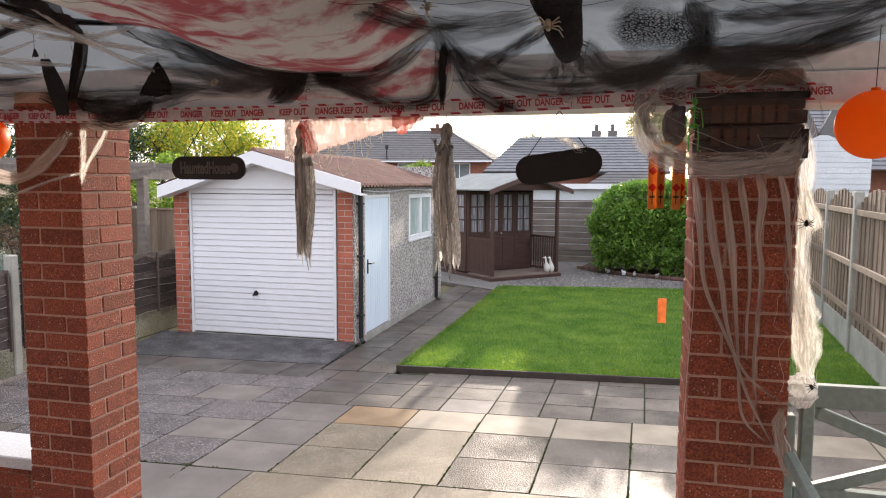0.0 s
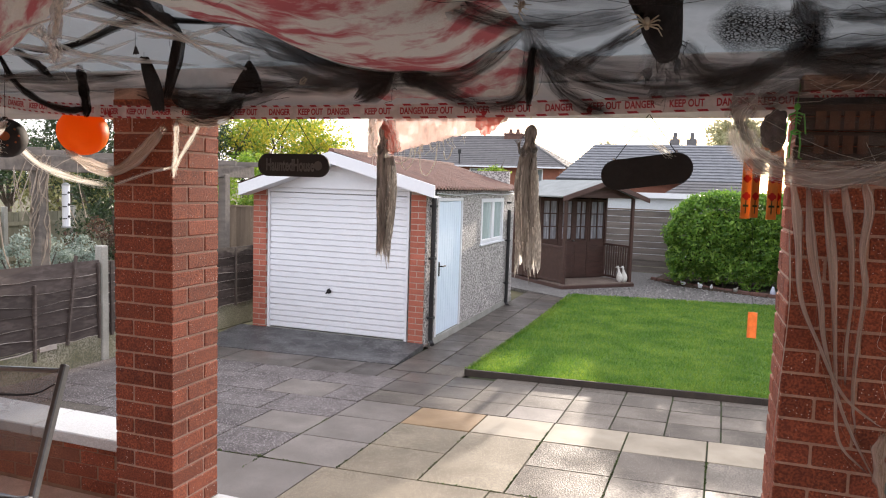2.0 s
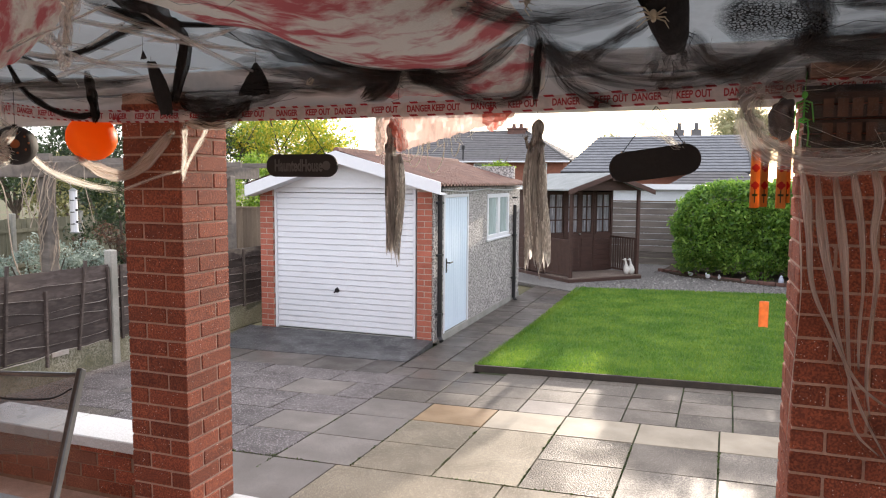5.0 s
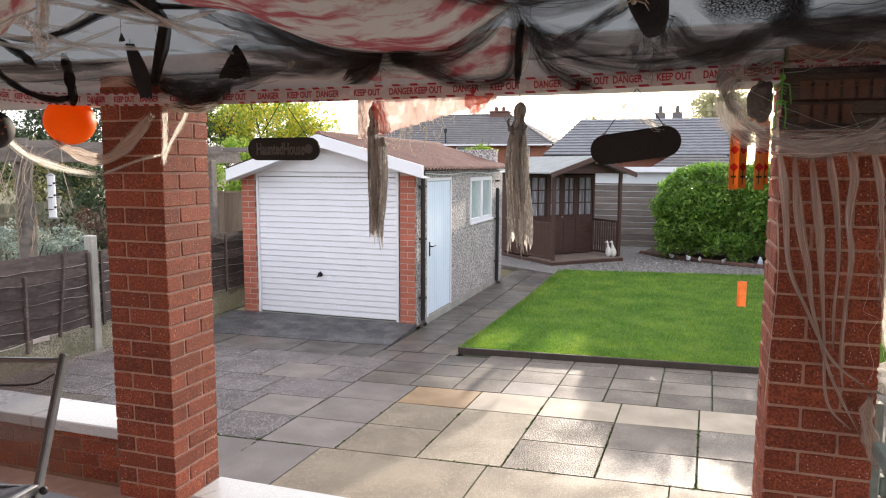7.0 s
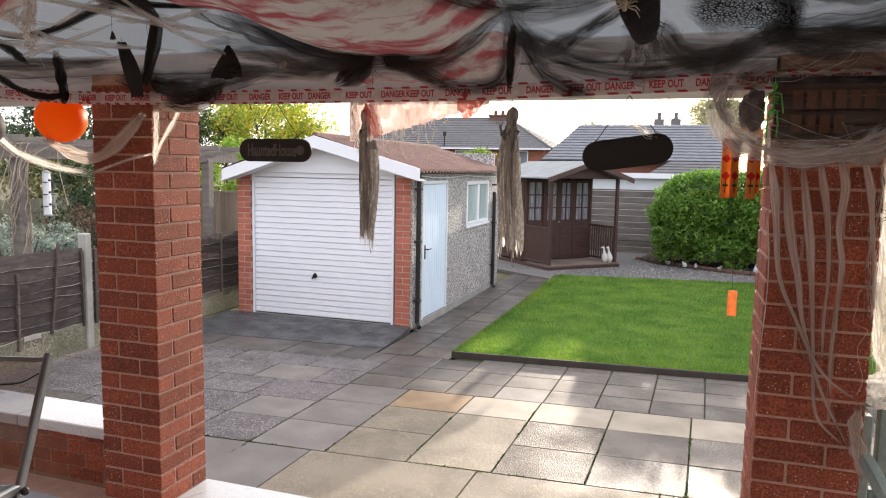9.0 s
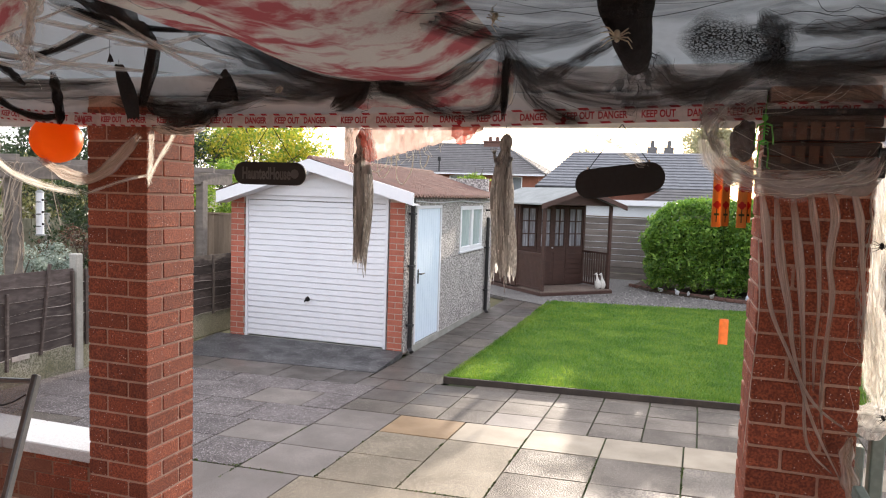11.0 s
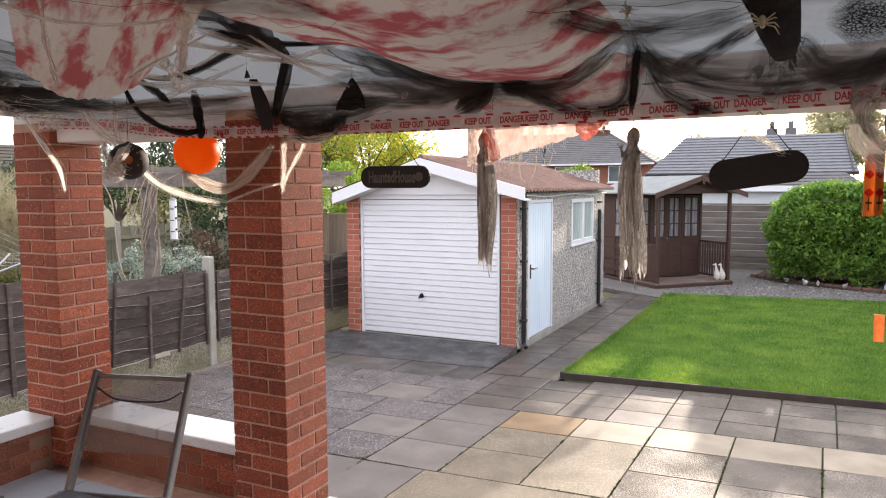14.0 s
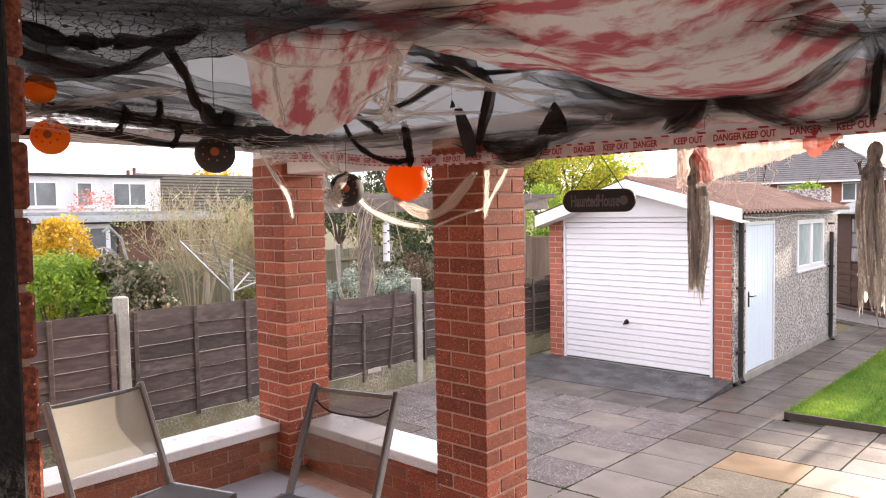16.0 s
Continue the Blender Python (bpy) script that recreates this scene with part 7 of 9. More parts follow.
INK = surface("grey_gothic_paint", (0.13, 0.125, 0.12), (0.09, 0.086, 0.083), 8, 0.4, 0.0)


def plaque(x, y, z, w, h, roll, label, words=""):
    p = thing("hanging_plaque", label, "sign", pose(x, y, z, 0, -roll, 0), "hanging plaques")
    bm = fresh()
    pts = []
    for cx, a0 in ((w / 2 - h / 2, -90), (-w / 2 + h / 2, 90)):
        for k in range(13):
            a = radians(a0 + 15 * k)
            pts.append((cx + h / 2 * math.cos(a), h / 2 * math.sin(a)))
    prism(bm, pts, -0.006, 0.006)
    bmesh.ops.bevel(bm, geom=[e for e in bm.edges if abs(e.verts[0].co.y - e.verts[1].co.y) < 1e-6], offset=0.002, segments=1, affect="EDGES")
    part("board", bm, PLAQUE, p)
    if words:
        letters(words, 0.052, INK, p, pose(-0.015, -0.0068, -0.002, 90, 0, 0) @ Matrix.Diagonal((0.80, 1.45, 1, 1)))
        bm = fresh()
        bmesh.ops.create_circle(bm, cap_ends=True, segments=9, radius=0.022, matrix=Matrix.Translation((w / 2 - 0.055, -0.0068, 0)) @ Matrix.Rotation(radians(90), 4, "X"))
        part("motif", bm, INK, p)
    up = Matrix.Rotation(radians(roll), 4, "Y")
    apex = up @ Vector((0, 0, 2.492 - z))
    for s in (-1, 1):
        bm = fresh()
        tube(bm, [(s * w * 0.34, 0, h / 2 - 0.004), apex], 0.0018, 5)
        part("cord", bm, STRANDS, p)
        bm = fresh()
        tube(bm, [(s * w * 0.34, 0, h / 2 - 0.004), (s * w * 0.34, 0, h / 2 + 0.008)], 0.004, 6)
        part("loop", bm, STEEL, p)
    return p


plaque(-1.578, 2.26, 2.265, 0.375, 0.104, 0.0, "black rounded wooden plaque lettered HauntedHouse hanging on cords", "HauntedHouse")
plaque(-0.012, 2.26, 2.272, 0.345, 0.118, 8.0, "plain black rounded wooden plaque hanging aslant on cords")


# ---- lanterns ----
def ball(name, label, x, y, z, r, material, marks=None, face=(0, -1), group="round lanterns"):
    t = thing(name, label, "lantern", pose(x, y, z), group)
    bm = fresh()
    bmesh.ops.create_uvsphere(bm, u_segments=32, v_segments=20, radius=r)
    for v in bm.verts:
        v.co.z *= 0.96
    part("globe", bm, material, t, "", True)
    if marks:
        ax = math.atan2(face[1], face[0])
        for k in range(9):
            a = ax + 0.62 * math.cos(k * 0.7)
            e = 0.5 * math.sin(k * 0.7) + 0.1
            c = Vector((math.cos(a) * math.cos(e), math.sin(a) * math.cos(e), math.sin(e))) * (r * 1.004)
            bm = fresh()
            bmesh.ops.create_uvsphere(bm, u_segments=8, v_segments=5, radius=r * 0.06, matrix=Matrix.Translation(c) @ c.to_track_quat("Z", "Y").to_matrix().to_4x4() @ Matrix.Diagonal((1, 1, 0.12, 1)))
            part("printed_spot", bm, marks, t)
        bm = fresh()
        c = Vector((math.cos(ax), math.sin(ax), 0.05)).normalized() * (r * 1.004)
        bmesh.ops.create_uvsphere(bm, u_segments=16, v_segments=6, radius=r * 0.22, matrix=Matrix.Translation(c) @ c.to_track_quat("Z", "Y").to_matrix().to_4x4() @ Matrix.Diagonal((1, 1, 0.1, 1)))
        part("printed_face", bm, marks, t)
    bm = fresh()
    top = ceil_z(y) - z
    tube(bm, [(0, 0, r * 0.95), (0.004, 0, top)], 0.0015, 5)
    part("string", bm, STRANDS, t)
    bm = fresh()
    tube(bm, [(0, 0, r * 0.93), (0, 0, r * 1.03)], r * 0.12, 10)
    part("collar", bm, material, t)
    return t


SPOT = surface("dull_orange_print", (0.35, 0.10, 0.03), (0.28, 0.08, 0.025), 20, 0.6, 0.0)
BLACK_PAPER = surface("black_paper", (0.022, 0.02, 0.02), (0.03, 0.027, 0.026), 8, 0.7, 0.1)
ball("orange_lantern", "round bright orange pumpkin lantern hanging between the pillars", -2.785, 2.22, 2.408, 0.122, M["orange"])
ball("orange_lantern", "round bright orange pumpkin lantern beyond the netted pillar", 1.045, 2.05, 2.405, 0.118, M["orange"])
ball("orange_lantern", "round orange pumpkin lantern over the side wall", -2.45, 0.242, 2.498, 0.060, M["orange"], SPOT, (1, -0.5))
ball("orange_lantern", "orange pumpkin lantern half hidden in the gauze", -2.20, 0.133, 2.613, 0.045, M["orange"])
ball("black_lantern", "black round lantern printed with an orange pumpkin face", -2.45, 0.84, 2.47, 0.078, BLACK_PAPER, SPOT, (0.85, -0.5))
ball("black_lantern", "black round lantern with an orange face wrapped in web", -3.05, 2.0, 2.36, 0.10, BLACK_PAPER, SPOT, (0.75, -0.65))


# ---- bats and spiders ----
def bat(x, y, z, w, h, lean, label="black felt bat with folded wings hanging from the gauze"):
    """A folded felt bat: a hooked top, wings spreading to a ragged lower edge."""
    bm = fresh()
    n, m = 14, 16
    prev = None
    for i in range(n + 1):
        v = i / n
        half = w * 0.5 * (0.10 + 0.90 * v ** 0.85 if h < 0.2 else 0.30 + 0.70 * math.sin(math.pi * min(1, 0.12 + 0.66 * v)))
        ring = []
        for k in range(m):
            a = 2 * math.pi * k / m
            edge = 1 + 0.18 * math.sin(3 * a + 4 * v) * v
            drop = -0.16 * h * abs(math.sin(2.5 * a)) * max(0, v - 0.8) * 5
            ring.append(bm.verts.new((half * edge * math.cos(a) + lean * (v - 0.5) * h, 0.3 * half * math.sin(a) * edge, h * (0.5 - v) + drop + 0.006 * noise.noise((k * 0.8, i * 0.5, w * 30)))))
        if prev:
            for k in range(m):
                bm.faces.new((prev[k], prev[(k + 1) % m], ring[(k + 1) % m], ring[k]))
        prev = ring
    bm.faces.new(prev)
    tube(bm, [(-lean * 0.5 * h, 0, h * 0.48), (-lean * 0.5 * h, 0, ceil_z(y) - z)], 0.001, 4)
    ob = link("felt_bat", bm, M["cloth_black"])
    ob.matrix_basis = pose(x, y, z)
    return tagged(ob, label, "bat decoration", "felt bats")


bat(-1.605, 1.95, 2.625, 0.15, 0.115, 0.0)
bat(-2.125, 1.97, 2.615, 0.085, 0.21, 0.4)
swag("gauze_tail", "knotted black gauze tail hanging before the lantern", [(-2.56, 1.98, 2.70), (-2.55, 2.0, 2.62), (-2.54, 2.0, 2.55), (-2.535, 2.0, 2.50), (-2.53, 2.0, 2.46)], 0.020, 0.03, GAUZE_DENSE, 10, 48)
bat(-2.3, 1.2, 2.62, 0.08, 0.06, 0.3)
bat(-1.98, 1.72, 2.70, 0.03, 0.03, 0.2)


def spider(x, y, z, r, material, tilt, label):
    bm = fresh()
    bmesh.ops.create_uvsphere(bm, u_segments=12, v_segments=8, radius=r, matrix=Matrix.Diagonal((0.8, 1.1, 0.8, 1)))
    bmesh.ops.create_uvsphere(bm, u_segments=10, v_segments=6, radius=r * 0.6, matrix=Matrix.Translation((0, -r * 1.3, 0)))
    for s in (-1, 1):
        for k in range(4):
            a = -0.9 + 0.6 * k
            tube(bm, [(s * r * 0.4, -r * 0.9 + k * 0.2 * r, 0), (s * r * 2.2, r * 1.9 * math.sin(a) - r * 0.5, r * 1.0), (s * r * 3.6, r * 3.2 * math.sin(a) - r * 0.5, -r * 0.6)], [r * 0.2, r * 0.17, r * 0.08], 5)
    ob = link("plastic_spider", bm, material, None, True)
    ob.matrix_basis = pose(x, y, z, *tilt)
    return tagged(ob, label, "spider decoration", "plastic spiders")


BONE = surface("pale_glow_plastic", (0.62, 0.55, 0.42), (0.52, 0.45, 0.33), 8, 0.5, 0.0, sheer=0.2)
spider(0.030, 1.37, 2.64, 0.012, BONE, (80, 0, 20), "pale plastic spider clinging to black gauze")
spider(-0.31, 1.38, 2.705, 0.010, BONE, (80, 40, -50), "pale plastic spider clinging to black gauze")
spider(0.858, 2.06, 2.075, 0.008, M["cloth_black"], (90, 0, 10), "tiny black plastic spider on white web")
spider(0.90, 2.06, 1.50, 0.007, M["cloth_black"], (60, 0, 40), "tiny black plastic spider on white web")
tiny = fresh()
tube(tiny, [(-0.02, 0, 0), (-0.01, 0, 0.012), (0.012, 0, 0.012), (0.016, 0, 0), (-0.004, 0, -0.01), (-0.02, 0, 0)], 0.0025, 5)
tube(tiny, [(-0.016, 0, 0), (0.014, 0, 0.004)], 0.0025, 5)
ob = link("plastic_skull", tiny, BONE)
ob.matrix_basis = pose(-1.315, 1.90, 2.588, 0, -30, 0)
tagged(ob, "tiny pale plastic skull outline caught in the gauze", "trinket")


# ---- cotton webs ----
def web(name, label, pts, width, seed, count=16, dense=True, r=0.0011, thread=None, material=None):
    return swag(name, label, pts, width, width * 0.7, material or (COTTON_DENSE if dense else COTTON), count, seed, thread or WEB_THREAD, r, "cobweb", 0.6)


WB = "stretched white cotton cobweb strand"
web("cobweb", WB, [(-3.14, 2.0, 2.68), (-3.19, 2.05, 2.51), (-3.15, 2.1, 2.385), (-2.97, 2.1, 2.25), (-2.74, 2.1, 2.175), (-2.47, 2.07, 2.14)], 0.013, 101)
web("cobweb", WB, [(-2.47, 2.07, 2.14), (-2.36, 2.06, 2.17), (-2.22, 2.05, 2.21), (-2.07, 2.05, 2.24)], 0.004, 102, 10)
web("cobweb", "tan and grey frayed web rope sagging to the pillar", [(-2.83, 2.15, 2.31), (-2.65, 2.12, 2.245), (-2.43, 2.07, 2.215), (-2.26, 2.055, 2.30), (-2.13, 2.05, 2.42)], 0.022, 103, 30, True, 0.0012, TAN_THREAD, TAN_GAUZE)
web("cobweb", WB, [(-2.06, 2.055, 2.45), (-2.065, 2.055, 2.36), (-2.07, 2.055, 2.28), (-2.08, 2.055, 2.19)], 0.010, 104, 14)
web("cobweb", WB, [(-1.93, 2.055, 2.45), (-1.97, 2.055, 2.38), (-2.03, 2.055, 2.30), (-2.075, 2.055, 2.23)], 0.007, 105, 12)
web("cobweb", "white web wisp trailing down to the black plaque", [(-0.12, 2.18, 2.455), (-0.05, 2.24, 2.42), (0.02, 2.25, 2.375), (0.085, 2.25, 2.335)], 0.014, 106, 30, False)
web("cobweb", WB, [(-3.22, 1.85, 2.66), (-3.2, 1.95, 2.52), (-3.12, 2.0, 2.44), (-3.05, 1.93, 2.36)], 0.025, 107, 14)
web("cobweb", WB, [(-3.6, 1.72, 2.775), (-3.6, 1.80, 2.60), (-3.6, 1.93, 2.42), (-3.6, 1.99, 2.33), (-3.6, 2.02, 2.20)], 0.014, 108, 14)
WL = "white cotton web tangled round the black lantern"
web("cobweb", WL, [(-3.15, 1.93, 2.46), (-3.10, 1.89, 2.40), (-3.03, 1.885, 2.34), (-2.96, 1.90, 2.30)], 0.022, 180, 14)
web("cobweb", WL, [(-2.94, 1.92, 2.44), (-2.98, 1.89, 2.38), (-3.04, 1.885, 2.32), (-3.10, 1.90, 2.28)], 0.020, 181, 14)
web("cobweb", WL, [(-3.14, 1.92, 2.33), (-3.06, 1.885, 2.30), (-2.97, 1.90, 2.27)], 0.026, 182, 14)
web("cobweb", "torn white web net by the corner pillar", [(-2.6, 0.95, 2.56), (-2.75, 1.25, 2.55), (-2.95, 1.5, 2.54), (-3.2, 1.75, 2.56)], 0.05, 109, 30, False)
web("cobweb", WB, [(-1.9, 1.15, 2.70), (-1.93, 1.25, 2.66), (-1.95, 1.30, 2.61), (-1.96, 1.32, 2.57)], 0.035, 110, 10, False)
web("cobweb", WB, [(-2.2, 0.08, 2.52), (-2.2, 0.21, 2.57), (-2.12, 0.36, 2.61), (-2.1, 0.52, 2.64)], 0.012, 111, 16)
web("cobweb", "loose white web veil over the side opening", [(-2.25, -0.05, 2.56), (-2.3, 0.3, 2.56), (-2.35, 0.7, 2.57), (-2.4, 1.1, 2.58)], 0.05, 112, 20, False)
web("cobweb", WB, [(-2.2, 0.0, 2.62), (-2.15, 0.06, 2.57), (-2.2, 0.14, 2.55)], 0.006, 113, 8)
for k, (a, b) in enumerate((((-2.9, 1.55, 2.78), (-1.8, 1.92, 2.66)), ((-2.45, 1.45, 2.81), (-2.2, 1.95, 2.66)), ((-2.1, 1.5, 2.80), (-1.45, 1.85, 2.70)), ((-1.75, 1.45, 2.80), (-1.6, 1.98, 2.64)), ((-2.0, 1.75, 2.76), (-1.5, 1.7, 2.77)), ((-3.0, 1.9, 2.62), (-2.0, 1.75, 2.75)), ((-2.7, 1.2, 2.84), (-2.2, 1.8, 2.74)), ((-2.3, 1.3, 2.84), (-1.7, 1.75, 2.76)), ((-2.6, 1.85, 2.74), (-1.9, 1.55, 2.79)), ((-1.95, 1.35, 2.83), (-1.55, 1.95, 2.70)), ((-3.1, 1.6, 2.78), (-2.4, 1.95, 2.70)), ((-2.9, 1.3, 2.83), (-2.45, 1.95, 2.66)))):
    m_ = ((a[0] + b[0]) / 2, (a[1] + b[1]) / 2, (a[2] + b[2]) / 2 - 0.02)
    web("cobweb", "thin white web stretched under the ceiling", [a, m_, b], 0.008, 120 + k, 6, True, 0.0007)

BW = "white web stretched across the stained cloth bag"
web("cobweb", BW, [(-1.66, 0.436, 2.685), (-1.66, 0.511, 2.671), (-1.66, 0.626, 2.666), (-1.66, 0.774, 2.685), (-1.66, 0.944, 2.726), (-1.66, 1.088, 2.774)], 0.009, 195, 8, True, 0.0008)
web("cobweb", BW, [(-1.6, 1.011, 2.769), (-1.6, 1.017, 2.7), (-1.6, 1.0, 2.645), (-1.6, 0.992, 2.578)], 0.022, 196, 16)
web("cobweb", BW, [(-1.66, 0.849, 2.545), (-1.66, 0.927, 2.597), (-1.66, 1.009, 2.639), (-1.66, 1.11, 2.696), (-1.66, 1.218, 2.76)], 0.006, 197, 8, True, 0.0008)
web("cobweb", BW, [(-1.7, 0.6, 2.754), (-1.7, 0.61, 2.658), (-1.7, 0.623, 2.583), (-1.7, 0.645, 2.49)], 0.007, 198, 6, True, 0.0008)


# ---- the netted sign on the right pillar ----
sg = thing("pillar_sign", "dark plank sign on the brick pillar with faded lettering under cobweb", "sign", pose(0.660, 2.07, 2.415))
PLANK = surface("dark_old_plank", (0.052, 0.032, 0.026), (0.032, 0.021, 0.018), 6, 0.8, 0.4, 40, stretch=(0.6, 3, 4))
for i in range(4):
    boxed("plank", (-0.185 + 0.006 * (i % 2), 0.185 - 0.008 * (i % 2), -0.008, 0.008, -0.098 + i * 0.049, -0.053 + i * 0.049), PLANK, sg, 0.003)
FADED = surface("faded_orange_brown_paint", (0.115, 0.055, 0.036), (0.08, 0.04, 0.028), 20, 0.8, 0.0)
boxed("frame_bar", (-0.19, 0.19, -0.014, 0.0, 0.085, 0.108), M["cloth_black"], sg, 0.003)
boxed("frame_bar", (0.165, 0.19, -0.02, 0.0, -0.12, -0.02), M["cloth_black"], sg, 0.003)

GREEN = surface("glowing_green_plastic", (0.16, 0.62, 0.10), (0.12, 0.50, 0.08), 8, 0.5, 0.0, sheer=0.3)
bm = fresh()
bmesh.ops.create_uvsphere(bm, u_segments=10, v_segments=8, radius=0.011, matrix=Matrix.Translation((0, 0, 0.085)) @ Matrix.Diagonal((0.9, 0.8, 1.15, 1)))
tube(bm, [(0, 0, 0.074), (0, 0.002, 0.02), (0, 0, 0.0)], 0.0028, 6)
for k in range(4):
    z = 0.062 - 0.010 * k
    w = 0.017 - 0.002 * k
    tube(bm, [(-w, 0, z - 0.004), (-w * 0.5, -0.006, z), (0, -0.003, z + 0.001), (w * 0.5, -0.006, z), (w, 0, z - 0.004)], 0.0017, 5)
tube(bm, [(-0.016, 0, 0.002), (0, -0.003, -0.006), (0.016, 0, 0.002), (0, -0.002, 0.01), (-0.016, 0, 0.002)], 0.0035, 5)
for s in (-1, 1):
    tube(bm, [(s * 0.004, 0, 0.066), (s * 0.022, 0, 0.06), (s * 0.026, -0.002, 0.03), (s * 0.03, -0.004, -0.005)], 0.0026, 5)
    tube(bm, [(s * 0.012, 0, 0.0), (s * 0.016, -0.003, -0.04), (s * 0.015, 0.002, -0.082), (s * 0.024, -0.004, -0.086)], 0.0028, 5)
tube(bm, [(0, 0, 0.095), (0.004, 0.0, 0.16)], 0.0012, 4)
ob = link("toy_skeleton", bm, GREEN, None, True)
ob.matrix_basis = pose(0.475, 2.03, 2.405)
tagged(ob, "small bright green plastic skeleton hanging on the sign", "toy")

for n, z in ((6, 0.034), (4, -0.046)):
    for k in range(n):
        boxed("letter_bar", (-0.125 + 0.043 * k, -0.093 + 0.043 * k, -0.0105, -0.0085, z - 0.030, z + 0.030), FADED, sg)

# lumpy dark mask beside the sign, a plain shape
bm = fresh()
bmesh.ops.create_uvsphere(bm, u_segments=40, v_segments=30, radius=0.058)
for v in bm.verts:
    v.co = Vector((v.co.x * 0.72, v.co.y * 0.55, v.co.z * 1.15)) + v.co.normalized() * 0.018 * noise.noise(v.co * 28)
ob = link("mask", bm, surface("dark_purple_grey_latex", (0.085, 0.065, 0.07), (0.14, 0.115, 0.115), 18, 0.6, 0.6, 60), None, True)
ob.matrix_basis = pose(0.418, 2.06, 2.415)
tagged(ob, "dark lumpy latex mask under the cobweb", "mask")

# grey cotton web wrapped round the pillar's head
bm = fresh()
rows = []
for i in range(19):
    v = i / 18
    row = []
    for j in range(31):
        u = j / 30
        a = math.pi * (u - 0.5) * 1.1
        bulge = math.sin(math.pi * (0.12 + 0.88 * v)) ** 0.7
        x = 0.585 + 0.318 * math.sin(a) * (0.72 + 0.28 * math.sin(math.pi * v)) + 0.02 * noise.noise((u * 5, v * 4, 1))
        y = 2.09 - 0.115 * math.cos(a) * bulge + 0.02 * noise.noise((u * 6, v * 6, 4))
        low = 2.232 + 0.17 * (max(0, 0.55 - u) / 0.55) ** 1.4 + 0.05 * max(0, u - 0.7)
        z = low + (2.665 - low) * v + 0.02 * noise.noise((u * 4, v * 3, 7))
        row.append(bm.verts.new((x, y, z)))
    rows.append(row)
for r0, r1 in zip(rows, rows[1:]):
    for j in range(30):
        bm.faces.new((r0[j], r0[j + 1], r1[j + 1], r1[j]))
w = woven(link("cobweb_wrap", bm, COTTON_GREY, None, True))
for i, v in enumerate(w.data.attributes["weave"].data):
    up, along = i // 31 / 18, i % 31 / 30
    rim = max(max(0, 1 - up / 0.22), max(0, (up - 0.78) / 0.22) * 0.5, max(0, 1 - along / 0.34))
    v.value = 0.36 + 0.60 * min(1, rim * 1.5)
tagged(w, "grey cotton cobweb wrapped round the pillar head and sign", "cobweb")
bm = fresh()
rng = np.random.default_rng(88)
for k in range(12):
    u0, v0, du, dv = rng.uniform(0, 0.7), rng.uniform(0.05, 0.95), rng.uniform(0.15, 0.5), rng.normal(0, 0.25)
    pts = []
    for s in range(12):
        uu = min(1, u0 + du * s / 11)
        vv = min(1, max(0, v0 + dv * s / 11 - 0.12 * math.sin(math.pi * s / 11) + 0.03 * noise.noise((s * 0.5, k * 2.1, 0))))
        a = math.pi * (uu - 0.5) * 1.1
        pts.append((0.58 + 0.33 * math.sin(a) * (0.72 + 0.28 * math.sin(math.pi * vv)), 2.085 - 0.12 * math.cos(a), 2.235 + 0.43 * vv))
    tube(bm, pts, rng.uniform(0.0003, 0.0006), 3, False)
tagged(part("threads", bm, WEB_THREAD, w), kind="stuff")

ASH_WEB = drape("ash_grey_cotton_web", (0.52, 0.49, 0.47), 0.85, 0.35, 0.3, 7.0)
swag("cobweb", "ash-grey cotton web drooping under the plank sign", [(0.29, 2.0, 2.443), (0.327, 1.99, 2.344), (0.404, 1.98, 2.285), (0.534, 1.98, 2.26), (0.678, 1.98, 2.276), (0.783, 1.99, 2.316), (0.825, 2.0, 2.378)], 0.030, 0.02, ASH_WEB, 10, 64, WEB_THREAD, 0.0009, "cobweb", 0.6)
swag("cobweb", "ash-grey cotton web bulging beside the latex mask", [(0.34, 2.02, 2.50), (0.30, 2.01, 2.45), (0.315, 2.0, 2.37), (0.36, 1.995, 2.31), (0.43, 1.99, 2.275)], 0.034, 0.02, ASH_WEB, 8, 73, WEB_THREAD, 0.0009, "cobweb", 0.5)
swag("gauze_swag", "dark gauze bunched over the plank sign", [(0.36, 2.02, 2.50), (0.399, 2.02, 2.521), (0.508, 2.01, 2.556), (0.652, 2.01, 2.561), (0.797, 2.02, 2.521), (0.84, 2.03, 2.49)], 0.030, 0.03, GAUZE_THIN, 8, 65)
swag("gauze_swag", "dark gauze bunched over the plank sign", [(0.321, 2.0, 2.55), (0.413, 2.0, 2.605), (0.577, 2.0, 2.628), (0.737, 2.0, 2.598), (0.84, 2.02, 2.538)], 0.026, 0.03, GAUZE_THIN, 8, 67)

# bright white tufts at the pillar's far side
TW = "torn white cotton web lit from behind beside the pillar"
web("cobweb", TW, [(0.835, 2.10, 2.42), (0.85, 2.10, 2.32), (0.85, 2.10, 2.18), (0.885, 2.11, 2.08), (0.90, 2.11, 2.04)], 0.026, 140, 30)
web("cobweb", TW, [(0.845, 2.10, 2.20), (0.84, 2.10, 2.0), (0.85, 2.10, 1.84), (0.875, 2.10, 1.68), (0.88, 2.10, 1.56)], 0.030, 141, 40)
web("cobweb", TW, [(0.86, 2.10, 1.88), (0.87, 2.10, 1.75), (0.885, 2.10, 1.65), (0.895, 2.10, 1.50)], 0.034, 142, 40)
bm = fresh()
bmesh.ops.create_icosphere(bm, subdivisions=4, radius=0.06)
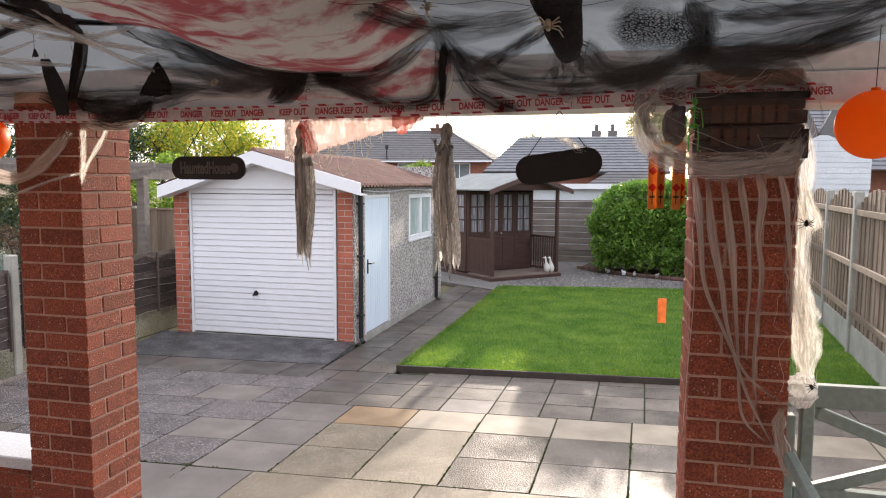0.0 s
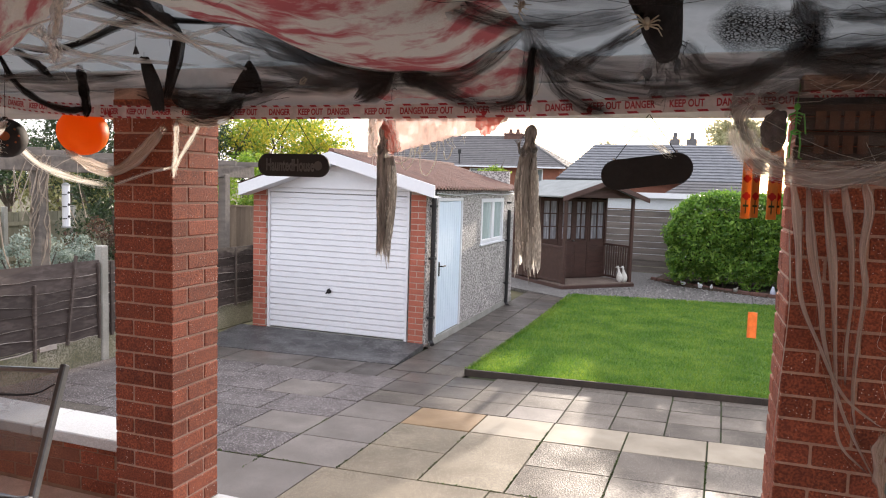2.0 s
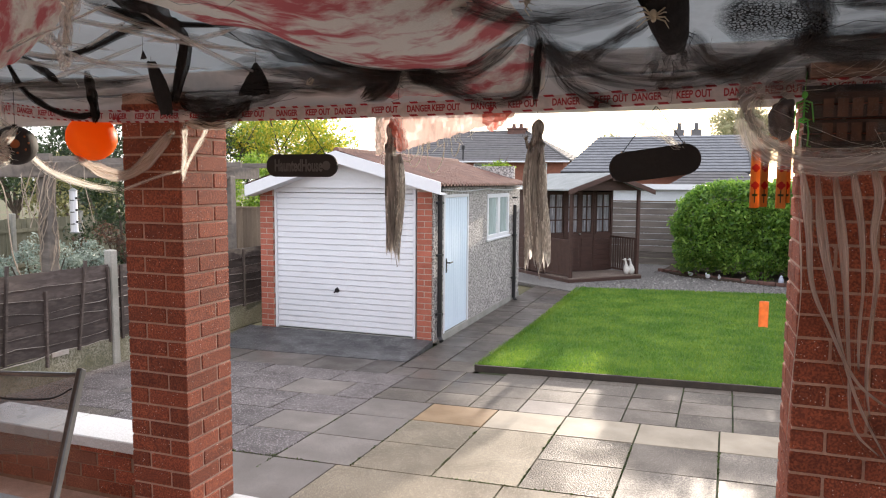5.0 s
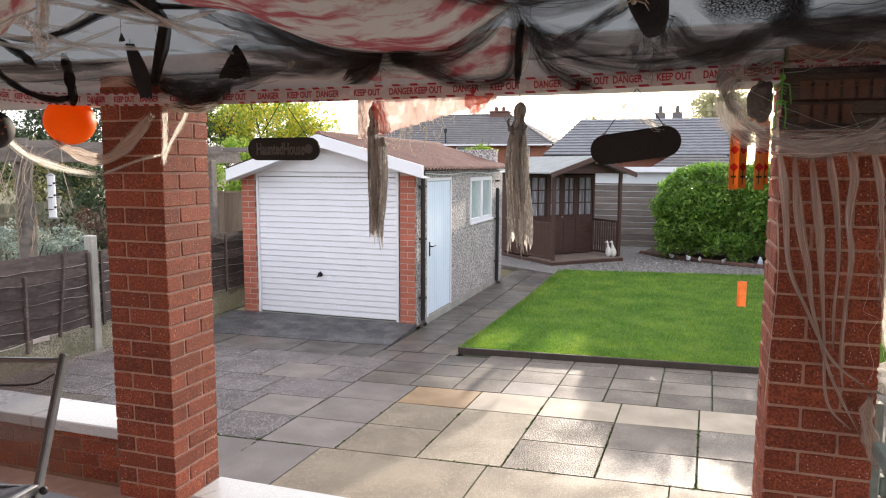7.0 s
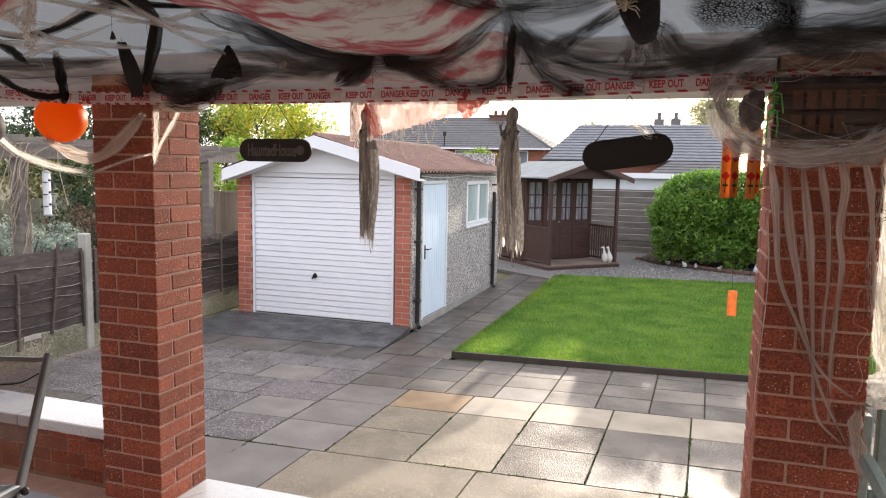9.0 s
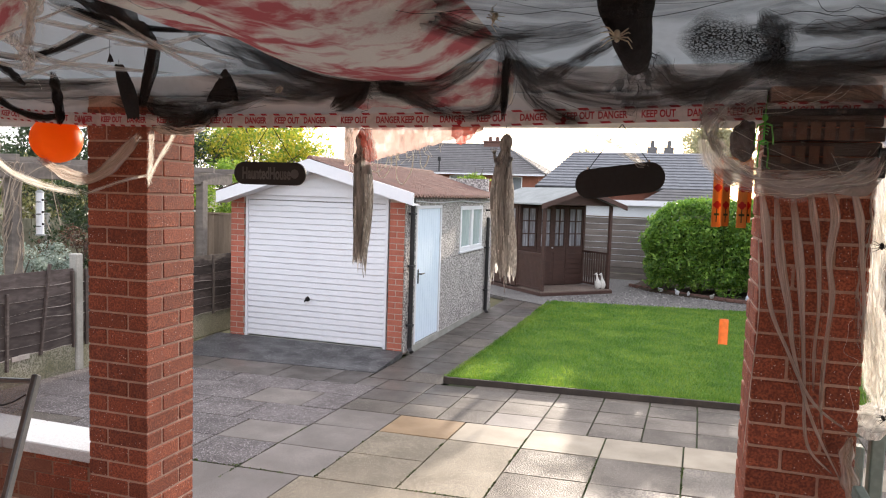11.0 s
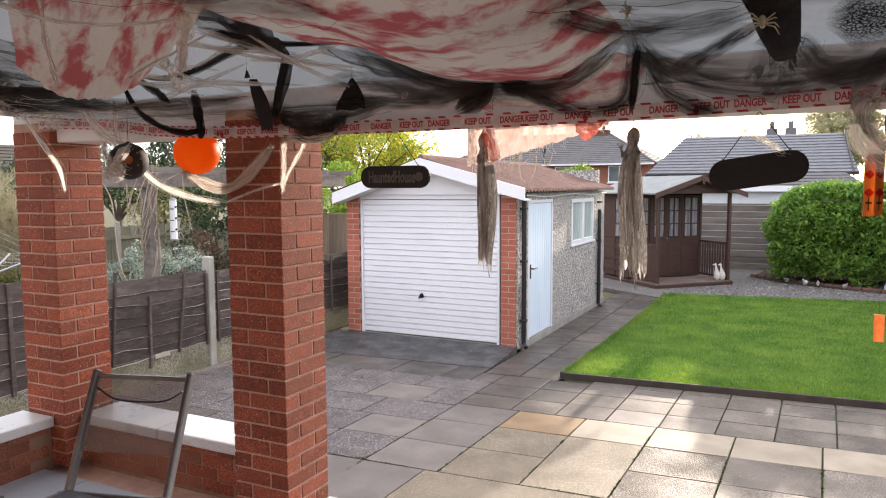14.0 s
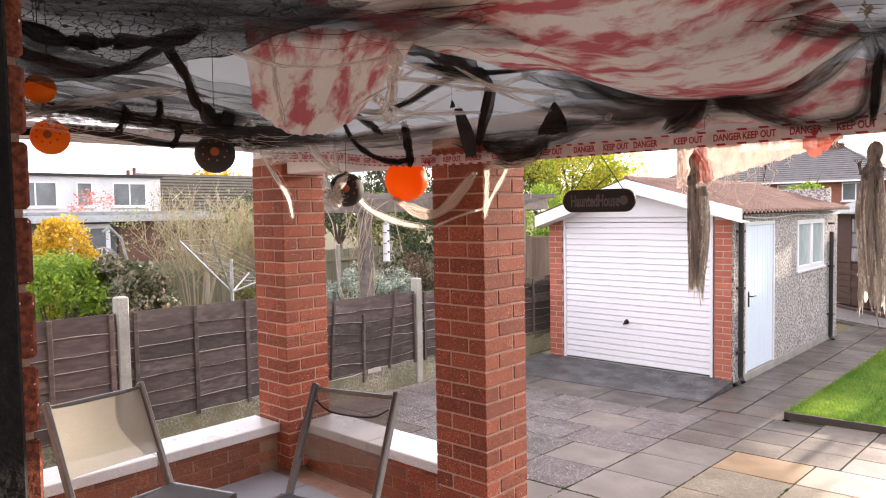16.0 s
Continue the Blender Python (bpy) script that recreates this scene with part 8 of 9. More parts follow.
for v in bm.verts:
    v.co *= 1 + 0.25 * noise.fractal(v.co * 30, 0.7, 2.0, 3)
ob = woven(link("web_ball", bm, COTTON_DENSE, None, True))
ob.matrix_basis = pose(0.885, 2.14, 1.465)
tagged(ob, "ball of white cotton web on the gate's end", "cobweb")
web("cobweb", "dusty grey web tail hanging from the gate end", [(0.81, 2.06, 1.42), (0.80, 2.05, 1.34), (0.816, 2.05, 1.27), (0.836, 2.05, 1.165)], 0.017, 143, 30, True, 0.0011, TAN_THREAD, TAN_GAUZE)

# tan gauze strips down the pillar's face
SP = "tan gauze strip hanging down the brick pillar"
strips = [
    [(0.478, 2.078, 2.27), (0.501, 2.07, 2.137), (0.515, 2.07, 2.016), (0.535, 2.07, 1.845), (0.598, 2.065, 1.697), (0.685, 2.06, 1.529), (0.806, 2.05, 1.435)],
    [(0.527, 2.078, 2.27), (0.556, 2.07, 2.017), (0.593, 2.07, 1.847), (0.617, 2.07, 1.698), (0.688, 2.06, 1.465), (0.805, 2.05, 1.235)],
    [(0.577, 2.078, 2.27), (0.616, 2.07, 2.018), (0.637, 2.07, 1.828), (0.658, 2.07, 1.593), (0.680, 2.06, 1.376), (0.773, 2.05, 1.276)],
    [(0.632, 2.078, 2.27), (0.659, 2.07, 2.119), (0.674, 2.07, 2.019), (0.687, 2.07, 1.851), (0.682, 2.07, 1.702), (0.688, 2.07, 1.552)],
    [(0.690, 2.078, 2.27), (0.716, 2.07, 2.159), (0.707, 2.07, 2.02), (0.724, 2.07, 1.894), (0.716, 2.07, 1.724), (0.713, 2.07, 1.531), (0.73, 2.06, 1.401)],
    [(0.758, 2.078, 2.28), (0.789, 2.07, 2.16), (0.804, 2.07, 2.022), (0.821, 2.07, 1.864), (0.826, 2.07, 1.70)],
    [(0.482, 2.08, 2.10), (0.500, 2.075, 1.83), (0.487, 2.07, 1.52), (0.478, 2.07, 1.27)],
]
for k, pts in enumerate(strips):
    swag("gauze_strip", SP, pts, (0.0135, 0.0135, 0.0135, 0.0125, 0.0135, 0.012, 0.003)[k], 0.006, TAN_GAUZE, 3, 150 + k, TAN_THREAD, 0.0009, "gauze strip", 0.3, 0.68)

# painted wooden chime slats beside the pillar, and a small tag on a thread
SLAT = surface("orange_varnished_wood", (0.85, 0.33, 0.07), (0.72, 0.26, 0.05), 6, 0.45, 0.1, 40, stretch=(3, 3, 0.5), sheer=0.12)
POPPY = surface("red_poppy_paint", (0.55, 0.02, 0.015), (0.45, 0.015, 0.012), 12, 0.5, 0.0)
STALK = surface("dark_green_paint", (0.02, 0.05, 0.02), (0.03, 0.07, 0.025), 12, 0.5, 0.0)
ch = thing("wind_chime", "orange wooden wind chime slats painted with red poppies", "wind chime", pose(0.397, 2.30, 2.105))
for k, (x, y, turn, lo) in enumerate(((-0.045, 0.0, 15, 0.0), (-0.015, -0.01, 35, 0.005), (0.045, 0.0, -10, 0.0), (0.065, 0.04, 30, 0.02))):
    bm = fresh()
    box(bm, -0.0175, 0.0175, -0.003, 0.003, lo, 0.26, 0.0015, pose(x, y, 0, 0, 0, turn))
    s = part("slat", bm, SLAT, ch)
    for z in (0.15, 0.085):
        bm = fresh()
        for q in range(4):
            bmesh.ops.create_circle(bm, cap_ends=True, segments=8, radius=0.0085, matrix=pose(x, y, 0, 0, 0, turn) @ pose(0.007 * math.cos(q * 1.57), -0.0034 - 0.0002 * q, z + 0.007 * math.sin(q * 1.57), 90, 0, 0))
        part("painted_flower", bm, POPPY, s)
    bm = fresh()
    box(bm, -0.002, 0.002, -0.0038, -0.003, 0.02, 0.075, 0, pose(x, y, 0, 0, 0, turn))
    box(bm, -0.010, 0.010, -0.0038, -0.003, 0.045, 0.053, 0, pose(x, y, 0, 0, 0, turn))
    part("painted_stalk", bm, STALK, s)
bm = fresh()
tube(bm, [(-0.06, 0.005, 0.262), (0.07, 0.005, 0.262)], 0.006, 8)
tube(bm, [(0.0, 0.005, 0.262), (0.0, 0.005, 0.372)], 0.0012, 4)
part("bar", bm, SLAT, ch)
tg = thing("hanging_tag", "small curved orange tag on a thread", "ornament", pose(0.405, 2.30, 1.65))
bm = fresh()
for i in range(8):
    a0, a1 = -0.9 + i * 0.225, -0.9 + (i + 1) * 0.225
    q = [(0.02 * math.sin(a), 0.02 * math.cos(a)) for a in (a0, a1)]
    f = [bm.verts.new((q[0][0], q[0][1], 0)), bm.verts.new((q[1][0], q[1][1], 0)), bm.verts.new((q[1][0], q[1][1], 0.1)), bm.verts.new((q[0][0], q[0][1], 0.1))]
    bm.faces.new(f)
bmesh.ops.remove_doubles(bm, verts=bm.verts, dist=0.0001)
bmesh.ops.solidify(bm, geom=bm.faces[:], thickness=0.002)
part("tag", bm, surface("bright_orange_card", (0.97, 0.52, 0.27), (0.92, 0.46, 0.22), 6, 0.6, 0.0, sheer=0.5), tg)
bm = fresh()
tube(bm, [(0, 0.02, 0.10), (-0.025, 0.01, 0.47)], 0.0006, 3)
part("thread", bm, STRANDS, tg)


# ---- garden chairs ----


def mesh_sling(name, colour, cover):
    """Woven mesh, too fine to see its holes: a steady share of light passes straight through."""
    m = surface(name, colour, tuple(v * 0.85 for v in colour), 5, 0.7, 0.1, 300)
    n, l = m.node_tree.nodes, m.node_tree.links
    mx, air = n.new("ShaderNodeMixShader"), n.new("ShaderNodeBsdfTransparent")
    mx.inputs[0].default_value = cover
    l.new(air.outputs[0], mx.inputs[1])
    l.new(n["Principled BSDF"].outputs[0], mx.inputs[2])
    l.new(mx.outputs[0], n["Material Output"].inputs[0])
    return m


SLING = mesh_sling("grey_textilene_mesh", (0.20, 0.185, 0.175), 0.62)
SLING_PALE = mesh_sling("pale_grey_textilene_mesh", (0.42, 0.41, 0.345), 0.86)
SEAT = mesh_sling("charcoal_textilene_mesh", (0.075, 0.078, 0.09), 0.93)
FRAME = surface("dark_grey_metal_tube", (0.15, 0.15, 0.155), (0.10, 0.10, 0.105), 6, 0.3, 0.05, 60, metal=0.5)


def chair(m, sling, label):
    """Origin on the floor under the seat's back edge; x across, -y to the front."""
    c = thing("garden_chair", label, "chair", m, "garden chairs")
    w, sh = 0.43, 0.42
    for s in (-1, 1):
        x = s * w / 2
        bm = fresh()
        bar(bm, (x, -0.34, 0.0), (x, 0.0, sh + 0.03), 0.022, 0.036, 0.005, (0, 1, 0))
        part("leg", bm, FRAME, c)
        bm = fresh()
        bar(bm, (x, 0.0, sh - 0.01), (x, 0.26, 0.945), 0.024, 0.038, 0.005, (0, 1, 0))
        part("back_post", bm, FRAME, c)
        bm = fresh()
        bar(bm, (x + s * 0.02, 0.13, 0.0), (x + s * 0.02, -0.30, sh - 0.03), 0.02, 0.034, 0.005, (0, 1, 0))
        part("leg", bm, FRAME, c)
        bm = fresh()
        bar(bm, (x, 0.05, sh + 0.075), (x, -0.42, sh + 0.125), 0.022, 0.034, 0.005)
        part("seat_rail", bm, FRAME, c)
        bm = fresh()
        bmesh.ops.create_uvsphere(bm, u_segments=10, v_segments=6, radius=0.016, matrix=Matrix.Translation((x + s * 0.028, 0.03, sh + 0.07)))
        part("hinge", bm, M["black_plastic"], c)
    for y, z in ((0.255, 0.92), (0.04, sh + 0.075), (-0.42, sh + 0.12), (0.125, 0.05), (-0.33, 0.05)):
        bm = fresh()
        tube(bm, [(-w / 2, y, z), (w / 2, y, z)], 0.010, 8)
        part("crossbar", bm, FRAME, c)
    for nm, a, b, sag in (("back_sling", (0.107, 0.645), (0.252, 0.935), 0.02), ("seat_sling", (0.04, sh + 0.092), (-0.42, sh + 0.14), -0.02)):
        bm = fresh()
        rows = []
        for i in range(13):
            row = []
            for j in range(9):
                u, v = j / 8, i / 12
                k = 4 * u * (1 - u)
                y = a[0] + (b[0] - a[0]) * v
                z = a[1] + (b[1] - a[1]) * v
                if nm == "back_sling":
                    y += sag * k * (0.4 + 0.6 * math.sin(math.pi * v))
                    z -= 0.015 * k * v
                else:
                    z += sag * k
                row.append(bm.verts.new(((u - 0.5) * (w - 0.01), y, z)))
            rows.append(row)
        for r0, r1 in zip(rows, rows[1:]):
            for j in range(8):
                bm.faces.new((r0[j], r0[j + 1], r1[j + 1], r1[j]))
        part(nm, bm, sling if nm == "back_sling" else SEAT, c, "" if nm == "back_sling" else "dark charcoal mesh seat", True)
    if sling is not SLING:
        return c
    bm = fresh()
    tube(bm, curve_through([(-w / 2 + 0.02, 0.226, 0.876), (-0.1, 0.219, 0.832), (0.1, 0.219, 0.832), (w / 2 - 0.02, 0.226, 0.876)], 16), 0.004, 5)
    part("seam", bm, M["black_plastic"], c)
    return c


chair(pose(-2.28, 1.29, 0.505, 0, 0, 16.5) @ pose(0, -0.13, 0), SLING, "dark grey metal folding garden chair with see-through mesh sling")
chair(pose(-3.04, 0.64, 0.505, 0, 0, 97) @ pose(0, -0.13, 0), SLING_PALE, "metal folding garden chair with pale grey mesh sling")


# ---- gate beside the right pillar ----
g = thing("garden_gate", "sage green timber gate with crossed braces", "gate", pose(0.835, 2.20, 0.51))
GP = M["green_paint"]
for nm, a, b, w_, h_ in (("top_rail", (0.0, 0, 0.92), (1.0, 0, 0.93), 0.045, 0.085), ("bottom_rail", (0.05, 0, 0.54), (1.0, 0, 0.53), 0.045, 0.07), ("stile", (0.09, 0, 0.2), (0.09, 0, 0.90), 0.045, 0.05), ("stile", (0.95, 0, 0.2), (0.95, 0, 0.90), 0.045, 0.05), ("foot_rail", (0.09, 0, 0.25), (0.95, 0, 0.25), 0.045, 0.07), ("brace", (0.12, -0.002, 0.86), (0.92, -0.002, 0.56), 0.04, 0.045), ("brace", (0.12, 0.004, 0.56), (0.92, 0.004, 0.86), 0.036, 0.045)):
    bm = fresh()
    bar(bm, a, b, w_, h_, 0.005)
    part(nm, bm, GP, g)
bm = fresh()
bar(bm, (-0.006, -0.20, 0.748), (0.02, -0.75, 0.675), 0.036, 0.045, 0.005)
part("open_leaf_rail", bm, GP, g)
bm = fresh()
bar(bm, (0.02, -0.02, 0.85), (0.02, -0.02, 0.02), 0.05, 0.05, 0.005)
part("post", bm, GP, g)

# ---- ornaments under the hedge ----
for k, (x, y, s, white) in enumerate(((-0.05, 16.82, 0.10, 1), (0.32, 16.5, 0.12, 1), (0.56, 16.45, 0.10, 1), (1.05, 16.2, 0.11, 0), (1.78, 16.0, 0.20, 1))):
    bm = fresh()
    if k < 4:
        bmesh.ops.create_uvsphere(bm, u_segments=12, v_segments=8, radius=s * 0.5, matrix=Matrix.Translation((0, 0, s * 0.42)) @ Matrix.Diagonal((1.2, 0.7, 0.75, 1)))
        tube(bm, [(s * 0.4, 0, s * 0.5), (s * 0.55, 0, s * 0.85), (s * 0.62, 0, s * 1.0)], [s * 0.2, s * 0.15, s * 0.16], 8)
        tube(bm, [(s * 0.65, 0, s * 1.0), (s * 0.9, 0, s * 0.95)], [s * 0.08, s * 0.02], 6)
        box(bm, -s * 0.3, s * 0.3, -s * 0.2, s * 0.2, 0, s * 0.15)
        ob = link("duck_ornament", bm, M["white_paint"] if white else M["concrete"], None, True)
        tagged(ob, "small pale duck ornament on the bed's edge", "ornament", "duck ornaments")
    else:
        tube(bm, [(0, 0, 0), (0, 0, s * 0.5), (0, 0, s * 0.7), (0, 0, s)], [s * 0.3, s * 0.26, s * 0.18, s * 0.05], 12)
        bmesh.ops.create_uvsphere(bm, u_segments=10, v_segments=8, radius=s * 0.16, matrix=Matrix.Translation((0, 0, s * 0.82)))
        ob = link("garden_ornament", bm, surface("blue_and_white_glaze", (0.55, 0.58, 0.68), (0.30, 0.36, 0.52), 9, 0.3, 0.0), None, True)
        tagged(ob, "small blue and white glazed figure on the bed's edge", "ornament")
    ob.matrix_basis = pose(x, y, 0.065, 0, 0, 200 + 35 * k)
rng = np.random.default_rng(91)
for k in range(26):
    s = k / 25
    x = -0.75 + 4.2 * s
    y = 17.65 - 1.6 * math.sin(min(1, s * 1.5) * 1.4) - 0.3 * s
    bm = fresh()
    box(bm, -0.085, 0.085, -0.04, 0.04, 0.0, 0.075, 0.01)
    ob = link("edging_brick", bm, M["chimney_brick"])
    ob.matrix_basis = pose(x, y, 0.03, 0, 0, -40 + 35 * s + rng.normal(0, 6))
    tagged(ob, "dull red brick edging the soil bed", "brick", "bed edging bricks")


# ---- pieces: bricks, slabs, tiles, grass, stones ----
def brick_mesh(l, w=0.105, h=0.071, material="brick"):
    """A rustic brick with a slightly uneven face and worn arrises."""
    bm = fresh()
    box(bm, -l / 2, l / 2, -w / 2, w / 2, -h / 2, h / 2, 0.004)
    for v in bm.verts:
        v.co += Vector((noise.noise(v.co * 31), noise.noise(v.co * 29 + Vector((5, 0, 0))), noise.noise(v.co * 33 + Vector((0, 5, 0))))) * 0.0022
    ob = link("brick", bm, M[material])
    me = ob.data
    bpy.data.objects.remove(ob)
    return me


FULL, HEAD = brick_mesh(0.2285), brick_mesh(0.1125)
COURSE = 0.0815


def pillar(x0, x1, y0, z0, z1, flip=0):
    """A one-and-a-half-brick pillar, its bricks laid pinwheel fashion, turning each course."""
    p = tagged(boxed("brick_pillar", (x0 + 0.0045, x1 - 0.0045, y0 + 0.0045, y0 + 0.3395, z0, z1), M["mortar"]), "square red rustic brick porch pillar with pale mortar", "pillar", "porch pillars")
    s = x1 - x0
    k = s / 0.344
    n = int((z1 - z0) / COURSE + 0.4)
    for i in range(n):
        z = z0 + COURSE * (i + 0.5) - 0.004
        lay = [(0.114, 0.0525, 0), (0.2915, 0.114, 90), (0.230, 0.2915, 0), (0.0525, 0.230, 90)]
        for a, b, r in lay:
            if (i + flip) % 2:
                a = 0.344 - a
            share("brick", FULL, pose(x0 + a * k, y0 + b, z, 0, 0, r), p)
    return p


pillar(-2.472, -2.128, 2.10, 0.525, 2.605)
pillar(-4.165, -3.821, 2.10, 0.525, 2.605, 1)
pillar(0.494, 0.838, 2.10, 0.525, 2.605)

# low walls with pale copings
PLAIN = brick_mesh(0.2285, material="wall_brick")
w = structure(boxed("wall_front", (-3.821, -2.472, 2.247, 2.44, 0.3, 0.76), M["brown_mortar"]), "low brown brick wall between the porch pillars", "wall")
for i in range(4):
    for j in range(7):
        x = -3.81 + 0.2385 * j + (0.119 if i % 2 else 0) + 0.114
        z = 0.505 + 0.0735 * (i + 0.5) - 0.006
        if x < -2.56:
            share("brick", FULL if x > -2.9 else PLAIN, pose(x, 2.297, z), w)
        elif x < -2.48:
            share("brick", HEAD, pose(x - 0.04, 2.297, z), w)
w = structure(boxed("wall_side", (-4.15, -3.957, -0.36, 2.099, 0.3, 0.76), M["brown_mortar"]), "low brown brick side wall of the porch", "wall")
for i in range(4):
    for j in range(10):
        y = -0.3 + 0.2385 * j + (0.119 if i % 2 else 0)
        if y < 2.0:
            share("brick", PLAIN, pose(-4.0075, y, 0.505 + 0.0735 * (i + 0.5) - 0.006, 0, 0, 90), w)
for nm, dims in (("coping", (-3.819, -3.165, 2.205, 2.50, 0.763, 0.825)), ("coping", (-3.160, -2.474, 2.205, 2.50, 0.763, 0.825)), ("coping", (-4.215, -3.915, 1.255, 2.098, 0.763, 0.825)), ("coping", (-4.215, -3.915, -0.355, 1.248, 0.763, 0.825))):
    structure(boxed(nm, dims, M["coping"], bevel=0.006), "pale stone coping on the low wall", "coping")

# the house wall's end beside the door, and its face
for i in range(25):
    z = 0.525 + COURSE * (i + 0.5)
    wall = bpy.data.objects["wall_house"]
    share("brick", FULL, pose(-0.853, -0.4185, z) if i % 2 else pose(-0.853 + 0.0, -0.4185, z), wall)
    for j in range(1, 3):
        share("brick", FULL, pose(-0.853 - 0.2385 * j - (0.119 if i % 2 else 0), -0.4185, z), wall)

# porch floor tiles
tb = fresh()
box(tb, -0.2975, 0.2975, -0.2975, 0.2975, -0.012, 0.012, 0.003)
TILE = link("tile", tb, M["porch_tile"])
floor = bpy.data.objects["floor"]
for i in range(12):
    for j in range(5):
        x, y = -3.87 + 0.6 * i, -0.05 + 0.6 * j
        if y < 2.2 and x < 2.4:
            share("tile", TILE.data, pose(x, y, 0.493), floor)
bpy.data.objects.remove(TILE)


def slab(parent, quad, material, gap=0.009, thick=0.045):
    """One slab with soft arrises, its top a little out of true."""
    c = sum((Vector((*p, 0)) for p in quad), Vector()) / 4
    bm = fresh()
    low, mid, top = [], [], []
    for p in quad:
        v = Vector((*p, 0)) - c
        s = v * (1 - gap / v.length)
        t = v * (1 - (gap + 0.0025) / v.length)
        dz = random.uniform(-0.0015, 0.003)
        low.append(bm.verts.new((s.x, s.y, -thick)))
        mid.append(bm.verts.new((s.x, s.y, -0.003 + dz)))
        top.append(bm.verts.new((t.x, t.y, dz)))
    for a, b in ((low, mid), (mid, top)):
        for k in range(4):
            bm.faces.new((a[k], a[(k + 1) % 4], b[(k + 1) % 4], b[k]))
    bm.faces.new(top)
    ob = link("slab", bm, material, parent)
    ob.location = (c.x, c.y, 0.0)
    return ob


def skew(x, y):
    return (x + 0.03 * (y - 4.8), y + 0.062 * (x + 1.0))


def lay(parent, xs, ys, pick):
    for i in range(len(xs) - 1):
        for j in range(len(ys) - 1):
            m = pick(i, j)
            if m:
                slab(parent, [skew(xs[i], ys[j]), skew(xs[i + 1], ys[j]), skew(xs[i + 1], ys[j + 1]), skew(xs[i], ys[j + 1])], m)


random.seed(5)
W = M["slab_wet"]
P, B2 = M["slab_smooth"], M["slab_gold"]
G, C, T, B, D = M["slab_grey"], M["slab_cream"], M["slab_tan"], M["slab_pebble"], M["slab_dark"]
# large slabs of the patio, from the joint beside the garage path to the right fence
xs = [-2.96, -2.31, -1.65, -1.0, -0.33, 0.35, 1.01, 1.67, 2.33, 2.99]
lay(paving, [-4.15, -3.42, -2.42, -1.10, 0.18, 1.30, 2.99], [2.52, 4.23], lambda i, j: (G, P, B2, B2, B2, G)[i])
lay(paving, xs, [4.23, 4.81], lambda i, j: (P, B2, None, B, M["slab_worn"], G, G, B, G)[i])
lay(paving, xs, [4.81, 5.40], lambda i, j: (P, B2, None, B, G, M["slab_worn"], B, G, B)[i])
lay(paving, xs[2:4], [4.23, 5.40], lambda i, j: B2)
# the buff course
lay(paving, xs, [5.40, 5.93], lambda i, j: (P, T, C, C, C, C, C, C, C)[i])
# left part up to the garage apron
lay(paving, [-6.42, -5.5, -4.8, -4.15], [2.52, 3.08, 3.66, 4.23], lambda i, j: D)
lay(paving, [-6.42, -5.65, -4.95, -4.27, -3.57, -2.96], [4.23, 4.81], lambda i, j: G if i == 1 else D)
lay(paving, [-6.42, -5.85, -5.2, -4.2, -3.57, -2.96], [4.81, 5.32], lambda i, j: P if i == 4 else D)
lay(paving, [-6.42, -5.5, -4.95, -4.35, -3.72, -2.96], [5.32, 5.86], lambda i, j: P if i == 1 else D)
lay(paving, [-6.42, -5.7, -5.0, -4.02, -3.36, -2.96], [5.86, 6.38], lambda i, j: P if i == 3 else D)
lay(paving, [-6.42, -5.6, -4.66, -3.70, -2.96], [6.38, 6.82], lambda i, j: D)
lay(paving, [-6.42, -5.3, -4.30, -3.62, -3.24], [6.82, 7.38], lambda i, j: W)
lay(paving, [-3.24, -2.96], [6.82, 7.16], lambda i, j: W)
lay(paving, [-2.96, -2.40, -1.955], [5.93, 6.33, 6.75, 7.16], lambda i, j: W if j else G)
# small slabs before the lawn
lay(paving, [-1.955 + 0.483 * k for k in range(11)], [5.93, 6.34, 6.75, 7.14], lambda i, j: P if (i == 1 and j == 0) else G)
# edge pieces against the lawn's timber edging
for k in range(10):
    x = -1.955 + 0.483 * k
    y = lambda q: 7.195 + (q + 2.25) * 0.0803 - 0.02
    a, b = skew(x, 7.14), skew(x + 0.483, 7.14)
    if y(x + 0.483) - b[1] > 0.06:
        slab(paving, [a, b, (x + 0.483 + 0.07, y(x + 0.483)), (x + 0.07, y(x))], G)


def moss():
    """Tufts of moss in the wider joints."""
    rng = np.random.default_rng(17)
    spots = []
    for a, b, n in (((-1.0, 4.23), (-1.0, 5.93), 420), ((0.35, 4.23), (0.35, 5.40), 300), ((-1.65, 4.23), (-1.65, 5.40), 160), ((-2.31, 4.23), (-2.31, 5.40), 160), ((-2.96, 3.7), (-2.96, 5.40), 160), ((-0.33, 4.23), (-0.33, 5.40), 140), ((-3.9, 4.23), (2.3, 4.23), 900), ((1.01, 3.6), (1.01, 5.4), 160), ((-4.0, 4.25), (-2.96, 4.25), 120)):
        for k in range(n):
            s = rng.uniform(0, 1)
            if noise.noise((a[0] * 3 + s * 5, a[1] + s * 3, 1.0)) < -0.05:
                continue
            x, y = skew(a[0] + (b[0] - a[0]) * s, a[1] + (b[1] - a[1]) * s)
            spots.append((x + rng.normal(0, 0.005), y + rng.normal(0, 0.005), rng.uniform(-0.006, 0.006)))
    ob = leaves("moss", spots, 0.020, leaf_mat("dark_moss", (0.03, 0.045, 0.012), (0.055, 0.085, 0.02), (0.10, 0.14, 0.03), 0.1, 0.9), None, rng)
    tagged(ob, "dark green moss tufts in the patio joints", "moss", kind="stuff")


moss()
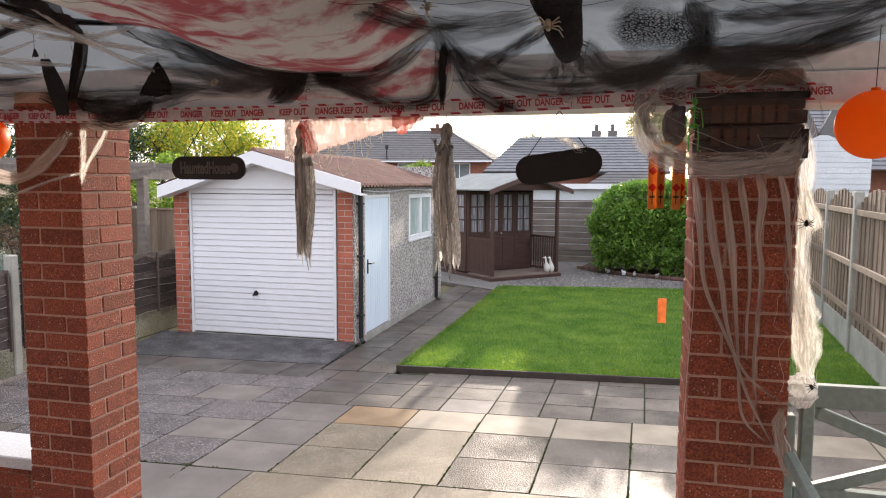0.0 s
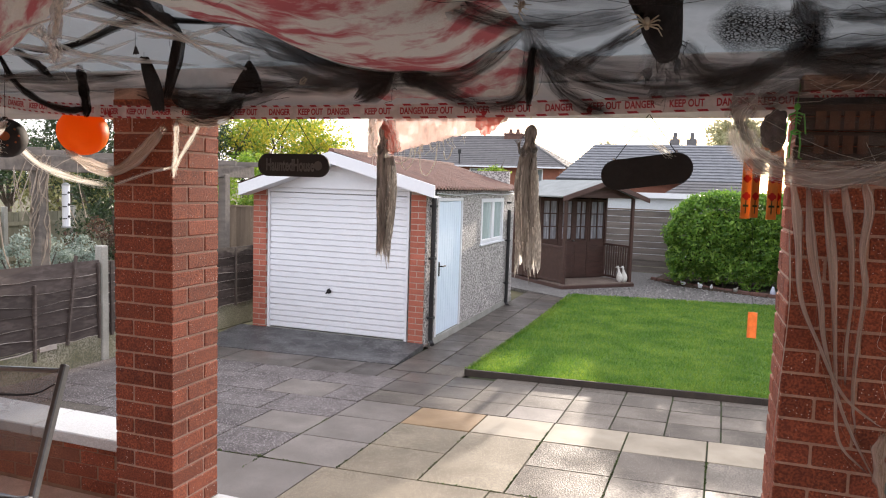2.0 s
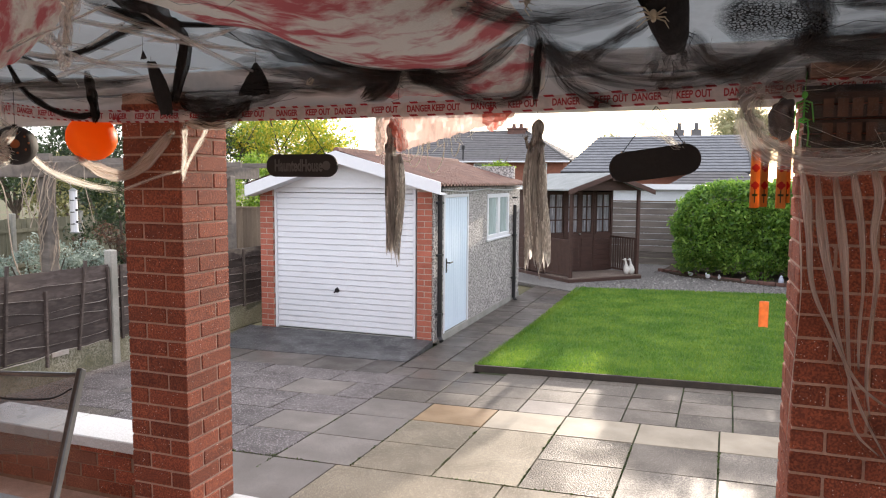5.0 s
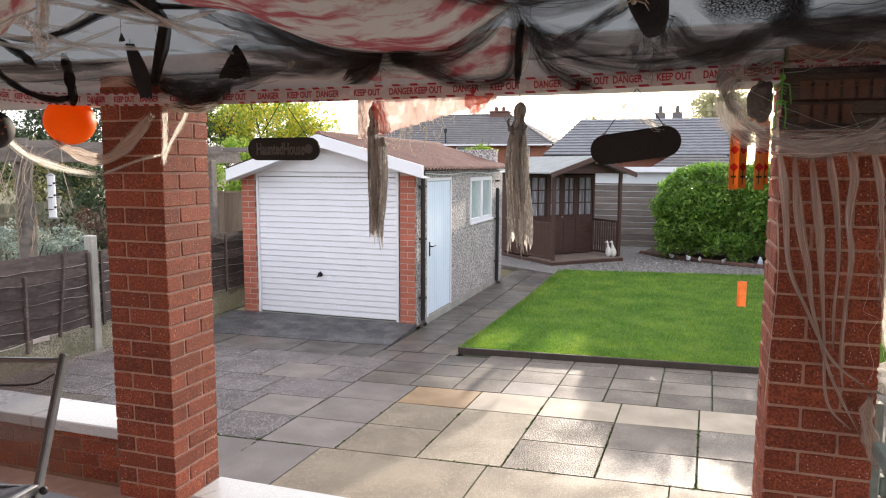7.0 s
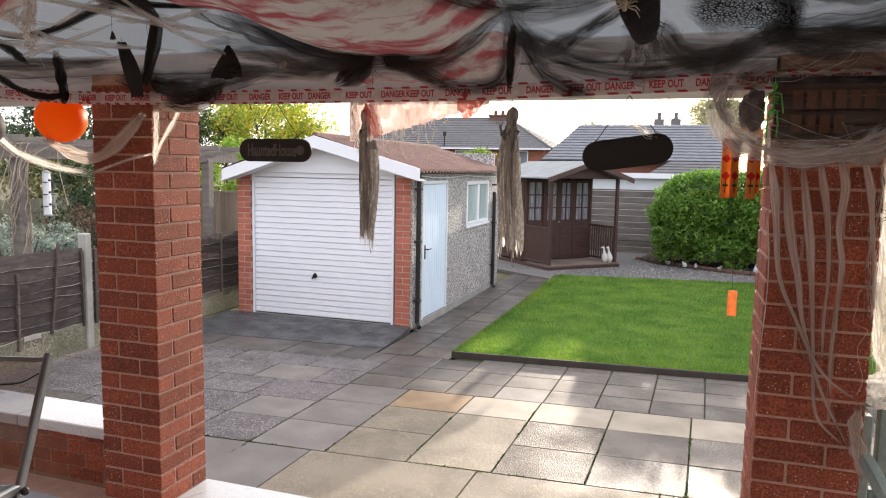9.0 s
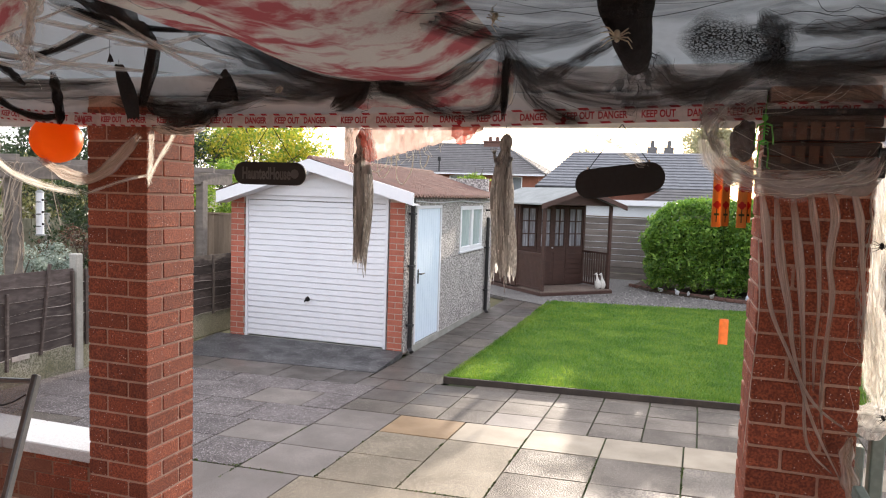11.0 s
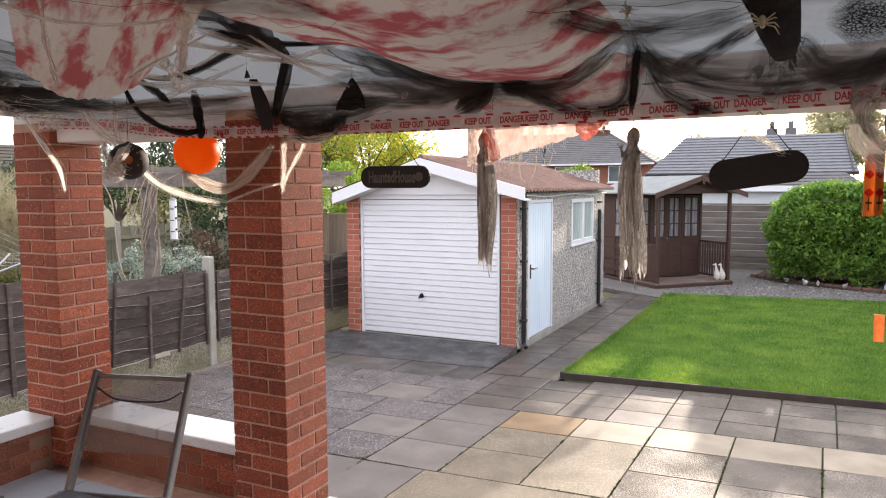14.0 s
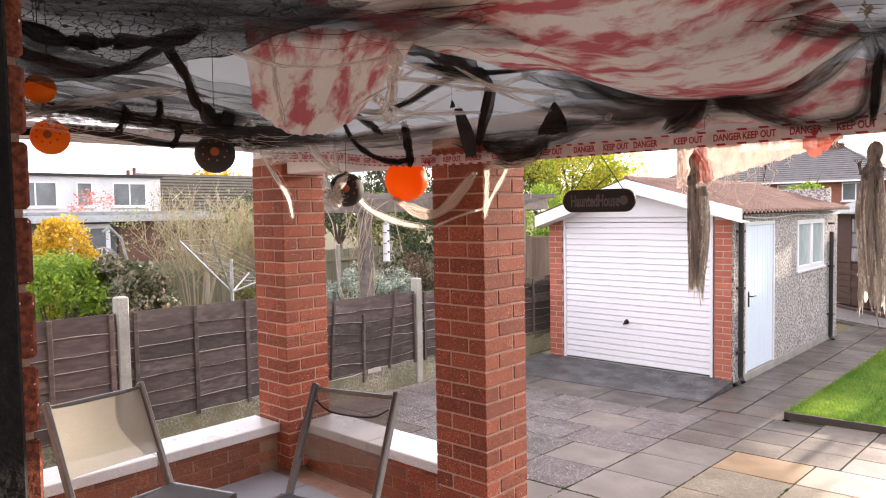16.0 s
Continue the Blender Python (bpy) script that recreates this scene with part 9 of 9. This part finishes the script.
# the path beside the garage
yy = 7.19
k = 0
while yy < 15.0:
    step = 0.62 if k % 3 else 0.45
    slab(path_bed, [(-3.15, yy - 0.15 * (k == 0)), (-2.72, yy - 0.12 * (k == 0)), (-2.72, yy + step), (-3.15, yy + step)], W)
    slab(path_bed, [(-2.715, yy - 0.12), (-2.26, yy - 0.12), (-2.24, yy + step - 0.12), (-2.715, yy + step - 0.12)], W if k % 4 else G)
    yy += step
    k += 1


def grass():
    """Single blades over the whole lawn, thicker along its edges."""
    rng = np.random.default_rng(3)
    n = 150000
    q = rng.uniform(0, 1, (n, 2))
    q[:, 1] = q[:, 1] ** 1.35
    x = -2.22 + q[:, 0] * (5.3 + 0.4 * q[:, 1])
    front = 7.215 + (x + 2.22) * 0.0803
    back = 14.0 + (x + 2.05) * 0.17
    y = front + q[:, 1] * (back - front)
    edge = rng.uniform(0, 1, 9000)
    x = np.concatenate([x, -2.24 + 0.02 * rng.normal(size=9000) + 0.19 * edge])
    y = np.concatenate([y, 7.2 + edge * 6.8])
    n = len(x)
    h = rng.uniform(0.018, 0.045, n)
    a = rng.uniform(0, 6.28, n)
    w = rng.uniform(0.002, 0.0045, n) * (1 + (y - 7) * 0.12)
    lean = rng.normal(0, 0.014, (n, 2))
    base = np.stack([x, y, np.full(n, 0.05)], 1)
    side = np.stack([np.cos(a) * w, np.sin(a) * w, np.zeros(n)], 1)
    tip = base + np.stack([lean[:, 0], lean[:, 1], h], 1)
    v = np.stack([base - side, base + side, tip], 1).reshape(-1, 3)
    me = bpy.data.meshes.new("grass")
    me.from_pydata(v.tolist(), [], np.arange(n * 3).reshape(-1, 3).tolist())
    g = leaf_mat("grass_blades", (0.066, 0.172, 0.040), (0.108, 0.232, 0.052), (0.19, 0.315, 0.082), 0.55, 0.5)
    # broad dry and lush patches
    gn, gl = g.node_tree.nodes, g.node_tree.links
    co, no, ra, mu = gn.new("ShaderNodeTexCoord"), gn.new("ShaderNodeTexNoise"), gn.new("ShaderNodeValToRGB"), gn.new("ShaderNodeMix")
    no.inputs["Scale"].default_value, no.inputs["Detail"].default_value, no.inputs["Roughness"].default_value = 1.7, 6, 0.7
    gl.new(co.outputs["Object"], no.inputs[0])
    gl.new(no.outputs[0], ra.inputs[0])
    ra.color_ramp.elements[0].position, ra.color_ramp.elements[1].position = 0.38, 0.64
    ra.color_ramp.elements[0].color, ra.color_ramp.elements[1].color = (0.62, 0.74, 0.60, 1), (1.55, 1.22, 1.35, 1)
    mu.data_type, mu.blend_type = "RGBA", "MULTIPLY"
    mu.inputs[0].default_value = 1.0
    old = gn["Principled BSDF"].inputs["Base Color"].links[0].from_socket
    gl.new(old, mu.inputs[6])
    gl.new(ra.outputs[0], mu.inputs[7])
    gl.new(mu.outputs[2], gn["Principled BSDF"].inputs["Base Color"])
    for node in gn:
        if node.bl_idname == "ShaderNodeBsdfTranslucent":
            warm = gn.new("ShaderNodeMix")
            warm.data_type, warm.blend_type = "RGBA", "MULTIPLY"
            warm.inputs[0].default_value, warm.inputs[7].default_value = 1.0, (1.65, 1.5, 0.5, 1)
            gl.new(mu.outputs[2], warm.inputs[6])
            gl.new(warm.outputs[2], node.inputs[0])
    me.materials.append(g)
    return tagged(new("grass", me), "short damp green grass blades of the lawn", "grass", kind="stuff")


grass()


def stones():
    rng = np.random.default_rng(4)
    n = 5200
    x = rng.uniform(-2.3, 3.6, n)
    y = 14.0 + (x + 2.0) * 0.16 + rng.uniform(0, 1, n) ** 1.3 * 4.2
    keep = ~((x - y < -17.15) & (x < -0.9))
    x, y = x[keep], y[keep]
    n = len(x)
    r = rng.uniform(0.010, 0.026, n)
    unit = np.array([(1, 0, 0), (0, 1, 0), (-1, 0, 0), (0, -1, 0), (0, 0, 0.7), (0, 0, -0.5)], float)
    tri = np.array([(0, 1, 4), (1, 2, 4), (2, 3, 4), (3, 0, 4), (1, 0, 5), (2, 1, 5), (3, 2, 5), (0, 3, 5)])
    a = rng.uniform(0, 6.28, n)
    c, s = np.cos(a), np.sin(a)
    u = unit[None] * r[:, None, None] * rng.uniform(0.6, 1.3, (n, 6, 1))
    v = np.stack([u[..., 0] * c[:, None] - u[..., 1] * s[:, None], u[..., 0] * s[:, None] + u[..., 1] * c[:, None], u[..., 2]], 2)
    v += np.stack([x, y, np.full(n, 0.026)], 1)[:, None]
    me = bpy.data.meshes.new("gravel_stones")
    me.from_pydata(v.reshape(-1, 3).tolist(), [], (tri[None] + np.arange(n)[:, None, None] * 6).reshape(-1, 3).tolist())
    me.materials.append(leaf_mat("mixed_gravel", (0.09, 0.085, 0.082), (0.20, 0.19, 0.18), (0.38, 0.355, 0.34), 0.0, 0.8))
    tagged(new("gravel_stones", me), "loose grey gravel stones behind the lawn", "gravel", kind="stuff")


stones()
